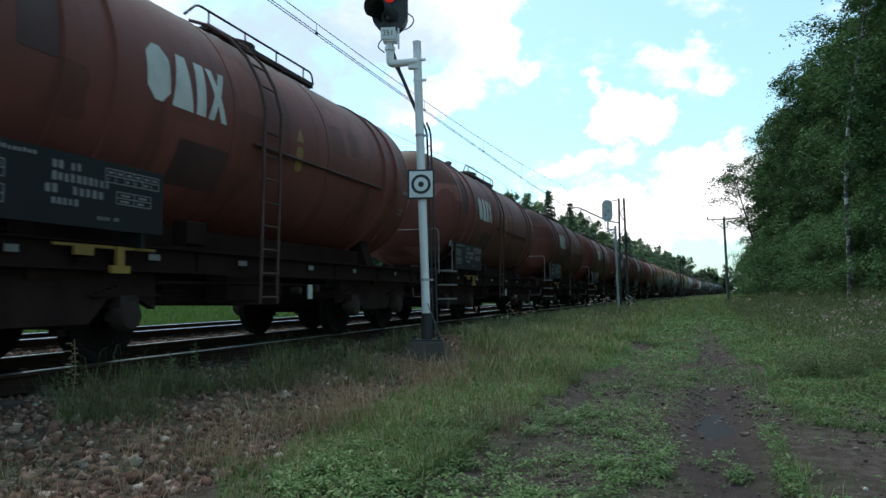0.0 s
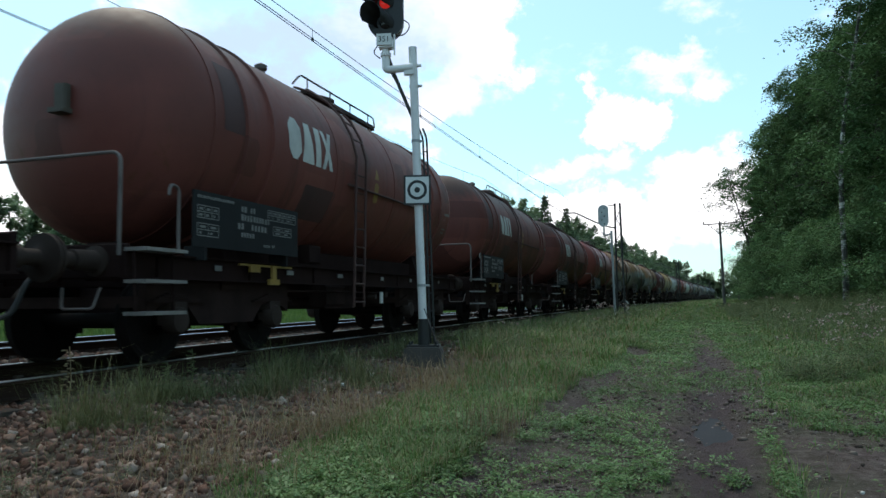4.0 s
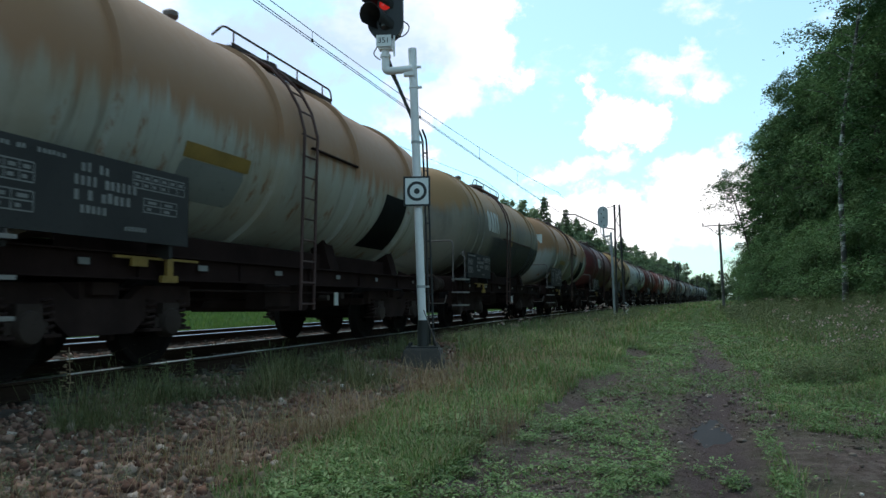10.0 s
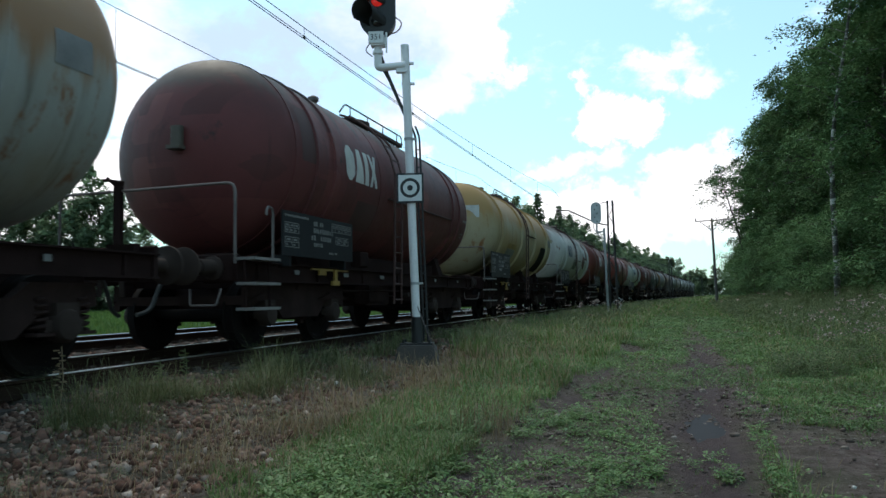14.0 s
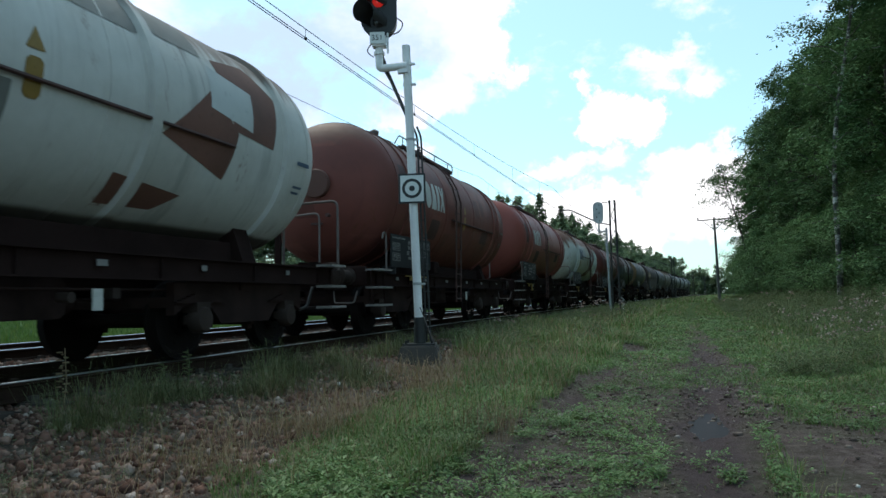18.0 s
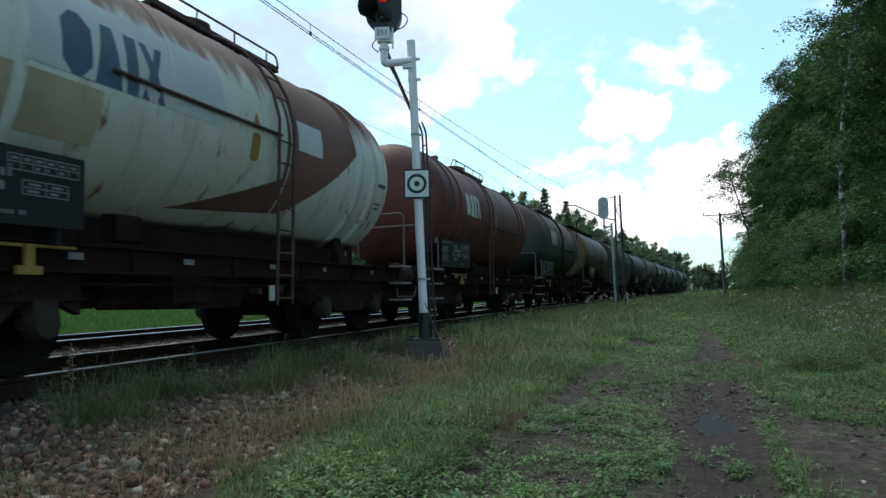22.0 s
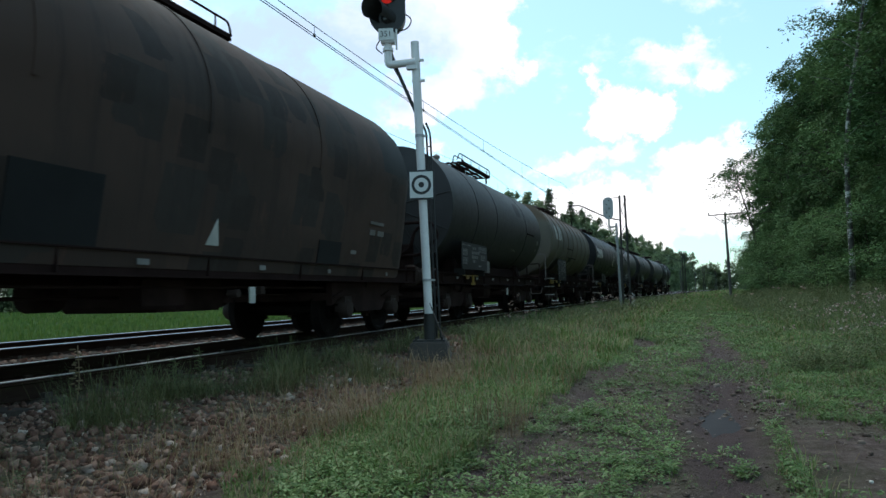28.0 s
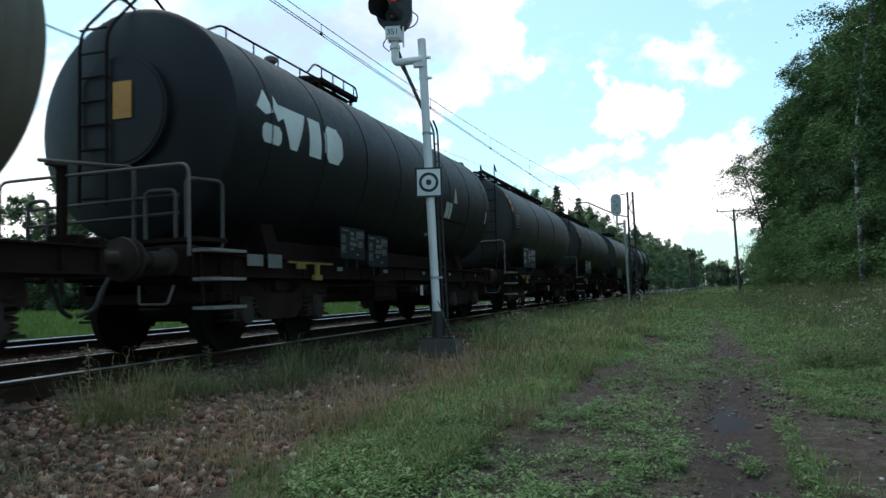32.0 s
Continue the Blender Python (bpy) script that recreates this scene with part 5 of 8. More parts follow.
def hooped_tank_wagon():
    """Tan and grey tank wagon with narrow hoops."""
    rng = random.Random(13)
    w, half = carriage("tank_wagon", 13.4, "cast", 1.8, (-4.1, 4.1))
    R, zc = 1.43, 2.76
    m = P_tan
    tank_shell(w, R, zc, -half + 1.10, half - 1.28, 0.20, "flat", m)
    for k in range(9):
        band(w, R, zc, -half + 1.45 + (2 * half - 3.35) * k / 8, 0.07, 0.026, m)
    lettering(w, R, zc, -half + 2.2, 0.0, 0.62, M_mark)
    saddles(w, R, zc, (-half + 2.6, half - 2.6), M_frame)
    data_panel(w, 1.38, -half + 2.7, -half + 4.55, 1.12, 1.98, M_black_plate, rng, P_panel_mark)
    bm = bmesh.new()
    lathe(bm, [(0.62, -half + 1.08), (0.62, -half + 1.14)], 32, "y", (0, 0, zc + 0.15))
    part("end_disc", bm, P_tan_end, w, "rust-stained round plate on the tank's end")
    bm = bmesh.new()
    for k in range(5):
        box(bm, 0.0, -half + 1.07, zc + 0.32 - 0.1 * k - (0.18 if k > 2 else 0), 0.5 - 0.04 * k, 0.008, 0.035)
    part("marking", bm, M_mark, w)
    side_bar(w, R, zc, -1.8, -0.5, -0.25, M_frame)
    side_bar(w, R, zc, -1.1, 1.0, -0.62, M_frame)
    shell_patch("repaint_patch", w, R, zc, [octagon(-0.75, -1.24, 0.75, 0.60, 0.02)], M_black_plate, "black painted square behind a white triangle")
    shell_patch("triangle_mark", w, R, zc, [[(-0.52, -1.16), (-0.24, -1.16), (-0.34, -0.74)]], M_mark, out=0.010)
    shell_patch("end_plate", w, R, zc, [octagon(half - 2.35, -0.2, 0.4, 0.10, 0.01), octagon(half - 2.4, -0.6, 0.26, 0.2, 0.01)], P_panel_mark)
    walkway(w, R, zc, -half + 5.4, -half + 6.9, M_frame, high=0.10, wide=0.5)
    bm = bmesh.new()
    tube(bm, bend([(0.6, -half + 6.9, zc + R + 0.2), (0.6, half - 2.0, zc + R + 0.2), (0.6, half - 1.7, zc + R - 0.2)], 0.1), 0.016, 6)
    for k in range(5):
        tube(bm, [(0.6, -half + 7.4 + k, zc + R - 0.2), (0.6, -half + 7.4 + k, zc + R + 0.2)], 0.012, 5)
    part("walkway_railing", bm, M_frame, w)
    bm = bmesh.new()
    y = -half + 0.8
    tube(bm, bend([(0.5, y, 1.2), (0.5, y, 2.75), (-0.3, y, 2.75), (-0.3, y, 1.2)], 0.1), 0.03)
    tube(bm, bend([(1.0, y, 1.2), (1.0, y, 1.75), (0.3, y, 1.72)], 0.1), 0.024)
    box(bm, 0.1, y, 1.28, 2.2, 0.5, 0.05)
    part("end_platform", bm, M_frame, w)
    bm = bmesh.new()
    for k in range(5):
        box(bm, 1.24, -half + 1.5 + 0.19 * k, 1.06, 0.03, 0.1, 0.14, Matrix.Rotation(radians(20), 3, "X"))
    part("warning_stripes", bm, M_yellow, w, "yellow and black warning stripes")
    end_steps(w, half, M_step, second=False)
    brake_gear(w, half, rng)
    outlet(w, R, zc, 0.0)
    return w


def black_tank_wagon():
    """Long black tank wagon with a railed platform at its end."""
    rng = random.Random(17)
    w, half = carriage("tank_wagon", 13.6, "cast", 1.8, (-4.15, 4.15))
    R, zc = 1.42, 2.75
    m = P_black
    tank_shell(w, R, zc, -half + 0.95, half - 1.1, 0.20, "flat", m)
    for k in range(8):
        band(w, R, zc, -half + 1.9 + (2 * half - 3.6) * k / 7, 0.035, 0.008, m)
    lettering(w, R, zc, -half + 2.2, -0.2, 0.53, M_mark_clean, "three", "white block shapes of the owner's mark")
    saddles(w, R, zc, (-half + 2.6, half - 2.6), M_frame)
    bm = bmesh.new()
    lathe(bm, [(0.66, -half + 0.89), (0.66, -half + 1.02), (0.62, -half + 0.88)], 36, "y", (0, 0, zc + 0.12))
    part("end_disc", bm, m, w)
    bm = bmesh.new()
    box(bm, 0.05, -half + 0.87, zc + 0.24, 0.26, 0.02, 0.44)
    part("hazard_plate", bm, M_orange, w, "faded orange hazard plate on the tank's end")
    bm = bmesh.new()
    for d in (-0.2, 0.2):
        tube(bm, bend([(d - 0.35, -half + 0.84, zc - 1.0), (d - 0.35, -half + 0.84, zc + 1.1), (d - 0.2, -half + 1.35, zc + R + 0.35), (d - 0.2, -half + 1.9, zc + R + 0.05)], 0.2), 0.02, 6)
    for k in range(8):
        tube(bm, [(-0.55, -half + 0.84, zc - 0.9 + 0.29 * k), (-0.15, -half + 0.84, zc - 0.9 + 0.29 * k)], 0.014, 6)
    part("ladder", bm, M_frame, w)
    # railed platform
    y = -half + 0.72
    bm = bmesh.new()
    box(bm, 0, y + 0.22, 1.30, 2.5, 0.5, 0.05)
    part("end_platform", bm, M_frame, w)
    for pts in ([(-1.2, y, 1.32), (-1.2, y, 1.85), (-0.9, y, 1.85), (-0.9, y, 1.32)], [(0.35, y, 1.32), (0.35, y, 2.15), (-1.05, y, 2.35)], [(0.55, y - 0.05, 1.32), (0.55, y - 0.05, 1.85), (0.95, y - 0.05, 1.85), (0.95, y - 0.05, 1.32)],
                [(1.05, y, 1.32), (1.05, y, 1.98), (1.22, y + 0.42, 1.98), (1.22, y + 0.42, 1.20), (1.05, y, 1.20)]):
        bm = bmesh.new()
        tube(bm, bend(pts, 0.09), 0.024)
        part("handrail", bm, M_rail_dark, w)
    bm = bmesh.new()
    for z in (1.55, 1.75):
        tube(bm, [(-1.2, y, z), (0.95, y, z + 0.05)], 0.018)
    part("handrail", bm, M_rail_dark, w)
    data_panel(w, 1.30, -half + 3.95, -half + 4.8, 1.20, 1.68, M_black_plate, rng, P_panel_mark)
    data_panel(w, 1.30, -half + 4.95, -half + 5.75, 1.10, 1.62, M_black_plate, rng, P_panel_mark)
    bm = bmesh.new()
    box(bm, 1.25, -half + 1.75, 1.10, 0.01, 0.34, 0.14)
    box(bm, 1.25, -half + 2.2, 1.10, 0.01, 0.32, 0.17)
    part("marking", bm, P_panel_mark, w)
    walkway(w, R, zc, -half + 4.9, -half + 6.3, M_frame, high=0.10, wide=0.5)
    bm = bmesh.new()
    tube(bm, bend([(0.55, -half + 1.8, zc + R - 0.1), (0.55, -half + 2.1, zc + R + 0.06), (0.55, -half + 4.9, zc + R + 0.06)], 0.1), 0.016, 6)
    for k in range(5):
        tube(bm, [(0.55, -half + 2.2 + 0.65 * k, zc + R - 0.2), (0.55, -half + 2.2 + 0.65 * k, zc + R + 0.06)], 0.012, 5)
    part("walkway_railing", bm, M_frame, w)
    shell_patch("marking", w, R, zc, [octagon(2.0, -0.52, 0.42, 0.34, 0.01), [(2.5, -0.15), (2.75, -0.15), (2.62, 0.2)], octagon(5.1, -0.4, 0.12, 0.3, 0.02), octagon(1.4, -1.0, 0.2, 0.07, 0.01)], M_mark)
    side_bar(w, R, zc, 1.2, 3.4, -0.55, M_frame)
    brake_gear(w, half, rng)
    outlet(w, R, zc, 0.2)
    end_steps(w, half, M_step, second=False)
    return w


P_red = [tank_paint("red-brown tank paint", (0.168, 0.052, 0.041), (0.118, 0.040, 0.032), RUST, 0.25, (0.105, 0.050, 0.040), 0.95, 0.5, 0.45, (0.190, 0.062, 0.047), 0.0),
         tank_paint("sooty red-brown tank paint", (0.160, 0.050, 0.039), (0.105, 0.037, 0.031), SOOT, 0.25, (0.082, 0.046, 0.039), 0.75, 0.55, 0.5, (0.175, 0.056, 0.044), 7.3),
         tank_paint("fresh brick-red tank paint", (0.232, 0.064, 0.050), (0.198, 0.056, 0.045), (0.16, 0.05, 0.038), 0.1, None, 0.6, 0.42, 0.2, None, 12.9),
         tank_paint("patched red-brown tank paint", (0.160, 0.050, 0.042), (0.115, 0.042, 0.036), SOOT, 0.2, (0.085, 0.047, 0.041), 1.0, 0.52, 0.4, (0.225, 0.092, 0.074), 21.0, 0.0, (-3.2, -3.5)),
         tank_paint("dark maroon tank paint", (0.125, 0.036, 0.035), (0.085, 0.031, 0.030), SOOT, 0.25, (0.058, 0.042, 0.039), 0.9, 0.5, 0.4, (0.145, 0.044, 0.040), 30.0),
         tank_paint("dull red-brown tank paint", (0.135, 0.042, 0.034), (0.085, 0.033, 0.028), RUST, 0.25, (0.105, 0.043, 0.035), 0.95, 0.5, 0.5, None, 36.0)]
P_pale = [tank_paint("rust-washed cream tank paint", (0.36, 0.345, 0.295), (0.31, 0.245, 0.17), (0.22, 0.105, 0.052), 0.5, (0.29, 0.155, 0.085), -0.10, 0.5, 0.6, None, 40.0),
          tank_paint("rust-washed grey tank paint", (0.33, 0.325, 0.295), (0.29, 0.225, 0.155), (0.23, 0.105, 0.05), 0.5, (0.29, 0.158, 0.084), -0.05, 0.5, 0.65, None, 47.0),
          tank_paint("ochre-stained cream tank paint", (0.38, 0.315, 0.20), (0.34, 0.225, 0.095), (0.25, 0.115, 0.045), 0.45, (0.35, 0.205, 0.080), 0.30, 0.5, 0.5, None, 52.0),
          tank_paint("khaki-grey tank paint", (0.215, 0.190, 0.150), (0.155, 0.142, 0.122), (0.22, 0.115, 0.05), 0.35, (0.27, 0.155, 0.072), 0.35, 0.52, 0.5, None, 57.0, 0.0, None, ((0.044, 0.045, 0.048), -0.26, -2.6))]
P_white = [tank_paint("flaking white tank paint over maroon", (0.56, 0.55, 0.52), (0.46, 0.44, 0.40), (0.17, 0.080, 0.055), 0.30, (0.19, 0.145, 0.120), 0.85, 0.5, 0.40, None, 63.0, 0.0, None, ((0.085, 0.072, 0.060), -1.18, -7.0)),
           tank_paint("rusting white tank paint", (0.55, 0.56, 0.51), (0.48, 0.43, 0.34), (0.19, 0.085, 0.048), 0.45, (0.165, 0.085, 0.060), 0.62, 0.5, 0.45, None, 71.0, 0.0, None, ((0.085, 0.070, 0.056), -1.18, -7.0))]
P_dark = [tank_paint("bitumen-stained black tank paint", (0.028, 0.028, 0.029), (0.050, 0.045, 0.040), (0.075, 0.052, 0.035), 0.15, None, 0.6, 0.45, 0.4, None, 80.0),
          tank_paint("faded black-grey tank paint", (0.042, 0.039, 0.040), (0.028, 0.026, 0.026), (0.07, 0.060, 0.054), 0.12, None, 0.6, 0.5, 0.35, None, 85.0),
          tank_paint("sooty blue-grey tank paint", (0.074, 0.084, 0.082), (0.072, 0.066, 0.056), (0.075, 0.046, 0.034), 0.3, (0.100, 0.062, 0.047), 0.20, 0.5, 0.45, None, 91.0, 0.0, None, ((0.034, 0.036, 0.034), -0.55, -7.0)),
          tank_paint("black tank paint with a tan end coat", (0.036, 0.036, 0.038), (0.065, 0.058, 0.048), (0.16, 0.11, 0.05), 0.3, None, 0.6, 0.48, 0.45, None, 97.0)]
P_brown = [tank_paint("oil-soaked brown tank paint", (0.070, 0.043, 0.034), (0.044, 0.030, 0.025), (0.085, 0.044, 0.034), 0.35, None, 0.6, 0.65, 0.5, (0.042, 0.033, 0.029), 104.0)]
P_tan = tank_paint("weathered tan-grey tank paint", (0.155, 0.130, 0.102), (0.115, 0.100, 0.082), (0.13, 0.074, 0.045), 0.25, (0.140, 0.096, 0.066), 0.70, 0.52, 0.5, None, 110.0)
P_black = tank_paint("dull black tank paint", (0.0120, 0.0125, 0.0145), (0.018, 0.0185, 0.0205), (0.034, 0.031, 0.029), 0.1, None, 0.6, 0.45, 0.25, None, 121.0)
P_tan_end = tank_paint("rust-stained tan plate", (0.20, 0.14, 0.085), (0.17, 0.10, 0.05), RUST, 0.3, None, 0.6, 0.5, 0.3, None, 116.0)
P_stain = tank_paint("lichen and old glue", (0.30, 0.27, 0.17), (0.22, 0.19, 0.13), (0.12, 0.10, 0.055), 0.6, (0.16, 0.12, 0.10), 0.55, 0.7, 0.5, None, 131.0)
M_mark_clean = plain("white marking paint", (0.72, 0.72, 0.70), 0.6, 0.0, 0.15, 6, 0.7)
M_rail_dark = plain("dark brown handrail", (0.070, 0.055, 0.049), 0.6, 0.0, 0.3, 10, 0.5)

# kind, the leading buffers' place along the line at the start, paint, lettering, label
TRAIN = [
    ("red", 2.40, P_red[0], None, "red-brown tank wagon with white blocks on its side"),
    ("red", 14.80, P_red[3], None, "patched red-brown tank wagon with repainted squares"),
    ("red", 27.50, P_red[1], None, "sooty red-brown tank wagon with dark crown"),
    ("red", 39.95, P_red[0], None, "red-brown tank wagon with white blocks on its side"),
    ("red", 52.42, P_red[1], None, "red-brown tank wagon with a grimy dark crown"),
    ("disc", 64.82, P_red[1], None, "dark red-brown tank wagon with sooty sides"),
    ("red", 77.27, P_red[2], None, "clean brick-red tank wagon with white blocks"),
    ("ribbed", 89.95, P_pale[0], None, "rust-washed cream tank wagon with broad hoops"),
    ("red", 102.95, P_pale[3], M_mark, "khaki-grey tank wagon with an ochre-stained end"),
    ("ribbed", 115.65, P_pale[1], None, "rust-washed grey tank wagon with broad hoops"),
    ("red", 128.80, P_red[4], None, "dark maroon tank wagon with white blocks"),
    ("ribbed", 141.30, P_pale[2], None, "ochre-stained cream tank wagon with broad hoops"),
    ("long_white", 154.40, P_white[0], M_navy, "flaking white tank wagon over maroon with dark blue blocks"),
    ("disc", 167.45, P_red[0], None, "dull red-brown tank wagon with a dirty crown"),
    ("disc", 179.90, P_red[2], None, "bright brick-red tank wagon with white blocks"),
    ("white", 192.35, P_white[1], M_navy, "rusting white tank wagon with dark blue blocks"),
    ("red", 204.92, P_red[5], None, "dark red-brown tank wagon with dull sides"),
    ("red", 217.28, P_dark[2], None, "sooty blue-grey tank wagon with white blocks"),
    ("roofed", 229.95, P_dark[3], None, "black tank wagon with a gangway along its crown"),
    ("skirted", 242.60, P_brown[0], None, "oil-soaked brown tank wagon with straight skirted sides"),
    ("cone", 257.55, P_dark[1], None, "faded black-grey tank wagon with ribbed coned ends"),
    ("hooped", 270.30, P_tan, None, "weathered tan-grey tank wagon with narrow hoops"),
    ("black", 283.75, P_black, None, "dull black tank wagon with a railed end platform"),
    ("roofed", 297.60, P_dark[0], None, "bitumen-stained black tank wagon with a crown gangway"),
    ("roofed", 310.50, P_dark[1], None, "faded black-grey tank wagon with a crown gangway"),
    ("cone", 323.40, P_dark[0], None, "stained black tank wagon with ribbed coned ends"),
    ("red", 336.80, P_dark[1], None, "faded black-grey tank wagon at the end of the train"),
]
MAKERS = {"red": (red_tank_wagon, 12.45), "long_white": (lambda: red_tank_wagon(12.95, True), 12.95), "disc": (lambda: red_tank_wagon(disc=True), 12.45), "white": (lambda: red_tank_wagon(12.45, True, True), 12.45), "ribbed": (ribbed_tank_wagon, 12.9), "roofed": (roofed_tank_wagon, 12.6), "skirted": (skirted_tank_wagon, 14.9), "cone": (cone_tank_wagon, 12.75),
          "hooped": (hooped_tank_wagon, 13.4), "black": (black_tank_wagon, 13.6)}
SPEED = 8.678


def wagon_pose(start, length, t):
    y = start + length / 2 - SPEED * t
    return pose(AXIS + swing(y), y, RAIL_Z, 0, 0, -math.degrees(heading(y)))


models, wagons = {}, []
for kind, start, paint, letters, label in TRAIN:
    maker, length = MAKERS[kind]
    if kind in models:
        w = copy_thing(models[kind], wagon_pose(start, length, 0))
    else:
        w = models[kind] = maker()
    for c in w.children_recursive:
        base = c.name.split(".")[0]
        new_mat = paint if base in ("tank", "band", "end_rib", "end_cover") or base == "primer_patch" and kind in ("red", "disc") and paint not in P_red else letters if base == "lettering" else None
        if base in ("ladder", "side_rail", "walkway", "slat") and paint not in P_red + P_pale + P_white:
            new_mat = M_frame
        if base == "end_coat" and paint is not P_dark[3]:
            new_mat = paint
        if new_mat and c.material_slots:
            c.material_slots[0].link = "OBJECT"
            c.material_slots[0].material = new_mat
    tagged(w, label, "tank wagon", "wagons of the train")
    wagons.append((w, start, length))


def motions():
    """The train runs past at an even speed."""
    step = math.degrees(SPEED / 0.46) / 15     # degrees that a wheel rolls in a fifteenth of a second
    for w, start, length in wagons:
        walk(w, [(t, wagon_pose(start, length, t)) for t in range(0, 33, 2)])
        # the wheels are seen to roll while the wagon is close by
        first = max(0, int(15 * (start - 42) / SPEED))
        last = min(480, int(15 * (start + length + 2) / SPEED))
        if first >= 480:
            continue
        ticks = ([0] if first else []) + list(range(first, max(last, first) + 1)) + ([480] if last < 480 else [])
        for c in w.children_recursive:
            if c.name.startswith("wheelset"):
                at = Matrix.Translation(c.location)
                walk(c, [(k / 15, at @ pose(0, 0, 0, step * (min(max(k, first), last) - first) % 360, 0, 0)) for k in ticks])


# ---- signals, poles and wires ----
M_white_post = plain("chalky white mast paint", (0.80, 0.78, 0.77), 0.55, 0.0, 0.15, 5, 0.6)
M_black_iron = plain("black signal paint", (0.018, 0.018, 0.019), 0.5, 0.0, 0.3, 5, 0.6)
M_dark_steel = plain("dark weathered steel", (0.055, 0.052, 0.050), 0.65, 0.2, 0.3, 6, 0.5)
M_grey_steel = plain("galvanised grey steel", (0.42, 0.43, 0.43), 0.5, 0.3, 0.25, 6, 0.6)
M_concrete = plain("mossy concrete", (0.070, 0.060, 0.052), 0.9, 0.0, 0.35, 5, 0.5)
M_wood_pole = plain("grey-brown concrete pole", (0.13, 0.12, 0.11), 0.85, 0.0, 0.3, 4, 0.6)
M_sign_white = plain("white enamel sign", (0.72, 0.72, 0.70), 0.4, 0.0, 0.1, 5, 0.8)
M_wire = plain("copper wire gone dark", (0.06, 0.055, 0.05), 0.6, 0.3, 0.2, 5, 0.7)


def red_lens():
    m, nodes, links, bsdf = shader("lit red lens")
    bsdf.inputs["Base Color"].default_value = (0.30, 0.01, 0.01, 1)
    bsdf.inputs["Emission Color"].default_value = (1.0, 0.04, 0.03, 1)
    bsdf.inputs["Emission Strength"].default_value = 0.35
    bsdf.inputs["Roughness"].default_value = 0.2
    return m


M_red_lens = red_lens()
M_dark_lens = plain("unlit signal lens", (0.02, 0.02, 0.022), 0.15, 0.0, 0.1, 5, 0.9, 0.0)


def signal_head(parent, at, tall, wide, lenses, face):
    """A rounded back plate with hooded lenses. face: -1 towards the camera."""
    bm = bmesh.new()
    n = 20
    pts = []
    for i in range(n):
        a = math.pi * i / (n - 1)
        pts.append((wide * math.cos(a), tall - wide + wide * math.sin(a)))
    for i in range(n):
        a = math.pi + math.pi * i / (n - 1)
        pts.append((wide * math.cos(a), -tall + wide + wide * math.sin(a)))
    f = [bm.verts.new((x, -0.09, z)) for x, z in pts]
    b = [bm.verts.new((x * 0.93, 0.12, z * 0.97)) for x, z in pts]
    bm.faces.new(f)
    bm.faces.new(b[::-1])
    for i in range(len(pts)):
        bm.faces.new((f[i], b[i], b[(i + 1) % len(pts)], f[(i + 1) % len(pts)]))
    bmesh.ops.recalc_face_normals(bm, faces=bm.faces)
    head = part("signal_head", bm, M_black_iron if lenses else M_grey_steel, parent)
    head.location = at
    for z, lit in lenses:
        bm = bmesh.new()
        lathe(bm, [(0.002, -0.118), (0.07, -0.112), (0.10, -0.088)], 20, "y", (0, 0, z), cap=False)
        part("lens", bm, M_red_lens if lit else M_dark_lens, head, "dim red lit lens" if lit else "")
        bm = bmesh.new()
        # hood: the upper two thirds of a tube that droops forward to one side
        n = 18
        rows = []
        for k in range(5):
            row = []
            for i in range(n + 1):
                a = radians(-35 + 250 * i / n)
                r = 0.135 + 0.006 * k
                row.append(bm.verts.new((r * math.cos(a) - 0.048 * k, -0.09 - 0.10 * k * (0.75 + 0.25 * math.sin(a)), z + r * math.sin(a) + 0.012 * k)))
            rows.append(row)
        for p, q in zip(rows, rows[1:]):
            for i in range(n):
                bm.faces.new((p[i], p[i + 1], q[i + 1], q[i]))
        bmesh.ops.recalc_face_normals(bm, faces=bm.faces)
        bmesh.ops.solidify(bm, geom=bm.faces[:], thickness=0.006)
        part("hood", bm, M_black_iron, head)
    return head


def text_part(body, size, mat, parent, at, rot, label=""):
    cu = bpy.data.curves.new("lettering", "FONT")
    cu.body, cu.size, cu.align_x, cu.align_y, cu.extrude = body, size, "CENTER", "CENTER", 0.001
    tmp = bpy.data.objects.new("lettering", cu)
    scene.collection.objects.link(tmp)
    me = bpy.data.meshes.new_from_object(tmp.evaluated_get(bpy.context.evaluated_depsgraph_get()))
    bpy.data.objects.remove(tmp)
    me.materials.clear()
    me.materials.append(mat)
    ob = new("number", me)
    ob.parent = parent
    ob.matrix_basis = pose(*at, *rot)
    if label:
        ob["label"] = label
    return ob


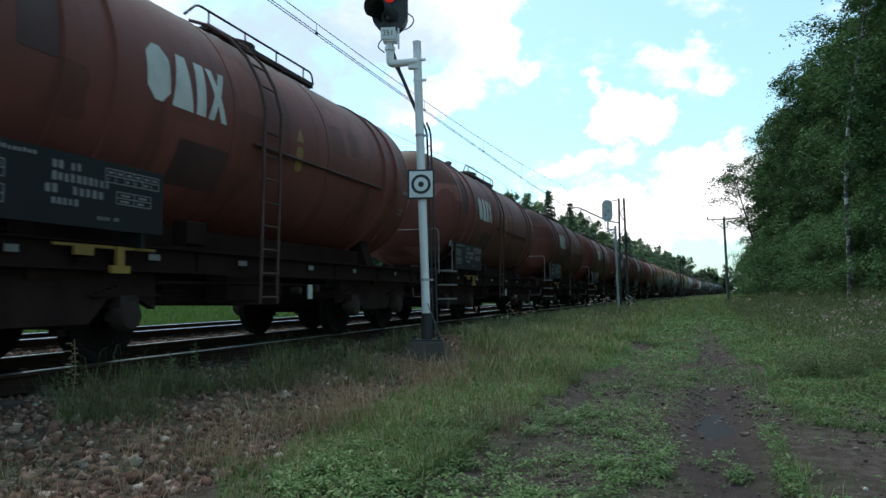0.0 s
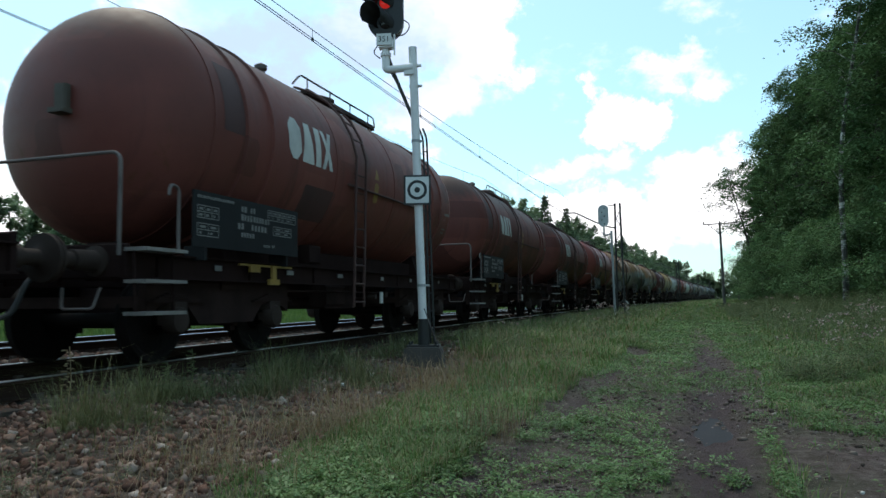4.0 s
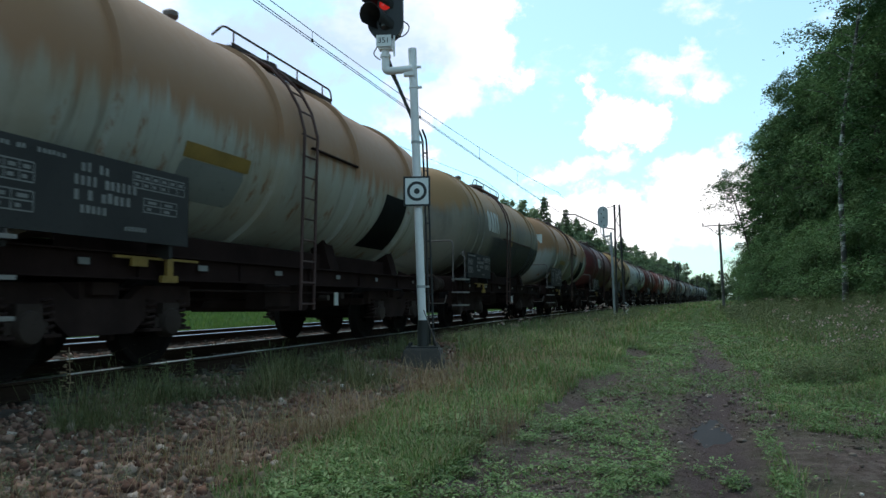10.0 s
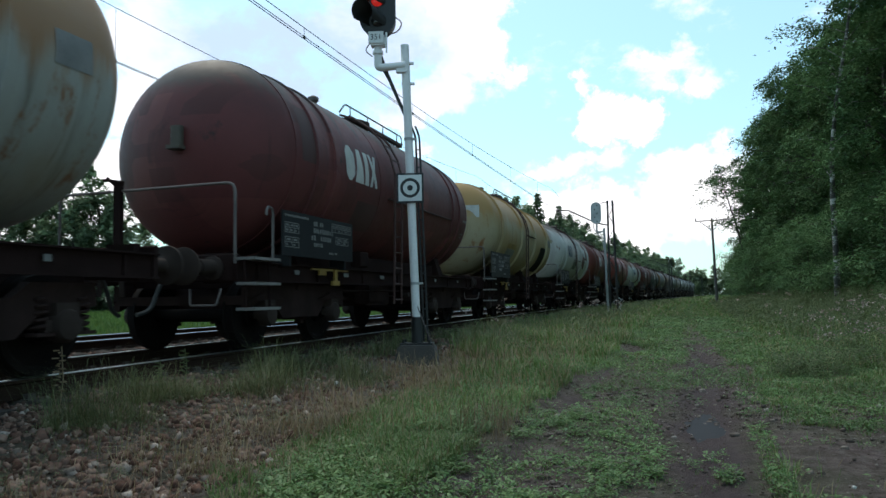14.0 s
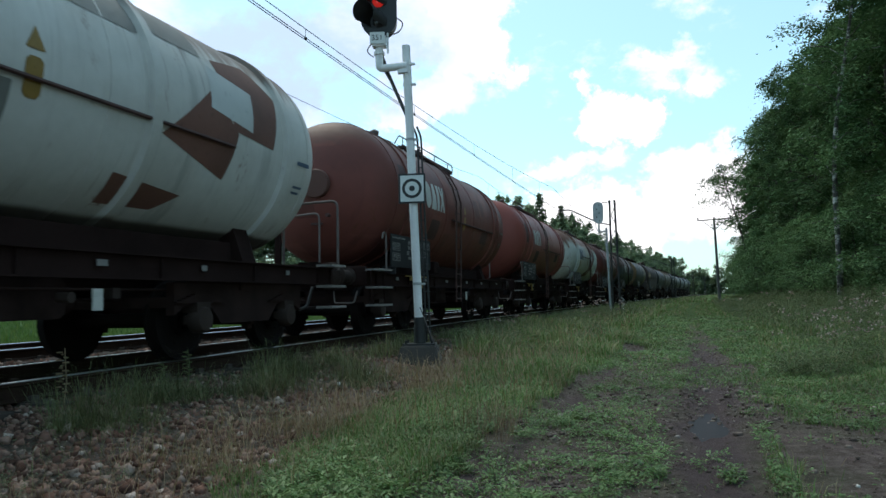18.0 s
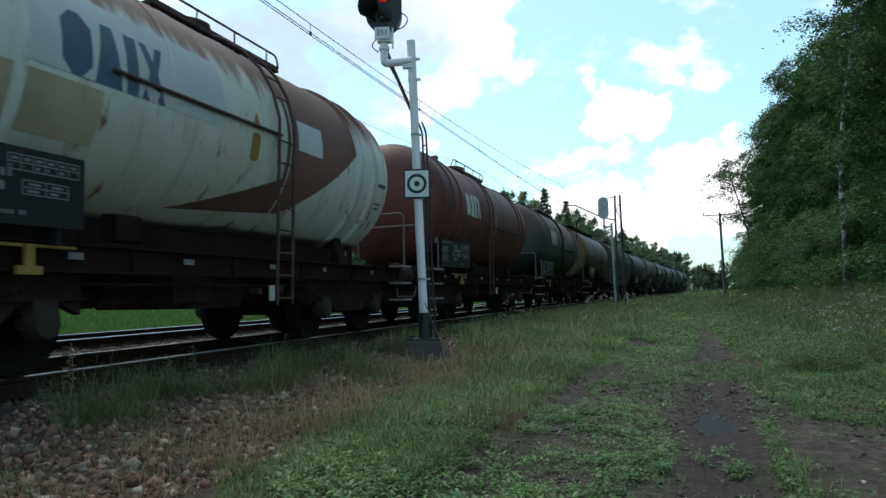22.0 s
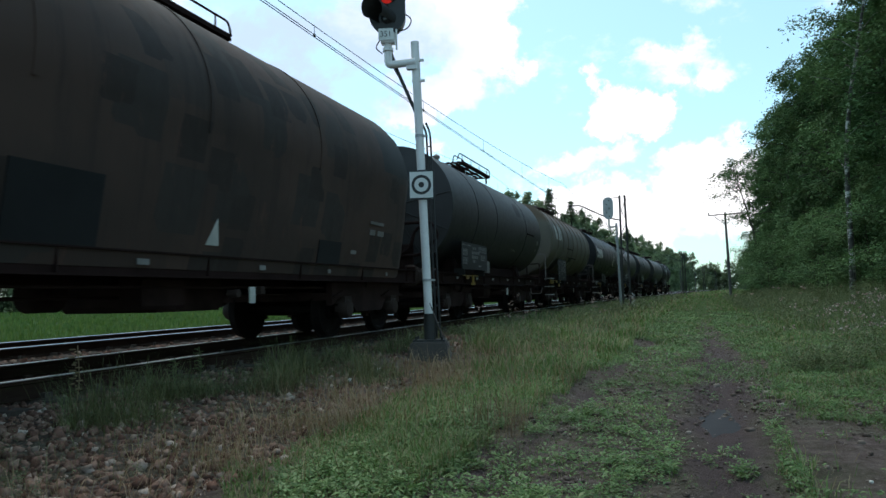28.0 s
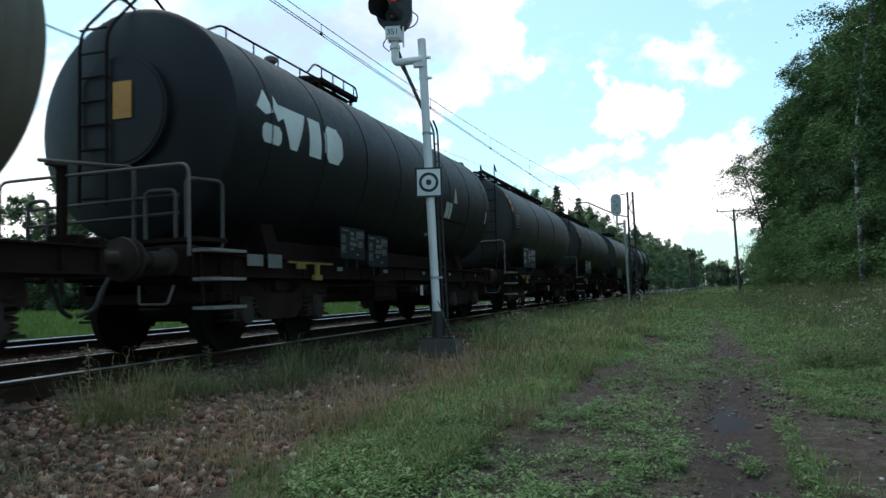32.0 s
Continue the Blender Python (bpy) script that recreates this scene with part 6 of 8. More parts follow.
def near_signal():
    x0, y0 = -3.62, 10.90
    z0 = 0.86
    s = tagged(new("railway_signal"), "white railway signal mast with a black two-lens head showing red", "railway signal")
    s.matrix_basis = pose(x0, y0, 0, 0, 0, 12)
    lean = -0.030
    X = lambda z: lean * (z - z0)
    bm = bmesh.new()
    g = 0.50
    for a, b, w0, w1 in ((g - 0.15, z0 - 0.03, 0.36, 0.27),):
        lo = [bm.verts.new((sx * w0, sy * w0, a)) for sx, sy in ((-1, -1), (1, -1), (1, 1), (-1, 1))]
        hi = [bm.verts.new((sx * w1, sy * w1, b)) for sx, sy in ((-1, -1), (1, -1), (1, 1), (-1, 1))]
        bm.faces.new(lo[::-1])
        bm.faces.new(hi)
        for i in range(4):
            bm.faces.new((lo[i], lo[(i + 1) % 4], hi[(i + 1) % 4], hi[i]))
    bmesh.ops.bevel(bm, geom=bm.edges[:], offset=0.02, segments=2, affect="EDGES")
    part("foundation", bm, M_concrete, s, "mossy concrete foundation block")
    bm = bmesh.new()
    box(bm, 0, 0, z0 - 0.015, 0.50, 0.34, 0.03)
    lathe(bm, [(0.092, z0), (0.088, z0 + 0.40)], 20, "z")
    for dx, dy in ((-0.2, -0.12), (0.2, -0.12), (0.2, 0.12), (-0.2, 0.12)):
        lathe(bm, [(0.02, z0), (0.02, z0 + 0.05)], 8, "z", (dx, dy, 0))
    part("base_sleeve", bm, M_black_iron, s)
    bm = bmesh.new()
    tube(bm, [(X(z0 + 0.39), 0, z0 + 0.39), (X(2.6), 0, 2.6), (X(5.58), 0, 5.58)], 0.066, 20)
    part("mast", bm, M_white_post, s)
    for z in (1.78, 4.06, 4.95, 5.28):
        bm = bmesh.new()
        lathe(bm, [(0.074, z - 0.02), (0.074, z + 0.02)], 20, "z", (X(z), 0, 0))
        box(bm, X(z) + 0.10, 0, z, 0.06, 0.05, 0.03)
        part("clamp", bm, M_white_post if z > 4.5 else M_grey_steel, s)
    # cranked arm and head
    bm = bmesh.new()
    tube(bm, bend([(X(5.2), -0.06, 5.24), (X(5.2) - 0.43, -0.08, 5.20), (X(5.2) - 0.43, -0.08, 5.62)], 0.07, 6), 0.062, 14)
    lathe(bm, [(0.085, 5.42), (0.085, 5.47)], 16, "z", (X(5.2) - 0.43, -0.08, 0))
    box(bm, X(5.2) - 0.06, -0.05, 5.2, 0.16, 0.10, 0.16)
    part("arm", bm, M_white_post, s)
    bm = bmesh.new()
    tube(bm, [(X(5.2) - 0.44, 0.0, 5.55), (X(5.1) - 0.30, 0.02, 5.12), (X(4.45) - 0.03, 0.02, 4.42)], 0.028, 8)
    part("brace", bm, M_dark_steel, s)
    hx = X(5.9) - 0.42
    signal_head(s, (hx + 0.02, -0.06, 6.27), 0.58, 0.285, ((0.0, True), (-0.33, False)), -1)
    bm = bmesh.new()
    box(bm, 0, 0, 0, 0.235, 0.012, 0.185)
    pl = part("number_plate", bm, M_sign_white, s, "small white plate with black figures")
    pl.location = (hx - 0.0, -0.20, 5.66)
    text_part("351", 0.125, M_black_iron, pl, (0, -0.0075, -0.0), (90, 0, 0))
    bm = bmesh.new()
    box(bm, hx + 0.02, -0.1, 5.62, 0.22, 0.16, 0.16)
    tube(bm, [(hx + 0.16, -0.15, 5.75), (hx + 0.16, -0.15, 5.42)], 0.016, 6)
    part("bracket", bm, M_white_post, s)
    for pts in ([(hx + 0.25, -0.05, 6.05), (hx + 0.42, -0.1, 5.92), (hx + 0.34, -0.12, 5.75), (hx + 0.14, -0.12, 5.72)], [(hx - 0.1, -0.1, 5.62), (hx - 0.2, -0.1, 5.48), (hx - 0.08, -0.05, 5.40)],
                [(hx - 0.02, 0.08, 5.6), (hx + 0.02, 0.06, 5.3), (hx + 0.28, 0.03, 4.8), (hx + 0.42, 0.04, 4.42), (hx + 0.46, 0.06, 3.9)]):
        bm = bmesh.new()
        tube(bm, bend(pts, 0.1), 0.010, 6)
        part("cable", bm, M_black_iron, s)
    # folded ladder beside the mast
    bm = bmesh.new()
    for d in (0.105, 0.165):
        tube(bm, bend([(X(4.25) + d - 0.06, 0.06, 4.28), (X(4.1) + d, 0.06, 4.12), (X(z0 + 0.1) + d, 0.06, z0 + 0.02)], 0.1), 0.017, 6)
    for k in range(11):
        z = 1.1 + k * 0.28
        tube(bm, [(X(z) + 0.105, 0.06, z), (X(z) + 0.165, 0.06, z)], 0.011, 5)
    part("conduit_ladder", bm, M_black_iron, s)
    # target sign
    bm = bmesh.new()
    box(bm, 0, 0, 0, 0.425, 0.012, 0.47, chamfer=0.005)
    sign = part("sign", bm, M_black_iron, s, "square sign with black rings and a dot")
    sign.location = (X(3.27), -0.085, 3.27)
    bm = bmesh.new()
    box(bm, 0, -0.009, 0, 0.365, 0.004, 0.41)
    part("sign_face", bm, M_sign_white, sign)
    bm = bmesh.new()
    lathe(bm, [(0.155, -0.012), (0.155, -0.0145), (0.110, -0.0145), (0.110, -0.012)], 40, "y", cap=False)
    part("ring", bm, M_black_iron, sign)
    bm = bmesh.new()
    lathe(bm, [(0.045, -0.011), (0.045, -0.0145)], 24, "y")
    part("dot", bm, M_black_iron, sign)
    bm = bmesh.new()
    tube(bm, [(0.02, -0.09, 1.42), (0.20, -0.14, 0.95), (0.42, -0.2, 0.55)], 0.008, 6)
    part("earth_cable", bm, M_rail_hand, s)
    return s


near_signal()


def far_signal():
    y = 38.0
    s = tagged(new("railway_signal"), "grey railway signal seen from behind on a pale post", "railway signal")
    s.matrix_basis = pose(-2.46, y, 0, 0, 0, 4)
    bm = bmesh.new()
    tube(bm, [(0, 0, 0.5), (-0.09, 0, 4.95)], 0.06, 14)
    part("mast", bm, M_grey_steel, s)
    bm = bmesh.new()
    tube(bm, bend([(-0.09, 0, 4.8), (-0.45, 0, 4.72), (-0.45, 0, 5.2)], 0.06), 0.05, 10)
    part("arm", bm, M_grey_steel, s)
    h = signal_head(s, (-0.47, 0, 5.72), 0.56, 0.26, (), 1)
    bm = bmesh.new()
    for k in range(5):
        box(bm, 0.05 - 0.12 * (k % 2), -0.098, -0.42 + 0.2 * k, 0.05, 0.012, 0.07)
    part("vent", bm, M_dark_steel, h)
    bm = bmesh.new()
    tube(bm, bend([(-0.60, 0, 5.2), (-0.60, 0, 4.9), (-0.2, 0.03, 4.4), (-0.05, 0.03, 3.4)], 0.2), 0.02, 6)
    part("cable", bm, M_grey_steel, s)


far_signal()


def lattice_mast(x, y, label, side=1):
    """A lattice mast of the overhead line with its hinged bracket over the track."""
    s = tagged(new("catenary_mast"), label, "catenary mast")
    s.matrix_basis = pose(x, y, 0, 0, 0, -math.degrees(heading(y)))
    bm = bmesh.new()
    w0, w1, top = 0.20, 0.13, 6.62
    lean = -0.012
    for sx in (-1, 1):
        tube(bm, [(sx * w0, 0, 0.55), (sx * w1 + lean * 6, 0, top)], 0.058, 6)
    part("leg", bm, M_dark_steel, s)
    n = 9
    for k in range(n):
        bm = bmesh.new()
        z0, z1 = 1.0 + 5.4 * k / n, 1.0 + 5.4 * (k + 1) / n
        a = 1 if k % 2 else -1
        tube(bm, [(a * (w0 + (w1 - w0) * k / n), 0, z0), (-a * (w0 + (w1 - w0) * (k + 1) / n), 0, z1)], 0.022, 5)
        part("lacing_bar", bm, M_dark_steel, s)
    bm = bmesh.new()
    box(bm, 0, 0, 0.6, 0.7, 0.6, 0.4, chamfer=0.03)
    part("foundation", bm, M_concrete, s)
    bm = bmesh.new()
    tube(bm, bend([(-0.15, 0, 5.28), (-0.85, 0, 5.45), (-2.35 * side, 0, 6.22), (-2.9 * side, 0, 6.20)], 0.1), 0.035, 8)
    tube(bm, [(-0.15, 0, 6.55), (-0.6, 0, 6.50)], 0.022, 6)
    part("bracket", bm, M_dark_steel, s)
    return s


ole = lattice_mast(-2.28, 40.2, "dark lattice mast of the overhead line with a bracket")
bm = bmesh.new()
zig = [(0.25 + 0.16 * (k % 2), -0.25, 0.62 + 0.13 * k) for k in range(7)]
tube(bm, zig, 0.03, 6)
part("bond_cable", bm, M_grey_steel, ole, "pale zigzag bond cable at the foot")
for y in (104.0, 166.0, 232.0):
    lattice_mast(AXIS + swing(y) + 3.2, y, "distant dark lattice mast of the overhead line")


def concrete_mast(u, y, tall, label):
    s = tagged(new("catenary_mast"), label, "catenary mast")
    x = u + swing(y)
    s.matrix_basis = pose(x, y, ground_z(x, y) - 0.2)
    bm = bmesh.new()
    lathe(bm, [(0.17, 0), (0.11, tall)], 12, "z")
    part("post", bm, M_wood_pole, s)
    bm = bmesh.new()
    tube(bm, [(0.1, 0, tall - 0.9), (2.6, 0, tall - 0.4)], 0.04, 6)
    part("bracket", bm, M_dark_steel, s)


for y in (86.0, 128.0, 178.0, 240.0, 300.0):
    concrete_mast(AXIS_2 - 3.2, y, 7.6, "distant grey post of the overhead line beside the far track")


def power_pole(x, y, tall, arm, label):
    s = tagged(new("power_pole"), label, "power pole")
    s.matrix_basis = pose(x, y, ground_z(x, y) - 0.1, 0, -1.4, 0)
    bm = bmesh.new()
    lathe(bm, [(0.15, 0), (0.10, tall)], 14, "z")
    part("post", bm, M_wood_pole, s)
    if arm:
        bm = bmesh.new()
        box(bm, 0, -0.1, tall - 0.10, arm * 2, 0.09, 0.09)
        part("crossarm", bm, M_wood_pole, s)
        for sx in (-1, 1):
            bm = bmesh.new()
            tube(bm, [(sx * arm * 0.72, -0.1, tall - 0.14), (sx * 0.1, -0.1, tall - 1.0)], 0.03, 6)
            part("brace", bm, M_wood_pole, s)
        for px in (-arm * 0.95, 0.0, arm * 0.95):
            bm = bmesh.new()
            lathe(bm, [(0.03, tall - 0.06), (0.07, tall + 0.02), (0.05, tall + 0.10), (0.07, tall + 0.14), (0.02, tall + 0.2)], 10, "z", (px, -0.1, 0))
            part("insulator", bm, M_dark_steel, s)


power_pole(5.35, 75.0, 8.25, 1.55, "grey-brown power pole with a braced crossarm")
power_pole(14.2, 160.0, 8.4, 1.5, "distant grey-brown power pole with a crossarm")
power_pole(27.0, 250.0, 8.4, 1.5, "far grey-brown power pole with a crossarm")


def wire(name, f, ys, r, label):
    bm = bmesh.new()
    tube(bm, [f(y) for y in ys], r, 5)
    return tagged(link_mesh(name, bm, M_wire), label, "overhead wire")


LINE_Y = list(np.arange(-60, 60, 2.5)) + list(np.arange(60, 330, 8.0))


def sag(y, low, rise, span=62.0, at=9.2):
    p = ((y - at + span / 2) % span) / span - 0.5
    return low + rise * 4 * p * p


for axis in (AXIS, AXIS_2):
    for d in (-0.03, 0.03):
        wire("contact_wire", lambda y: (axis + d + swing(y), y, 6.36), LINE_Y, 0.008, "thin dark contact wire over the track")
    wire("catenary_wire", lambda y: (axis + swing(y), y, sag(y, 6.54 if axis == AXIS else 7.45, 0.9)), LINE_Y, 0.008, "thin dark catenary wire over the track")
    for y in np.arange(-18, 60, 6.0):
        bm = bmesh.new()
        tube(bm, [(axis + swing(y), y, 6.36), (axis + swing(y), y, sag(y, 6.54 if axis == AXIS else 7.45, 0.9))], 0.005, 5)
        box(bm, axis + swing(y), y, 6.37, 0.03, 0.05, 0.06)
        tagged(link_mesh("dropper", bm, M_wire), "thin dropper holding up the contact wire", "wire dropper", "droppers of the overhead line")
wire("power_line", lambda y: (3.90 + (y - 75) * 0.104, y, 9.75 - 0.9 * (1 - ((y - 75) / 42.5 - 1) ** 2) if y > 75 else 9.75), list(np.arange(75, 161, 5.0)), 0.012, "thin power line between the poles")


# ---- trees ----
def leaf_material(name, dark, light, back=0.25):
    m, nodes, links, bsdf = shader(name)
    geo = nodes.new("ShaderNodeNewGeometry")
    info = nodes.new("ShaderNodeObjectInfo")
    c = mixed(nodes, links, geo.outputs["Random Per Island"], dark, light)
    c = mixed(nodes, links, ramp(nodes, links, noisy(nodes, links, geo.outputs["Position"], 0.45, 5, 0.6), 0.38, 0.66), c, tuple(v * 0.62 for v in dark))
    tone = nodes.new("ShaderNodeHueSaturation")
    v = nodes.new("ShaderNodeMapRange")
    v.inputs["To Min"].default_value, v.inputs["To Max"].default_value = 0.75, 1.25
    links.new(info.outputs["Random"], v.inputs["Value"])
    links.new(v.outputs[0], tone.inputs["Value"])
    links.new(c, tone.inputs["Color"])
    links.new(tone.outputs[0], bsdf.inputs["Base Color"])
    bsdf.inputs["Roughness"].default_value = 0.7
    bsdf.inputs["Specular IOR Level"].default_value = 0.12
    tr = nodes.new("ShaderNodeBsdfTranslucent")
    links.new(tone.outputs[0], tr.inputs["Color"])
    mx = nodes.new("ShaderNodeMixShader")
    mx.inputs[0].default_value = back
    out = nodes["Material Output"]
    links.new(bsdf.outputs[0], mx.inputs[1])
    links.new(tr.outputs[0], mx.inputs[2])
    links.new(mx.outputs[0], out.inputs["Surface"])
    return m


M_leaf = leaf_material("birch and alder leaves", (0.070, 0.145, 0.058), (0.150, 0.250, 0.105))
# distance haze put into the colour: far leaves and needles mixed paler
M_leaf_hazed = leaf_material("far broadleaf crown", (0.165, 0.235, 0.135), (0.27, 0.35, 0.20), 0.6)
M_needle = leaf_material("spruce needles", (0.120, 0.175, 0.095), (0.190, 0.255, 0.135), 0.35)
M_bark = plain("dark bark", (0.060, 0.050, 0.042), 0.9, 0.0, 0.35, 4, 0.5, 0.5)


def birch_bark():
    m, nodes, links, bsdf = shader("white birch bark")
    co = nodes.new("ShaderNodeTexCoord").outputs["Object"]
    a = noisy(nodes, links, co, 1.6, 5, 0.6, (1, 1, 2.2))
    b = noisy(nodes, links, co, 6.0, 4, 0.6, (1, 1, 6))
    c = mixed(nodes, links, ramp(nodes, links, a, 0.40, 0.52), (0.46, 0.44, 0.41), (0.050, 0.045, 0.040))
    c = mixed(nodes, links, ramp(nodes, links, b, 0.60, 0.68), c, (0.05, 0.045, 0.04))
    links.new(c, bsdf.inputs["Base Color"])
    bsdf.inputs["Roughness"].default_value = 0.8
    return m


M_birch = birch_bark()


def leaves(centres, rng, per, size, spread_r, droop=0.0):
    """Small folded leaf sprays about the given centres."""
    k = len(centres) * per
    c = np.repeat(np.asarray(centres), per, axis=0)
    p = c + rng.normal(0, 1, (k, 3)) * np.asarray(spread_r)
    p[:, 2] -= droop * rng.random(k) ** 2
    n = rng.normal(0, 1, (k, 3))
    n[:, 2] = np.abs(n[:, 2]) + 1.0
    n /= np.linalg.norm(n, axis=1)[:, None]
    t = np.cross(n, rng.normal(0, 1, (k, 3)))
    t /= np.linalg.norm(t, axis=1)[:, None]
    b = np.cross(n, t)
    s = size * (0.6 + 0.8 * rng.random((k, 1)))
    v = np.stack([p - t * s, p - b * s * 0.55 + n * s * 0.18, p + t * s, p + b * s * 0.55 + n * s * 0.18], axis=1)
    idx = np.arange(k * 4).reshape(k, 4)
    return v.reshape(-1, 3), idx


def sprays(centres, ways, rng, per, size, layer):
    """Leaves along flat fans: long in the twig's direction, thin from top to bottom, with bare gaps between one fan and the next."""
    k = len(centres) * per
    c, w = np.repeat(centres, per, axis=0), np.repeat(ways, per, axis=0)
    big = np.repeat(rng.uniform(0.7, 1.35, len(centres)), per)[:, None]
    side = np.stack([-w[:, 1], w[:, 0], np.zeros(k)], 1)
    along, across = rng.normal(0, 0.36, (k, 1)), rng.normal(0, 0.30, (k, 1))
    p = c + big * (w * along + side * across)
    p[:, 2] += rng.normal(0, layer * 0.75, k) - 0.85 * (along[:, 0] ** 2 + across[:, 0] ** 2) * big[:, 0]
    n = rng.normal(0, 0.55, (k, 3))
    n[:, 2] = np.abs(n[:, 2]) + 0.9
    n += w * 0.35
    n /= np.linalg.norm(n, axis=1)[:, None]
    t = np.cross(n, rng.normal(0, 1, (k, 3)))
    t /= np.linalg.norm(t, axis=1)[:, None]
    b = np.cross(n, t)
    s = size * (0.6 + 0.8 * rng.random((k, 1)))
    v = np.stack([p - t * s, p - b * s * 0.55 + n * s * 0.18, p + t * s, p + b * s * 0.55 + n * s * 0.18], axis=1)
    return v.reshape(-1, 3), np.arange(k * 4).reshape(k, 4)


def tree_model(name, seed, tall, radius, low, trunk_r, bark, leaf, clumps, per, size, label, lean=0.0, layer=0.24):
    rng, rnd = np.random.default_rng(seed), random.Random(seed)
    t = tagged(new(name), label, "tree")
    bm = bmesh.new()
    spine = [Vector((lean * z * z / tall + 0.15 * math.sin(z * 0.5 + seed), 0.12 * math.sin(z * 0.37 + seed * 2), z)) for z in np.linspace(-0.3, tall * 0.94, 9)]
    rings = []
    for i, p in enumerate(spine):
        r = trunk_r * (1 - i / 8.6) + 0.02
        rings.append([bm.verts.new(p + Vector((r * math.cos(a), r * math.sin(a), 0))) for a in (2 * math.pi * k / 9 for k in range(9))])
    for a, b in zip(rings, rings[1:]):
        for i in range(9):
            bm.faces.new((a[i], a[(i + 1) % 9], b[(i + 1) % 9], b[i]))
    centres, ways = [], []
    limbs = int(clumps / 4)
    for i in range(limbs):
        f = low + (0.98 - low) * (i + rnd.random()) / limbs
        z = tall * f
        base = Vector((lean * z * z / tall + 0.15 * math.sin(z * 0.5 + seed), 0.12 * math.sin(z * 0.37 + seed * 2), z))
        a = i * 2.4 + rnd.uniform(-0.5, 0.5)
        # widest a third of the way up the crown, each limb a shelf of leaves of its own length
        g = (f - low) / (1 - low)
        reach = radius * (0.30 + 0.70 * math.sin(math.pi * min(1, 0.22 + 0.76 * g))) * rnd.choice((0.55, 0.75, 0.9, 1.0, 1.12)) * rnd.uniform(0.9, 1.1)
        rise = rnd.uniform(0.0, 0.85) * reach
        tip = base + Vector((math.cos(a) * reach, math.sin(a) * reach, rise))
        mid = base.lerp(tip, 0.5) + Vector((0, 0, 0.16 * reach))
        tube(bm, [base, mid, tip], max(0.02, trunk_r * 0.22 * (1.1 - f)), 5)
        for s in (0.42, 0.68, 0.92, 1.08):
            q = base * (1 - s) ** 2 + mid * 2 * s * (1 - s) + tip * s * s if s < 1 else tip + Vector((math.cos(a), math.sin(a), -0.3)) * 0.3
            q = q + Vector((rnd.uniform(-0.25, 0.25), rnd.uniform(-0.25, 0.25), rnd.uniform(-0.35, 0.25)))
            centres.append(tuple(q))
            turn = a + rnd.uniform(-0.9, 0.9)
            ways.append((math.cos(turn), math.sin(turn), rnd.uniform(-0.75, 0.30)))
    link_mesh("trunk", bm, bark, t)
    # each spray is a flat drooping fan of leaves about its twig
    v, f = sprays(np.array(centres), np.array(ways), rng, per, size, layer)
    ob = new("crown", mesh_np("crown", v, f, leaf))
    ob.parent = t
    return t


def spruce_model(seed, tall, label):
    rng = np.random.default_rng(seed)
    t = tagged(new("spruce"), label, "tree")
    bm = bmesh.new()
    lathe(bm, [(0.22, -0.3), (0.03, tall)], 8, "z")
    link_mesh("trunk", bm, M_bark, t)
    centres = []
    for z in np.arange(tall * 0.12, tall, 0.55):
        reach = 0.2 + (tall - z) * 0.21
        for k in range(7):
            a = rng.random() * 6.28
            for s in (0.35, 0.7, 1.0):
                centres.append((math.cos(a) * reach * s, math.sin(a) * reach * s, z - 0.25 * reach * s))
    v, f = leaves(centres, rng, 7, 0.20, (0.16, 0.16, 0.10), 0.2)
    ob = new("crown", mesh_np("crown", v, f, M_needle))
    ob.parent = t
    return t


def place(models_, spots, group):
    """The first tree of each kind stands at the first spot that wants it; the rest are copies."""
    used = set()
    for k, x, y, scale, turn in spots:
        m = pose(x, y, ground_z(x, min(y, 600)) - 0.05, 0, 0, turn)
        t = models_[k]
        if k in used:
            t = copy_thing(t, m)
        else:
            t.matrix_basis = m
            used.add(k)
        t.scale = (scale, scale, scale)
        t["group"] = group


rnd = random.Random(41)
near_kinds = [tree_model("birch_tree", 1, 20.5, 2.0, 0.26, 0.12, M_birch, M_leaf, 140, 120, 0.075, "tall birch with white bark and drooping green crown", 0.12),
              tree_model("alder_tree", 2, 19.0, 3.2, 0.05, 0.22, M_bark, M_leaf, 210, 170, 0.092, "tall dense alder with dark green leaves"),
              tree_model("oak_tree", 3, 17.5, 3.5, 0.07, 0.26, M_bark, M_leaf, 210, 170, 0.096, "broad leafy tree at the wood's edge"),
              tree_model("hazel_bush", 4, 6.5, 2.4, 0.02, 0.07, M_bark, M_leaf, 90, 110, 0.075, "low leafy bush under the wood's edge"),
              tree_model("ash_tree", 5, 20.0, 5.0, 0.06, 0.26, M_bark, M_leaf, 120, 50, 0.17, "tall leafy tree deeper in the wood"),
              tree_model("rowan_tree", 6, 12.6, 2.5, 0.55, 0.12, M_bark, M_leaf, 63, 70, 0.10, "small tree leaning out from the wood over the lane", -0.16)]
spots = [(0, 7.55, 36.5, 1.0, 0), (1, 11.7, 31.5, 1.0, 40), (2, 12.4, 26.0, 1.05, 200), (3, 10.4, 29.5, 0.9, 0), (4, 15.5, 27.0, 1.0, 0), (5, 7.6, 71.0, 1.0, 0)]
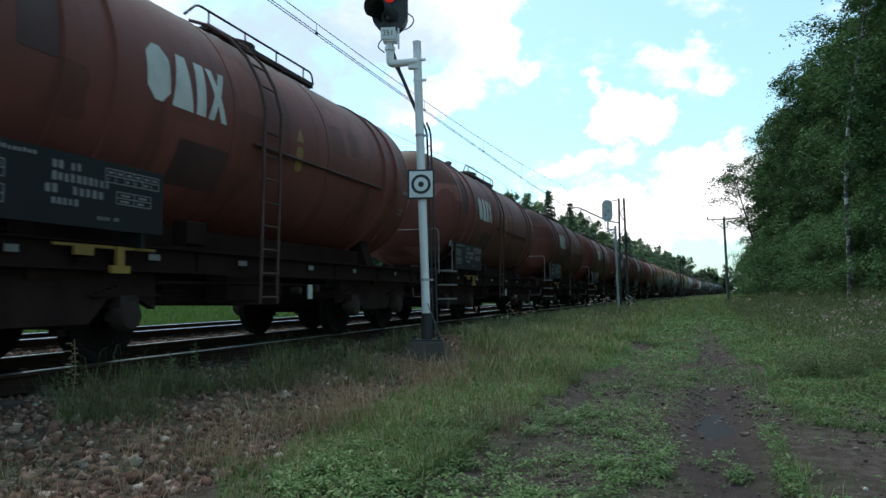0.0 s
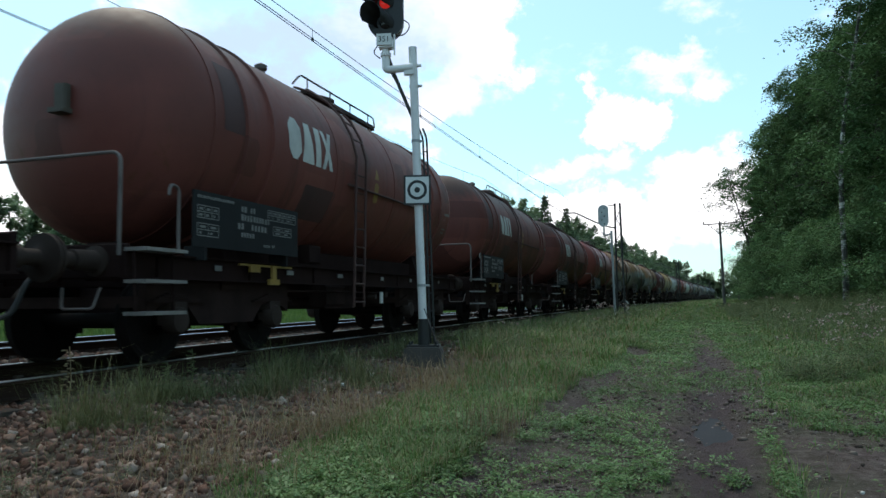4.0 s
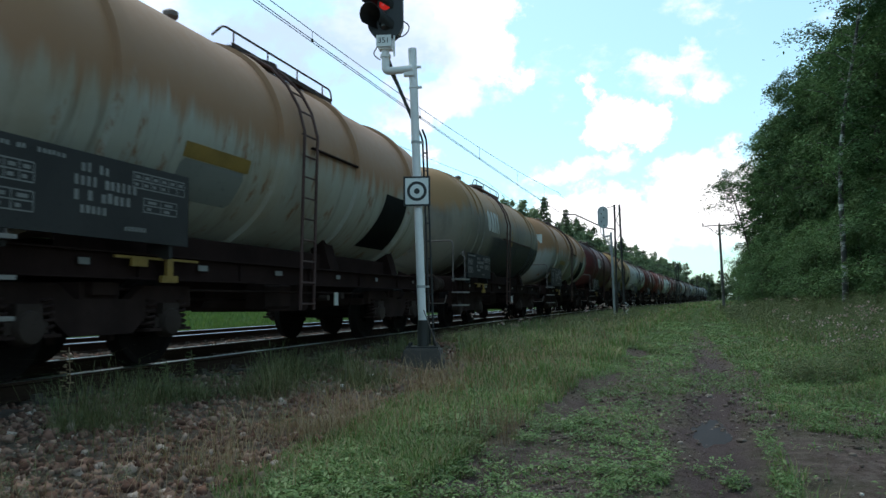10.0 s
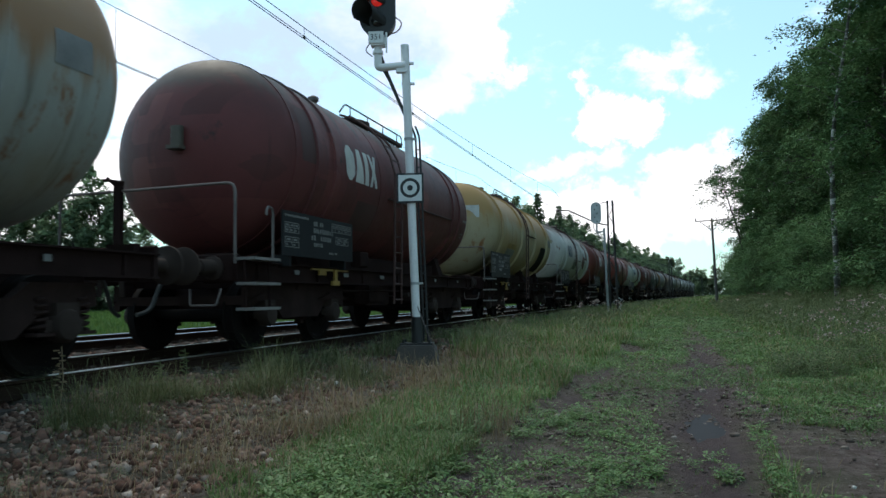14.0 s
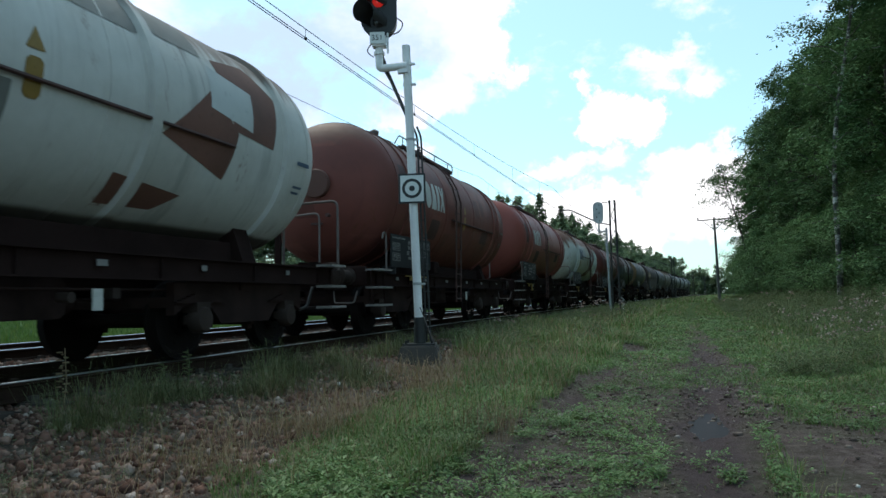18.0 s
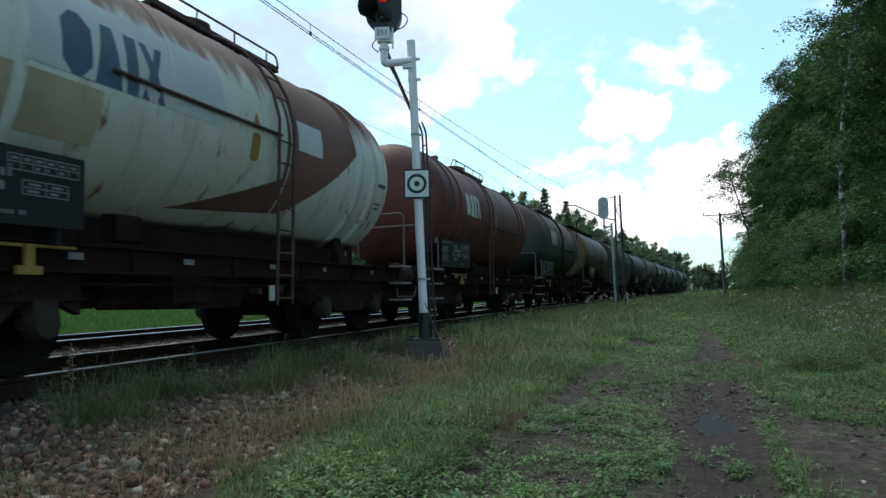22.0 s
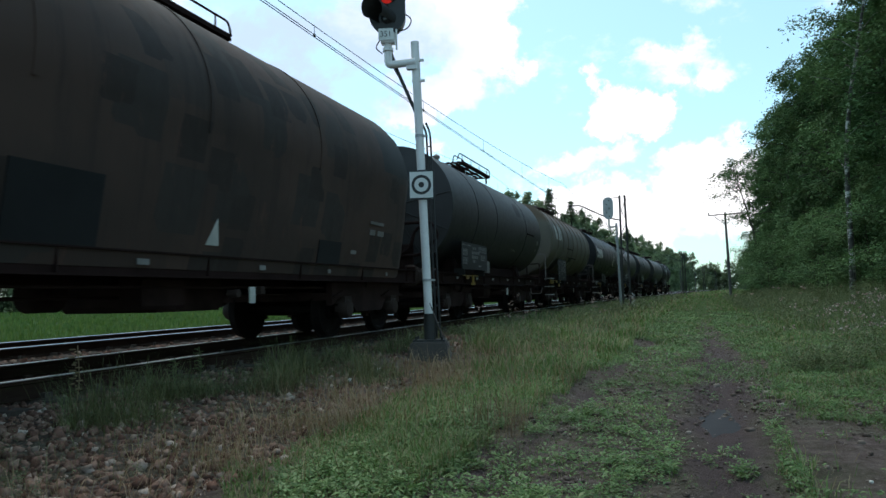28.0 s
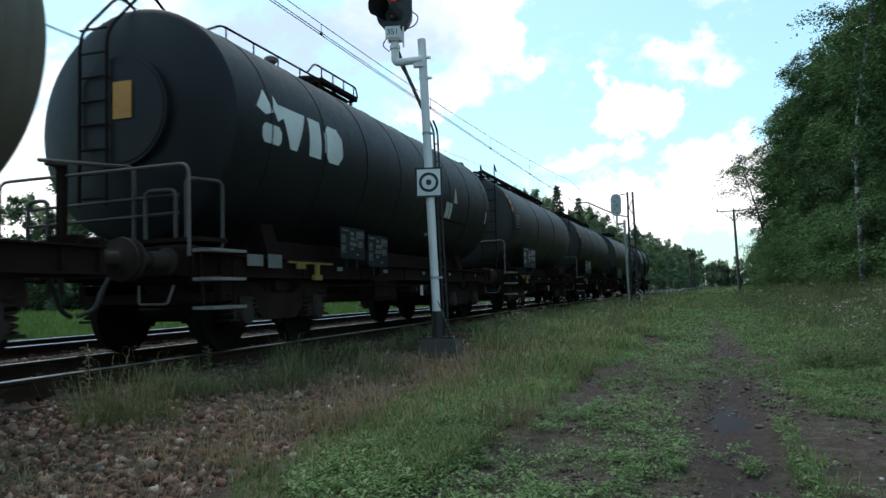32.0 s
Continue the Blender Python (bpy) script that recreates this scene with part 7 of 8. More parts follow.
# the edge of the wood, tree after tree
for i, (x, y, scale) in enumerate(((11.1, 40.0, 0.95), (11.4, 44.5, 0.98), (10.7, 49.0, 0.90), (10.2, 54.0, 0.92), (9.7, 59.0, 0.93), (9.4, 64.5, 0.88), (9.6, 70.0, 0.86), (9.4, 76.0, 0.78), (9.9, 82.0, 0.72))):
    spots.append((1 + i % 2, x, y, scale, rnd.uniform(0, 360)))
    spots.append((3, x - 1.6 + rnd.uniform(-0.3, 0.5), y + rnd.uniform(-1.5, 1.5), rnd.uniform(0.6, 0.85), rnd.uniform(0, 360)))
    spots.append((3, x + 0.8 + rnd.uniform(-0.5, 0.5), y + rnd.uniform(-1.5, 1.5), rnd.uniform(0.8, 1.1), rnd.uniform(0, 360)))
    spots.append((3, x - 0.6 + rnd.uniform(-0.3, 0.5), y + 2.4 + rnd.uniform(-1, 1), rnd.uniform(0.7, 1.0), rnd.uniform(0, 360)))
for i, y in enumerate(np.arange(20.0, 86.0, 4.2)):
    spots.append((1 + i % 2, 14.0 + rnd.uniform(-0.6, 0.9), y + rnd.uniform(-1, 1), rnd.uniform(0.95, 1.10), rnd.uniform(0, 360)))
    spots.append((4, 18.0 + rnd.uniform(-1, 1), y + rnd.uniform(-1, 1), rnd.uniform(0.95, 1.15), rnd.uniform(0, 360)))
    if y < 34:
        spots.append((3, 12.0 + rnd.uniform(-0.6, 0.8), y + rnd.uniform(-1.5, 1.5), rnd.uniform(0.7, 1.0), rnd.uniform(0, 360)))
# unseen trees added beside and behind the viewpoint, to screen off low sky light
for i, y in enumerate(np.arange(-44.0, 15.0, 7.5)):
    spots.append((4, 25.0 + rnd.uniform(-1.5, 1.5), y, rnd.uniform(0.85, 1.0), rnd.uniform(0, 360)))
for x, y, scale in ((9.3, 38.2, 0.8), (9.9, 35.4, 0.85), (10.8, 33.2, 0.9), (8.7, 41.5, 0.7), (8.9, 33.6, 0.75), (9.5, 31.0, 0.85), (8.6, 37.6, 0.62), (7.9, 44.0, 0.6), (9.9, 28.5, 0.8)):
    spots.append((3, x, y, scale, rnd.uniform(0, 360)))
place(near_kinds, spots, "trees of the wood beside the lane")

far_kinds = [tree_model("birch_tree", 11, 15.5, 3.6, 0.10, 0.18, M_bark, M_leaf_hazed, 110, 44, 0.32, "far broadleaf tree of the wood's edge", 0.0, 0.5),
             tree_model("alder_tree", 12, 17.0, 4.2, 0.06, 0.2, M_bark, M_leaf_hazed, 110, 44, 0.34, "far rounded broadleaf tree", 0.0, 0.5),
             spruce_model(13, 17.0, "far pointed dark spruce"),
             tree_model("willow_bush", 14, 7.0, 4.2, 0.01, 0.1, M_bark, M_leaf_hazed, 96, 40, 0.32, "far low willow bush at the meadow's edge", 0.0, 0.5)]
spots = []
for i in range(10):
    y = 88 + i * 9
    spots.append((i % 2, 10.2 + swing(y) * 0.9 + rnd.uniform(0, 3), y, rnd.uniform(0.7, 0.95), rnd.uniform(0, 360)))
    spots.append(((i + 1) % 2, 14.5 + swing(y) * 0.9 + rnd.uniform(0, 3), y + 4, rnd.uniform(0.8, 1.05), rnd.uniform(0, 360)))
# wood beyond the far track
spots.append((2, -17.4, 112.0, 1.0, 0))
for i in range(34):
    y = 108 + i * 7.2
    u = -22.5 + rnd.uniform(-2.5, 1.5) + 0.012 * (y - 108)
    spots.append(((2 if i == 2 else i % 2), u + swing(y), y, rnd.uniform(0.66, 0.98), rnd.uniform(0, 360)))
    if i % 2:
        spots.append((i % 2, u - 5 + swing(y), y + 3, rnd.uniform(0.9, 1.05), rnd.uniform(0, 360)))
# far edge of the meadow
for i in range(40):
    spots.append(((2 if i % 9 == 4 else i % 2), -38 - i * 3.5 + rnd.uniform(-3, 3), 122 - i * 1.65 + rnd.uniform(-6, 6), rnd.uniform(0.9, 1.35), rnd.uniform(0, 360)))
for i in range(56):
    spots.append((3, -34 - i * 2.7 + rnd.uniform(-2, 2), 116 - i * 1.3 + rnd.uniform(-4, 4), rnd.uniform(0.8, 1.25), rnd.uniform(0, 360)))
# closing the view down the line
for i in range(44):
    y = 350 + rnd.uniform(0, 60)
    spots.append(((3 if i % 2 else 0), -10 + i * 2.6 + rnd.uniform(-2, 2), y, rnd.uniform(0.7, 1.0) * (1.5 if i % 2 else 1), rnd.uniform(0, 360)))
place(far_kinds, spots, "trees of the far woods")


# ---- turf, weeds, ballast ----
def blade_material(name, stops, rough=0.6, back=0.3):
    """Blades that differ one from the next."""
    m, nodes, links, bsdf = shader(name)
    geo = nodes.new("ShaderNodeNewGeometry")
    cr = nodes.new("ShaderNodeValToRGB")
    for i, (p, c) in enumerate(stops):
        e = cr.color_ramp.elements[i] if i < 2 else cr.color_ramp.elements.new(p)
        e.position, e.color = p, (*c, 1)
    links.new(geo.outputs["Random Per Island"], cr.inputs[0])
    big = noisy(nodes, links, geo.outputs["Position"], 0.9, 4)
    tone = nodes.new("ShaderNodeHueSaturation")
    v = nodes.new("ShaderNodeMapRange")
    v.inputs["From Min"].default_value, v.inputs["From Max"].default_value = 0.3, 0.7
    v.inputs["To Min"].default_value, v.inputs["To Max"].default_value = 0.7, 1.3
    links.new(big, v.inputs["Value"])
    links.new(v.outputs[0], tone.inputs["Value"])
    links.new(cr.outputs[0], tone.inputs["Color"])
    links.new(tone.outputs[0], bsdf.inputs["Base Color"])
    bsdf.inputs["Roughness"].default_value = rough
    bsdf.inputs["Specular IOR Level"].default_value = 0.3
    tr = nodes.new("ShaderNodeBsdfTranslucent")
    links.new(tone.outputs[0], tr.inputs["Color"])
    mx = nodes.new("ShaderNodeMixShader")
    mx.inputs[0].default_value = back
    links.new(bsdf.outputs[0], mx.inputs[1])
    links.new(tr.outputs[0], mx.inputs[2])
    links.new(mx.outputs[0], nodes["Material Output"].inputs["Surface"])
    return m


M_grass = blade_material("meadow grass", [(0.0, (0.064, 0.126, 0.034)), (1.0, (0.186, 0.248, 0.086)), (0.55, (0.110, 0.198, 0.052)), (0.90, (0.27, 0.205, 0.135))])
M_verge = blade_material("dark verge grass", [(0.0, (0.062, 0.088, 0.034)), (1.0, (0.175, 0.172, 0.078)), (0.5, (0.102, 0.125, 0.048))])
M_dry = blade_material("dry straw grass", [(0.0, (0.16, 0.112, 0.068)), (1.0, (0.37, 0.28, 0.18)), (0.5, (0.27, 0.195, 0.122)), (0.75, (0.14, 0.14, 0.055))])
M_weed = blade_material("broad weed leaves", [(0.0, (0.058, 0.132, 0.038)), (1.0, (0.174, 0.254, 0.102)), (0.5, (0.106, 0.200, 0.062))], 0.5)
M_tall = blade_material("tall weed leaves", [(0.0, (0.050, 0.088, 0.036)), (1.0, (0.150, 0.172, 0.092)), (0.5, (0.090, 0.128, 0.056))], 0.6)
M_flower = blade_material("pale weed flowers", [(0.0, (0.44, 0.37, 0.33)), (1.0, (0.24, 0.16, 0.15)), (0.5, (0.34, 0.26, 0.24))])
M_meadow = blade_material("sunny meadow grass", [(0.0, (0.060, 0.120, 0.020)), (1.0, (0.14, 0.19, 0.05)), (0.6, (0.09, 0.155, 0.030))])

gr = np.random.default_rng(77)
SW = np.vectorize(swing)
GZ = np.vectorize(ground_z)


def scatter(n, near, far, az0, az1):
    """Points about the camera, thinning with distance."""
    d = near * (far / near) ** gr.random(n)
    a = np.radians(az0 + (az1 - az0) * gr.random(n))
    return d * np.sin(a), d * np.cos(a), d


def blades(name, x, y, d, tall, wide, mat, label, curl=0.5, thick=0.00045):
    n = len(x)
    z = GZ(x, y) - 0.01
    a = gr.random(n) * 2 * np.pi
    h = tall * (0.5 + 0.7 * gr.random(n))
    lean = curl * h * (0.2 + gr.random(n))
    w = np.maximum(wide, thick * d) * (0.7 + 0.6 * gr.random(n))
    dx, dy = np.cos(a), np.sin(a)
    wx, wy = -dy * w, dx * w
    p0, p1 = np.stack([x - wx, y - wy, z], 1), np.stack([x + wx, y + wy, z], 1)
    mx, my, mz = x + dx * lean * 0.35, y + dy * lean * 0.35, z + h * 0.6
    p2, p3 = np.stack([mx + wx * 0.8, my + wy * 0.8, mz], 1), np.stack([mx - wx * 0.8, my - wy * 0.8, mz], 1)
    p4 = np.stack([x + dx * lean, y + dy * lean, z + h * (1.0 - 0.25 * curl)], 1)
    v = np.stack([p0, p1, p2, p3, p4], 1).reshape(-1, 3)
    i = np.arange(n)[:, None] * 5
    f = np.concatenate([i + np.array([[0, 1, 2]]), i + np.array([[0, 2, 3]]), i + np.array([[3, 2, 4]])])
    return tagged(new(name, mesh_np(name, v, f, mat)), label, "grass", kind="stuff")


def patchy(x, y, size, seed):
    return np.array([noise.noise((p * size, q * size, seed)) for p, q in zip(x, y)])


def lane_cover(x, y, u):
    """How thickly the lane is grown over: verges full, ruts bare, ragged patches between."""
    rr, rl = np.array([rut_right(q) for q in y]), np.array([rut_left(q) for q in y])
    wide = np.array([noise.noise((p * 1.3, q * 0.55, 2.0)) for p, q in zip(x, y)])
    fine = np.array([noise.noise((p * 4.5, q * 3.0, 6.0)) for p, q in zip(x, y)])
    tiny = np.array([noise.noise((p * 13.0, q * 9.0, 16.0)) for p, q in zip(x, y)])
    brink = rl - 0.05 + 0.45 * wide + 0.30 * fine
    base = np.where(u < brink, 1.25, np.where(u < rr, 0.56, 0.72))
    base = np.where((u > brink) & (u < brink + 0.30), 0.34, base)
    base = np.where(np.abs(u - rr) < 0.30, np.where((y > 9.2) & (y < 11.8), 0.50, 0.02), base)
    base = np.where((u > rr + 0.3) & (y >= 6.7) & (u > 1.05 - 0.25 * wide), 1.25, base)
    base = np.where((u > rr + 0.3) & (y >= 6.7) & (y < 9.6) & (u <= 1.05 - 0.25 * wide), 0.30, base)
    base = np.where((u > rr + 0.42) & (y < 6.7 - 0.18 * (x - 0.9)), -0.22, base)
    base = base + np.clip((y - 10.5) / 7, 0, 0.7) * np.where(np.abs(u - rr) < 0.27, 0.35, 1.0)
    for cx, cy, ax, ay in ((0.72, 13.6, 0.20, 1.6), (-0.58, 15.4, 0.25, 1.2), (0.84, 22.0, 0.16, 1.5)):
        base = np.where(((x - cx) / ax) ** 2 + ((y - cy) / ay) ** 2 < 1, -0.35, base)
    cover = base + 0.35 * wide + 0.75 * fine + 0.60 * tiny
    cover = np.where(((x - 0.24) / 0.36) ** 2 + ((y - 6.5) / 0.9) ** 2 < 1 + 0.8 * fine, 0.0, cover)
    return np.clip(cover, 0, 1), rr, rl


# general turf: thick beside the lane, thin in the ruts
x, y, d = scatter(330000, 2.6, 95.0, -34, 24)
u = x - SW(y)
cover, rr, rl = lane_cover(x, y, u)
want = np.where(u < -2.45 + 0.3 * patchy(x, y, 1.5, 2.0), 0.0, cover ** 1.4)
want = np.where((y > 9) & (u < -2.2) & (u > -3.3), 1.0, want)
want = np.where((y > 15) & (u <= -3.3) & (u > -4.6), 0.8, want)
want = want * np.clip(0.75 + 1.2 * patchy(x, y, 0.5, 9.0), 0.35, 1)
want = np.where(np.hypot((x + 3.40) / 0.75, (y - 10.0) / 1.3) < 1, 0.0, want)
keep = gr.random(len(x)) < want
x, y, d, u, rr, rl = x[keep], y[keep], d[keep], u[keep], rr[keep], rl[keep]
tall = np.where((u > rl - 0.2) & (u < rr + 0.4), 0.05 + 0.06 * np.clip((y - 9) / 8, 0, 1), np.where(u < rl, 0.15 + 0.15 * np.clip((y - 4) / 8, 0, 1), 0.12 + 0.16 * np.clip((u - 1.5) / 2, 0, 1)))
tall = np.where((u < -1.9) & (y > 10.8), 0.34, tall) * np.clip(0.75 + patchy(x, y, 0.8, 5.0), 0.4, 1.6)
blades("grass", x, y, d, tall, 0.0024, M_grass, "fresh green meadow grass along a rutted lane", 1.0)
# the lane far down the line
x, y, d = scatter(26000, 90.0, 330.0, -14, 8)
u = x - SW(y)
keep = (u > -3.6) & (u < 9)
x, y, d = x[keep], y[keep], d[keep]
blades("far_grass", x, y, d, np.full(len(x), 0.42), 0.003, M_grass, "green grass far down the lane", 0.8, 0.0007)

# straw-coloured strip at the foot of the ballast
x, y, d = scatter(110000, 2.8, 26.0, -48, -4)
u = x - SW(y)
edge = -2.52 - 0.07 * (y - 4) + 0.30 * patchy(x, y, 0.7, 3.0)
keep = gr.random(len(x)) < 0.75 * np.exp(-((u - edge) / 0.36) ** 2) * np.clip((17 - y) / 6, 0.06, 1) * np.clip(0.38 + 1.8 * patchy(x, y, 1.1, 8.0), 0.05, 1)
x, y, d = x[keep], y[keep], d[keep]
blades("dry_grass", x, y, d, 0.16 + 0.22 * gr.random(len(x)) ** 2, 0.0015, M_dry, "dry straw-coloured grass beside the ballast", 1.2, 0.0004)

# seeding stems gone brown among the green of the verge
x, y, d = scatter(60000, 4.5, 40.0, -34, 4)
u = x - SW(y)
keep = (u > -3.5) & (u < -1.1) & (gr.random(len(x)) < 0.34 * np.clip(0.2 + 2.2 * patchy(x, y, 0.8, 44.0), 0.03, 1))
x, y, d = x[keep], y[keep], d[keep]
blades("seeding_grass", x, y, d, 0.20 + 0.20 * gr.random(len(x)), 0.0012, M_dry, "brown seeding grass stems in the verge", 0.8, 0.00035)

# soft dark grass along the rail
x, y, d = scatter(420000, 4.0, 60.0, -60, -2)
u = x - SW(y)
keep = gr.random(len(x)) < np.exp(-((u + 4.18) / 0.52) ** 2) * np.clip(0.16 + 4.6 * patchy(x, y, 1.5, 12.0), 0.0, 1)
keep |= (gr.random(len(x)) < 0.8 * np.clip(6.0 * patchy(x, y, 1.7, 15.0) - 1.1, 0, 1)) & (u > -4.6) & (u < -2.9) & (y > 6.0)
keep &= np.hypot((x + 3.40) / 0.75, (y - 10.0) / 1.3) > 1
x, y, d = x[keep], y[keep], d[keep]
blades("verge_grass", x, y, d, (0.17 + 0.30 * gr.random(len(x))) * np.clip(0.85 + 1.3 * patchy(x, y, 1.6, 71.0), 0.4, 1.5), 0.0010, M_verge, "soft dark green grass along the ballast shoulder", 1.3, 0.00026)

# bright meadow beyond the tracks
x, y, d = scatter(60000, 17, 140.0, -66, -8)
u = x - SW(y)
keep = (u < -13.2)
x, y, d = x[keep], y[keep], d[keep]
blades("meadow_grass", x, y, d, np.full(len(x), 0.38), 0.006, M_meadow, "bright green meadow beyond the tracks", 0.4, 0.0007)


def leaf_sprays(name, x, y, per, tall, size, mat, label, flat=0.5):
    """Low broad-leaved weeds: rosettes of pointed leaves."""
    n = len(x) * per
    bx, by = np.repeat(x, per), np.repeat(y, per)
    bz = np.repeat(GZ(x, y), per)
    th = np.repeat(tall if hasattr(tall, "__len__") else np.full(len(x), tall), per)
    sz = np.repeat(size if hasattr(size, "__len__") else np.full(len(x), size), per)
    a = gr.random(n) * 2 * np.pi
    k = gr.random(n)
    px, py, pz = bx + np.cos(a) * sz * 1.1 * k, by + np.sin(a) * sz * 1.1 * k, bz + th * gr.random(n) ** 0.8
    t = np.stack([np.cos(a), np.sin(a), gr.uniform(-0.3, 0.5, n)], 1)
    s = np.stack([-np.sin(a), np.cos(a), gr.uniform(-0.3, 0.3, n)], 1)
    p = np.stack([px, py, pz], 1)
    L = sz[:, None] * gr.uniform(0.6, 1.2, (n, 1))
    up = np.array([0, 0, 1.0]) * L * 0.15
    v = np.stack([p, p + t * L * 0.5 + s * L * flat * 0.5 + up, p + t * L, p + t * L * 0.5 - s * L * flat * 0.5 + up], 1).reshape(-1, 3)
    f = np.arange(n * 4).reshape(n, 4)
    return tagged(new(name, mesh_np(name, v, f, mat)), label, "weeds", kind="stuff")


x, y, d = scatter(95000, 2.6, 34.0, -30, 24)
u = x - SW(y)
cover, rr, rl = lane_cover(x, y, u)
w = np.where(u < -2.2, 0.0, 0.95 * cover ** 1.6) * np.clip(0.55 + 1.3 * patchy(x, y, 2.2, 12.0), 0.08, 1)
keep = gr.random(len(x)) < w
leaf_sprays("low_weeds", x[keep], y[keep], 8, 0.055, np.maximum(0.026, 0.0032 * d[keep]) * gr.uniform(0.6, 1.35, int(keep.sum())), M_weed, "low broad-leaved weeds growing in the lane")

x, y, d = scatter(4200, 2.8, 12.0, -26, 20)
u = x - SW(y)
cover, rr, rl = lane_cover(x, y, u)
keep = (u > -2.2) & (gr.random(len(x)) < 0.55 * cover ** 1.5)
leaf_sprays("plantain", x[keep], y[keep], 7, 0.07, gr.uniform(0.028, 0.055, int(keep.sum())), M_weed, "broad-leaved plantain rosettes trodden in the lane", 0.42)

x, y, d = scatter(9000, 3.2, 20.0, -60, -12)
u = x - SW(y)
keep = (u > -4.3) & (u < -2.0) & (gr.random(len(x)) < np.clip(2.6 * patchy(x, y, 1.5, 83.0) - 0.2, 0.015, 0.8))
leaf_sprays("ballast_weeds", x[keep], y[keep], 9, 0.10, np.maximum(0.020, 0.003 * d[keep]), M_tall, "small weeds sprouting between the ballast stones")

# taller weeds: round the mast, on the bank, along the wood
x, y, d = scatter(26000, 7.0, 80.0, -24, 24)
u = x - SW(y)
w = np.where((u > 2.2) & (y > 9), np.clip(0.30 + 0.16 * (u - 2.2) + 1.2 * patchy(x, y, 0.7, 31.0), 0, 0.95), 0.0)
w = np.where(((x - 1.85) / 0.55) ** 2 + ((y - 10.6) / 0.7) ** 2 < 1, 0.95, w)
w = np.where((u > -4.1) & (u < -1.6) & (y > 11.5), np.clip(0.3 + 1.0 * patchy(x, y, 0.8, 33.0), 0.02, 0.8), w)
keep = gr.random(len(x)) < w
wx, wy, wd, wu = x[keep], y[keep], d[keep], u[keep]
leaf_sprays("tall_weeds", wx, wy, 26, np.where(wu > 2.1, 0.50 + 0.12 * np.clip(wu - 3, 0, 3), 0.38) * gr.uniform(0.5, 1.25, len(wx)), np.maximum(0.042, 0.0028 * wd), M_tall, "tall leafy weeds on the bank below the wood", 0.4)
k = gr.random(len(wx)) < np.where(wu > 2.2, np.clip(0.6 - 0.022 * wd, 0.02, 0.45) * np.clip(0.3 + 2.5 * patchy(wx, wy, 0.9, 61.0), 0, 1), 0.04)
fx, fy, fd = wx[k], wy[k], wd[k]
fz = GZ(fx, fy)


def flower_heads(x, y, z, d):
    per = 9
    n = len(x) * per
    p = np.stack([np.repeat(x, per), np.repeat(y, per), np.repeat(z + gr.uniform(0.42, 0.85, len(x)), per)], 1) + gr.normal(0, 1, (n, 3)) * np.array([0.05, 0.05, 0.022])
    s = np.repeat(np.maximum(0.015, 0.0010 * d), per)[:, None]
    a, b = gr.normal(0, 1, (n, 3)), gr.normal(0, 1, (n, 3))
    a /= np.linalg.norm(a, axis=1)[:, None]
    b = np.cross(a, b)
    b /= np.linalg.norm(b, axis=1)[:, None]
    v = np.stack([p - a * s, p - b * s, p + a * s, p + b * s], 1).reshape(-1, 3)
    return tagged(new("wild_flowers", mesh_np("wild_flowers", v, np.arange(n * 4).reshape(n, 4), M_flower)), "pale pinkish white flower heads on tall weeds", "flowers", kind="stuff")


flower_heads(fx, fy, fz, fd)

# a few stalks that stand clear against the rails
for i, (sx, sy, h) in enumerate(((-4.55, 4.75, 0.52), (-4.70, 6.55, 0.38), (-4.62, 6.05, 0.30), (-3.1, 12.6, 0.45))):
    bm = bmesh.new()
    z = ground_z(sx, sy)
    tube(bm, [(sx, sy, z - 0.02), (sx + 0.02, sy + 0.02, z + h * 0.5), (sx - 0.03, sy + 0.05, z + h)], 0.005, 5)
    for k in range(16):
        q = Vector((sx + 0.01 * math.sin(k * 2.1), sy, z + h * (0.35 + 0.04 * k)))
        a = k * 2.4
        box(bm, q.x + 0.03 * math.cos(a), q.y + 0.03 * math.sin(a), q.z, 0.05, 0.012, 0.010, Matrix.Rotation(a, 3, "Z"))
    tagged(link_mesh("weed_stalk", bm, M_verge if i else M_dry), "thin seeding weed stalk at the ballast edge", "weed")


# ---- ballast stones ----
def stone_material(name, per_object):
    m, nodes, links, bsdf = shader(name)
    src = nodes.new("ShaderNodeObjectInfo").outputs["Random"] if per_object else nodes.new("ShaderNodeNewGeometry").outputs["Random Per Island"]
    cr = nodes.new("ShaderNodeValToRGB")
    stops = [(0.0, (0.062, 0.031, 0.022)), (1.0, (0.46, 0.39, 0.34)), (0.3, (0.136, 0.072, 0.053)), (0.55, (0.192, 0.110, 0.083)), (0.86, (0.240, 0.155, 0.120)), (0.975, (0.35, 0.275, 0.23))]
    for i, (p, c) in enumerate(stops):
        e = cr.color_ramp.elements[i] if i < 2 else cr.color_ramp.elements.new(p)
        e.position, e.color = p, (*c, 1)
    links.new(src, cr.inputs[0])
    geo = nodes.new("ShaderNodeNewGeometry").outputs["Position"]
    n = noisy(nodes, links, geo, 60, 5, 0.65)
    c = mixed(nodes, links, ramp(nodes, links, n, 0.5, 0.75), cr.outputs[0], (0.06, 0.048, 0.042))
    dust = noisy(nodes, links, geo, 2.2, 5, 0.65)
    c = mixed(nodes, links, ramp(nodes, links, dust, 0.50, 0.74), c, (0.070, 0.047, 0.037))
    links.new(c, bsdf.inputs["Base Color"])
    bsdf.inputs["Roughness"].default_value = 0.9
    bsdf.inputs["Specular IOR Level"].default_value = 0.12
    bumped(nodes, links, bsdf, n, 0.4, 0.004)
    return m


M_stone, M_stones = stone_material("brown granite stone", True), stone_material("brown granite ballast", False)


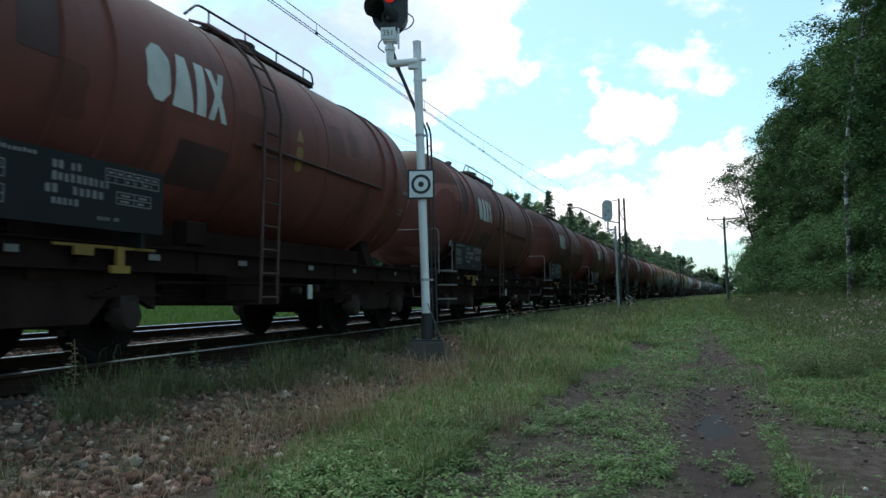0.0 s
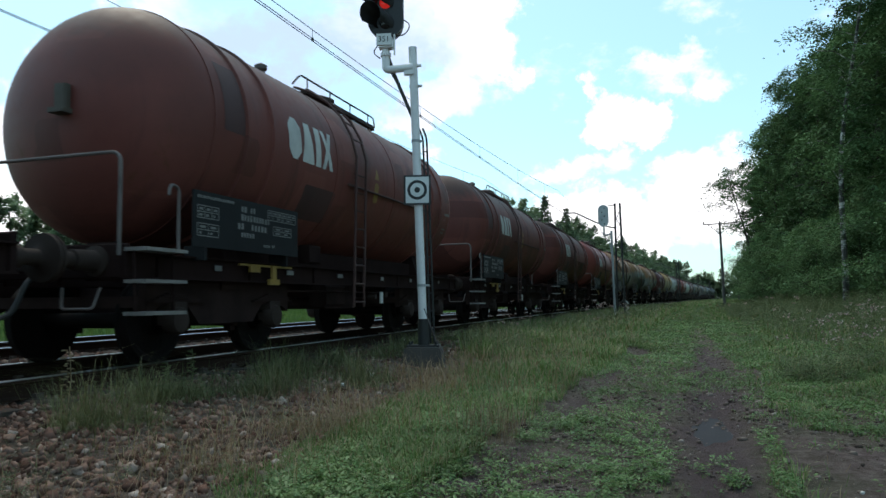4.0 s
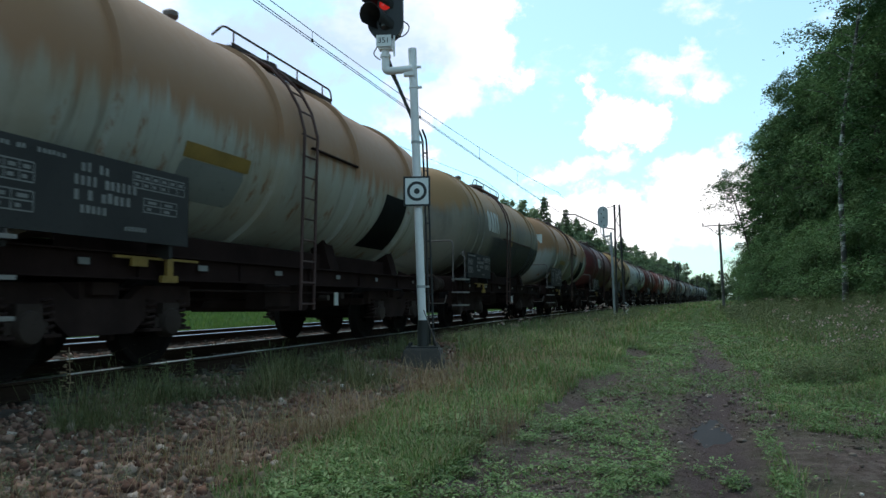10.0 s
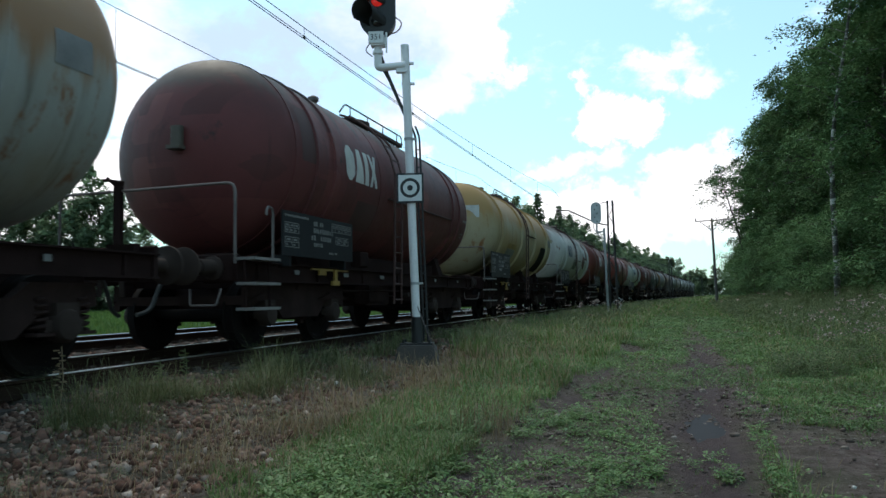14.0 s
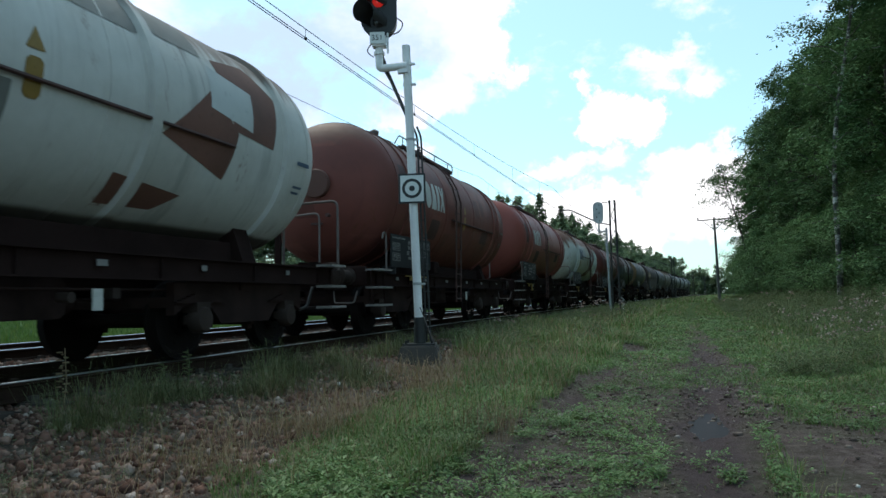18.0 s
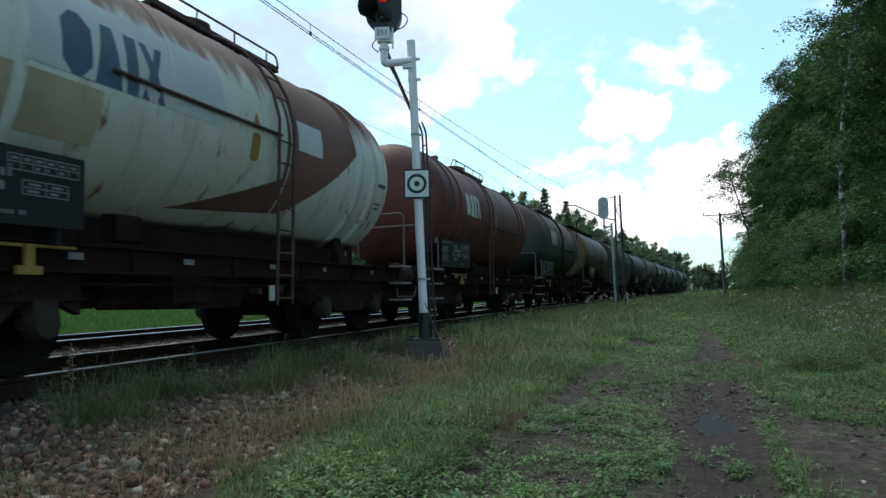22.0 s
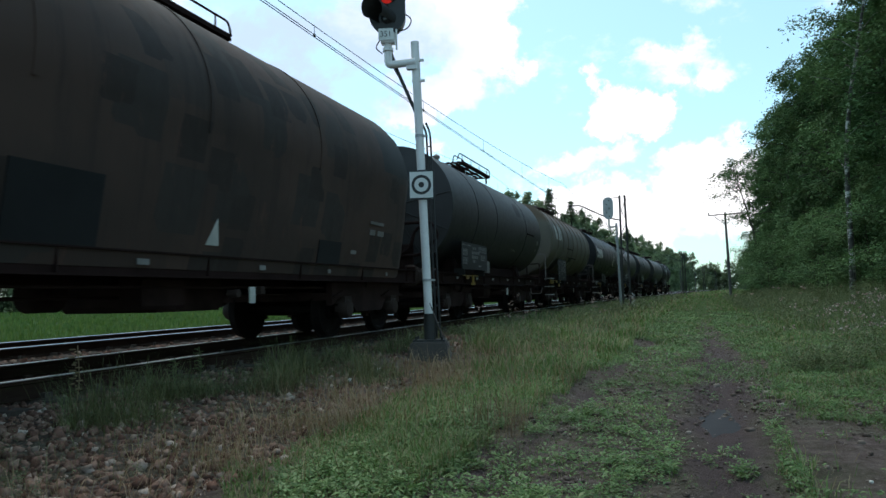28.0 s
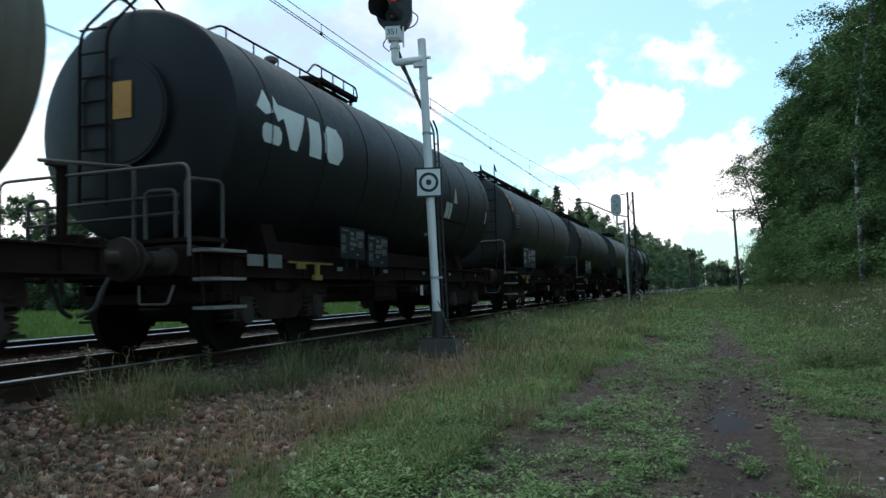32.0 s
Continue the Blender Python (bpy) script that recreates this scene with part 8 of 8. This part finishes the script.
def stone_shape(seed):
    """A broken stone: the hull of a handful of points."""
    rng = random.Random(seed)
    bm = bmesh.new()
    ax = (rng.uniform(0.9, 1.35), rng.uniform(0.7, 1.0), rng.uniform(0.5, 0.8))
    for k in range(8):
        p = Vector((1 if k & 1 else -1, 1 if k & 2 else -1, 1 if k & 4 else -1))
        bm.verts.new((p.x * ax[0] * rng.uniform(0.25, 1.0), p.y * ax[1] * rng.uniform(0.25, 1.0), p.z * ax[2] * rng.uniform(0.4, 1.0)))
    bmesh.ops.convex_hull(bm, input=bm.verts[:])
    bmesh.ops.triangulate(bm, faces=bm.faces[:])
    bm.verts.index_update()
    v = np.array([tuple(q.co) for q in bm.verts])
    f = np.array([[q.index for q in p.verts] for p in bm.faces])
    bm.free()
    return v, f


shapes = [stone_shape(200 + i) for i in range(16)]
sx, sy, sd = scatter(38000, 3.0, 34.0, -62, -8)
su = sx - SW(sy)
edge = -2.30 - 0.06 * (sy - 4) + 0.3 * patchy(sx, sy, 0.8, 3.0)
slope = (su > -4.2) & (su < edge) & (sy < 13)
bed = (su > -12.6) & (su <= -4.2) & (gr.random(len(sx)) < 0.75)
keep = slope | bed
sx, sy, sd, su = sx[keep], sy[keep], sd[keep], su[keep]
ex, ey, ed = scatter(26000, 4.5, 26.0, -62, -10)
eu = ex - SW(ey)
keep = (eu > -5.5) & (eu < -4.0)
sx, sy, sd, su = (np.concatenate(p) for p in ((sx, ex[keep]), (sy, ey[keep]), (sd, ed[keep]), (su, eu[keep])))
order = np.argsort(sd)
near_ids = [i for i in order if su[i] > -3.9 and sy[i] < 6.2][:300]
near_set = set(near_ids)
verts, faces, base = [], [], 0
for i in range(len(sx)):
    if i in near_set:
        continue
    v, f = shapes[i % 16]
    s = (0.009 + 0.036 * gr.random() ** 3) * (1.0 if sd[i] < 12 else 1.4)
    r = np.array(Euler(gr.uniform(0, 6.28, 3)).to_matrix())
    verts.append(v @ r.T * s + np.array([sx[i], sy[i], ground_z(sx[i], sy[i]) + s * (0.45 * gr.random() - 0.15)]))
    faces.append(f + base)
    base += len(v)
ballast = tagged(new("ballast", mesh_np("ballast", np.concatenate(verts), np.concatenate(faces), M_stones)), "loose brown and grey ballast stones", "ballast", kind="stuff")
bed_mesh = []
for k, (v, f) in enumerate(shapes):
    bed_mesh.append(mesh_np("stone", v, f, M_stone))
shoulder = tagged(new("ballast_shoulder"), "scattered brown granite stones of the ballast foot", "ballast", kind="structure")
for i in near_ids:
    s = float(0.013 + 0.040 * gr.random() ** 2.8)
    st = new("stone", bed_mesh[i % 16])
    st.parent = shoulder
    st.matrix_local = Matrix.LocRotScale((sx[i], sy[i], ground_z(sx[i], sy[i]) + s * float(0.45 * gr.random() - 0.1)), Euler(gr.uniform(0, 6.28, 3)), (s, s, s))

# pale stones that catch the eye
for px, py, s in ((-3.55, 8.55, 0.055), (-3.4, 7.4, 0.035), (1.0, 4.6, 0.018), (1.45, 5.4, 0.02)):
    st = new("loose_stone", mesh_np("loose_stone", *shapes[3], M_mark))
    st.matrix_basis = Matrix.LocRotScale((px, py, ground_z(px, py) + s * 0.35), Euler((0.3, 0.2, px)), (s, s, s))
    tagged(st, "pale loose stone lying beside the track", "stone", "pale loose stones")


# grit and clods on the lane
M_grit = blade_material("dusty grit", [(0.0, (0.060, 0.044, 0.036)), (1.0, (0.30, 0.26, 0.23)), (0.6, (0.12, 0.092, 0.076)), (0.9, (0.19, 0.155, 0.13))], 0.9, 0.0)
cx, cy, cd = scatter(34000, 2.6, 22.0, -26, 24)
cu = cx - SW(cy)
keep = (cu > -1.9) & (cu < 3.2) & (gr.random(len(cx)) < np.clip(0.5 + 1.5 * patchy(cx, cy, 0.7, 51.0), 0.1, 1))
verts, faces, base = [], [], 0
for px, py, pd in zip(cx[keep], cy[keep], cd[keep]):
    v, f = shapes[base % 16]
    s = max(0.004, 0.0010 * pd) * gr.uniform(0.6, 2.2) * (2.6 if gr.random() < 0.12 and pd < 10 else 1.0)
    verts.append(v * s + np.array([px, py, ground_z(px, py) + s * 0.2]))
    faces.append(f + base)
    base += len(v)
tagged(new("grit", mesh_np("grit", np.concatenate(verts), np.concatenate(faces), M_grit)), "small stones and clods trodden into the lane", "gravel", kind="stuff")


# ---- puddle ----
def puddle_material():
    m, nodes, links, bsdf = shader("muddy water")
    geo = nodes.new("ShaderNodeNewGeometry").outputs["Position"]
    n = noisy(nodes, links, geo, 5.0, 4)
    links.new(mixed(nodes, links, n, (0.012, 0.011, 0.013), (0.020, 0.018, 0.020)), bsdf.inputs["Base Color"])
    bsdf.inputs["Roughness"].default_value = 0.5
    bsdf.inputs["Specular IOR Level"].default_value = 0.03
    bumped(nodes, links, bsdf, noisy(nodes, links, geo, 14.0, 5), 0.15, 0.01)
    return m


bm = bmesh.new()
ring = []
pz = ground_z(0.33, 6.5) + 0.028
for k in range(120):
    a = 2 * math.pi * k / 120
    r = 1 + 0.10 * math.sin(2 * a + 1) + 0.30 * noise.noise((2 * math.cos(a), 2 * math.sin(a), 3)) + 0.16 * noise.noise((7 * math.cos(a), 7 * math.sin(a), 5))
    ring.append(bm.verts.new((0.33 + 0.25 * r * math.cos(a), 6.55 + 0.98 * r * math.sin(a), pz)))
top = bm.faces.new(ring)
ext = bmesh.ops.extrude_face_region(bm, geom=[top])
bmesh.ops.translate(bm, vec=(0, 0, -0.06), verts=[g for g in ext["geom"] if isinstance(g, bmesh.types.BMVert)])
bmesh.ops.recalc_face_normals(bm, faces=bm.faces)
tagged(link_mesh("puddle", bm, puddle_material()), "dark muddy puddle in the lane's rut", "puddle", kind="structure")


motions()
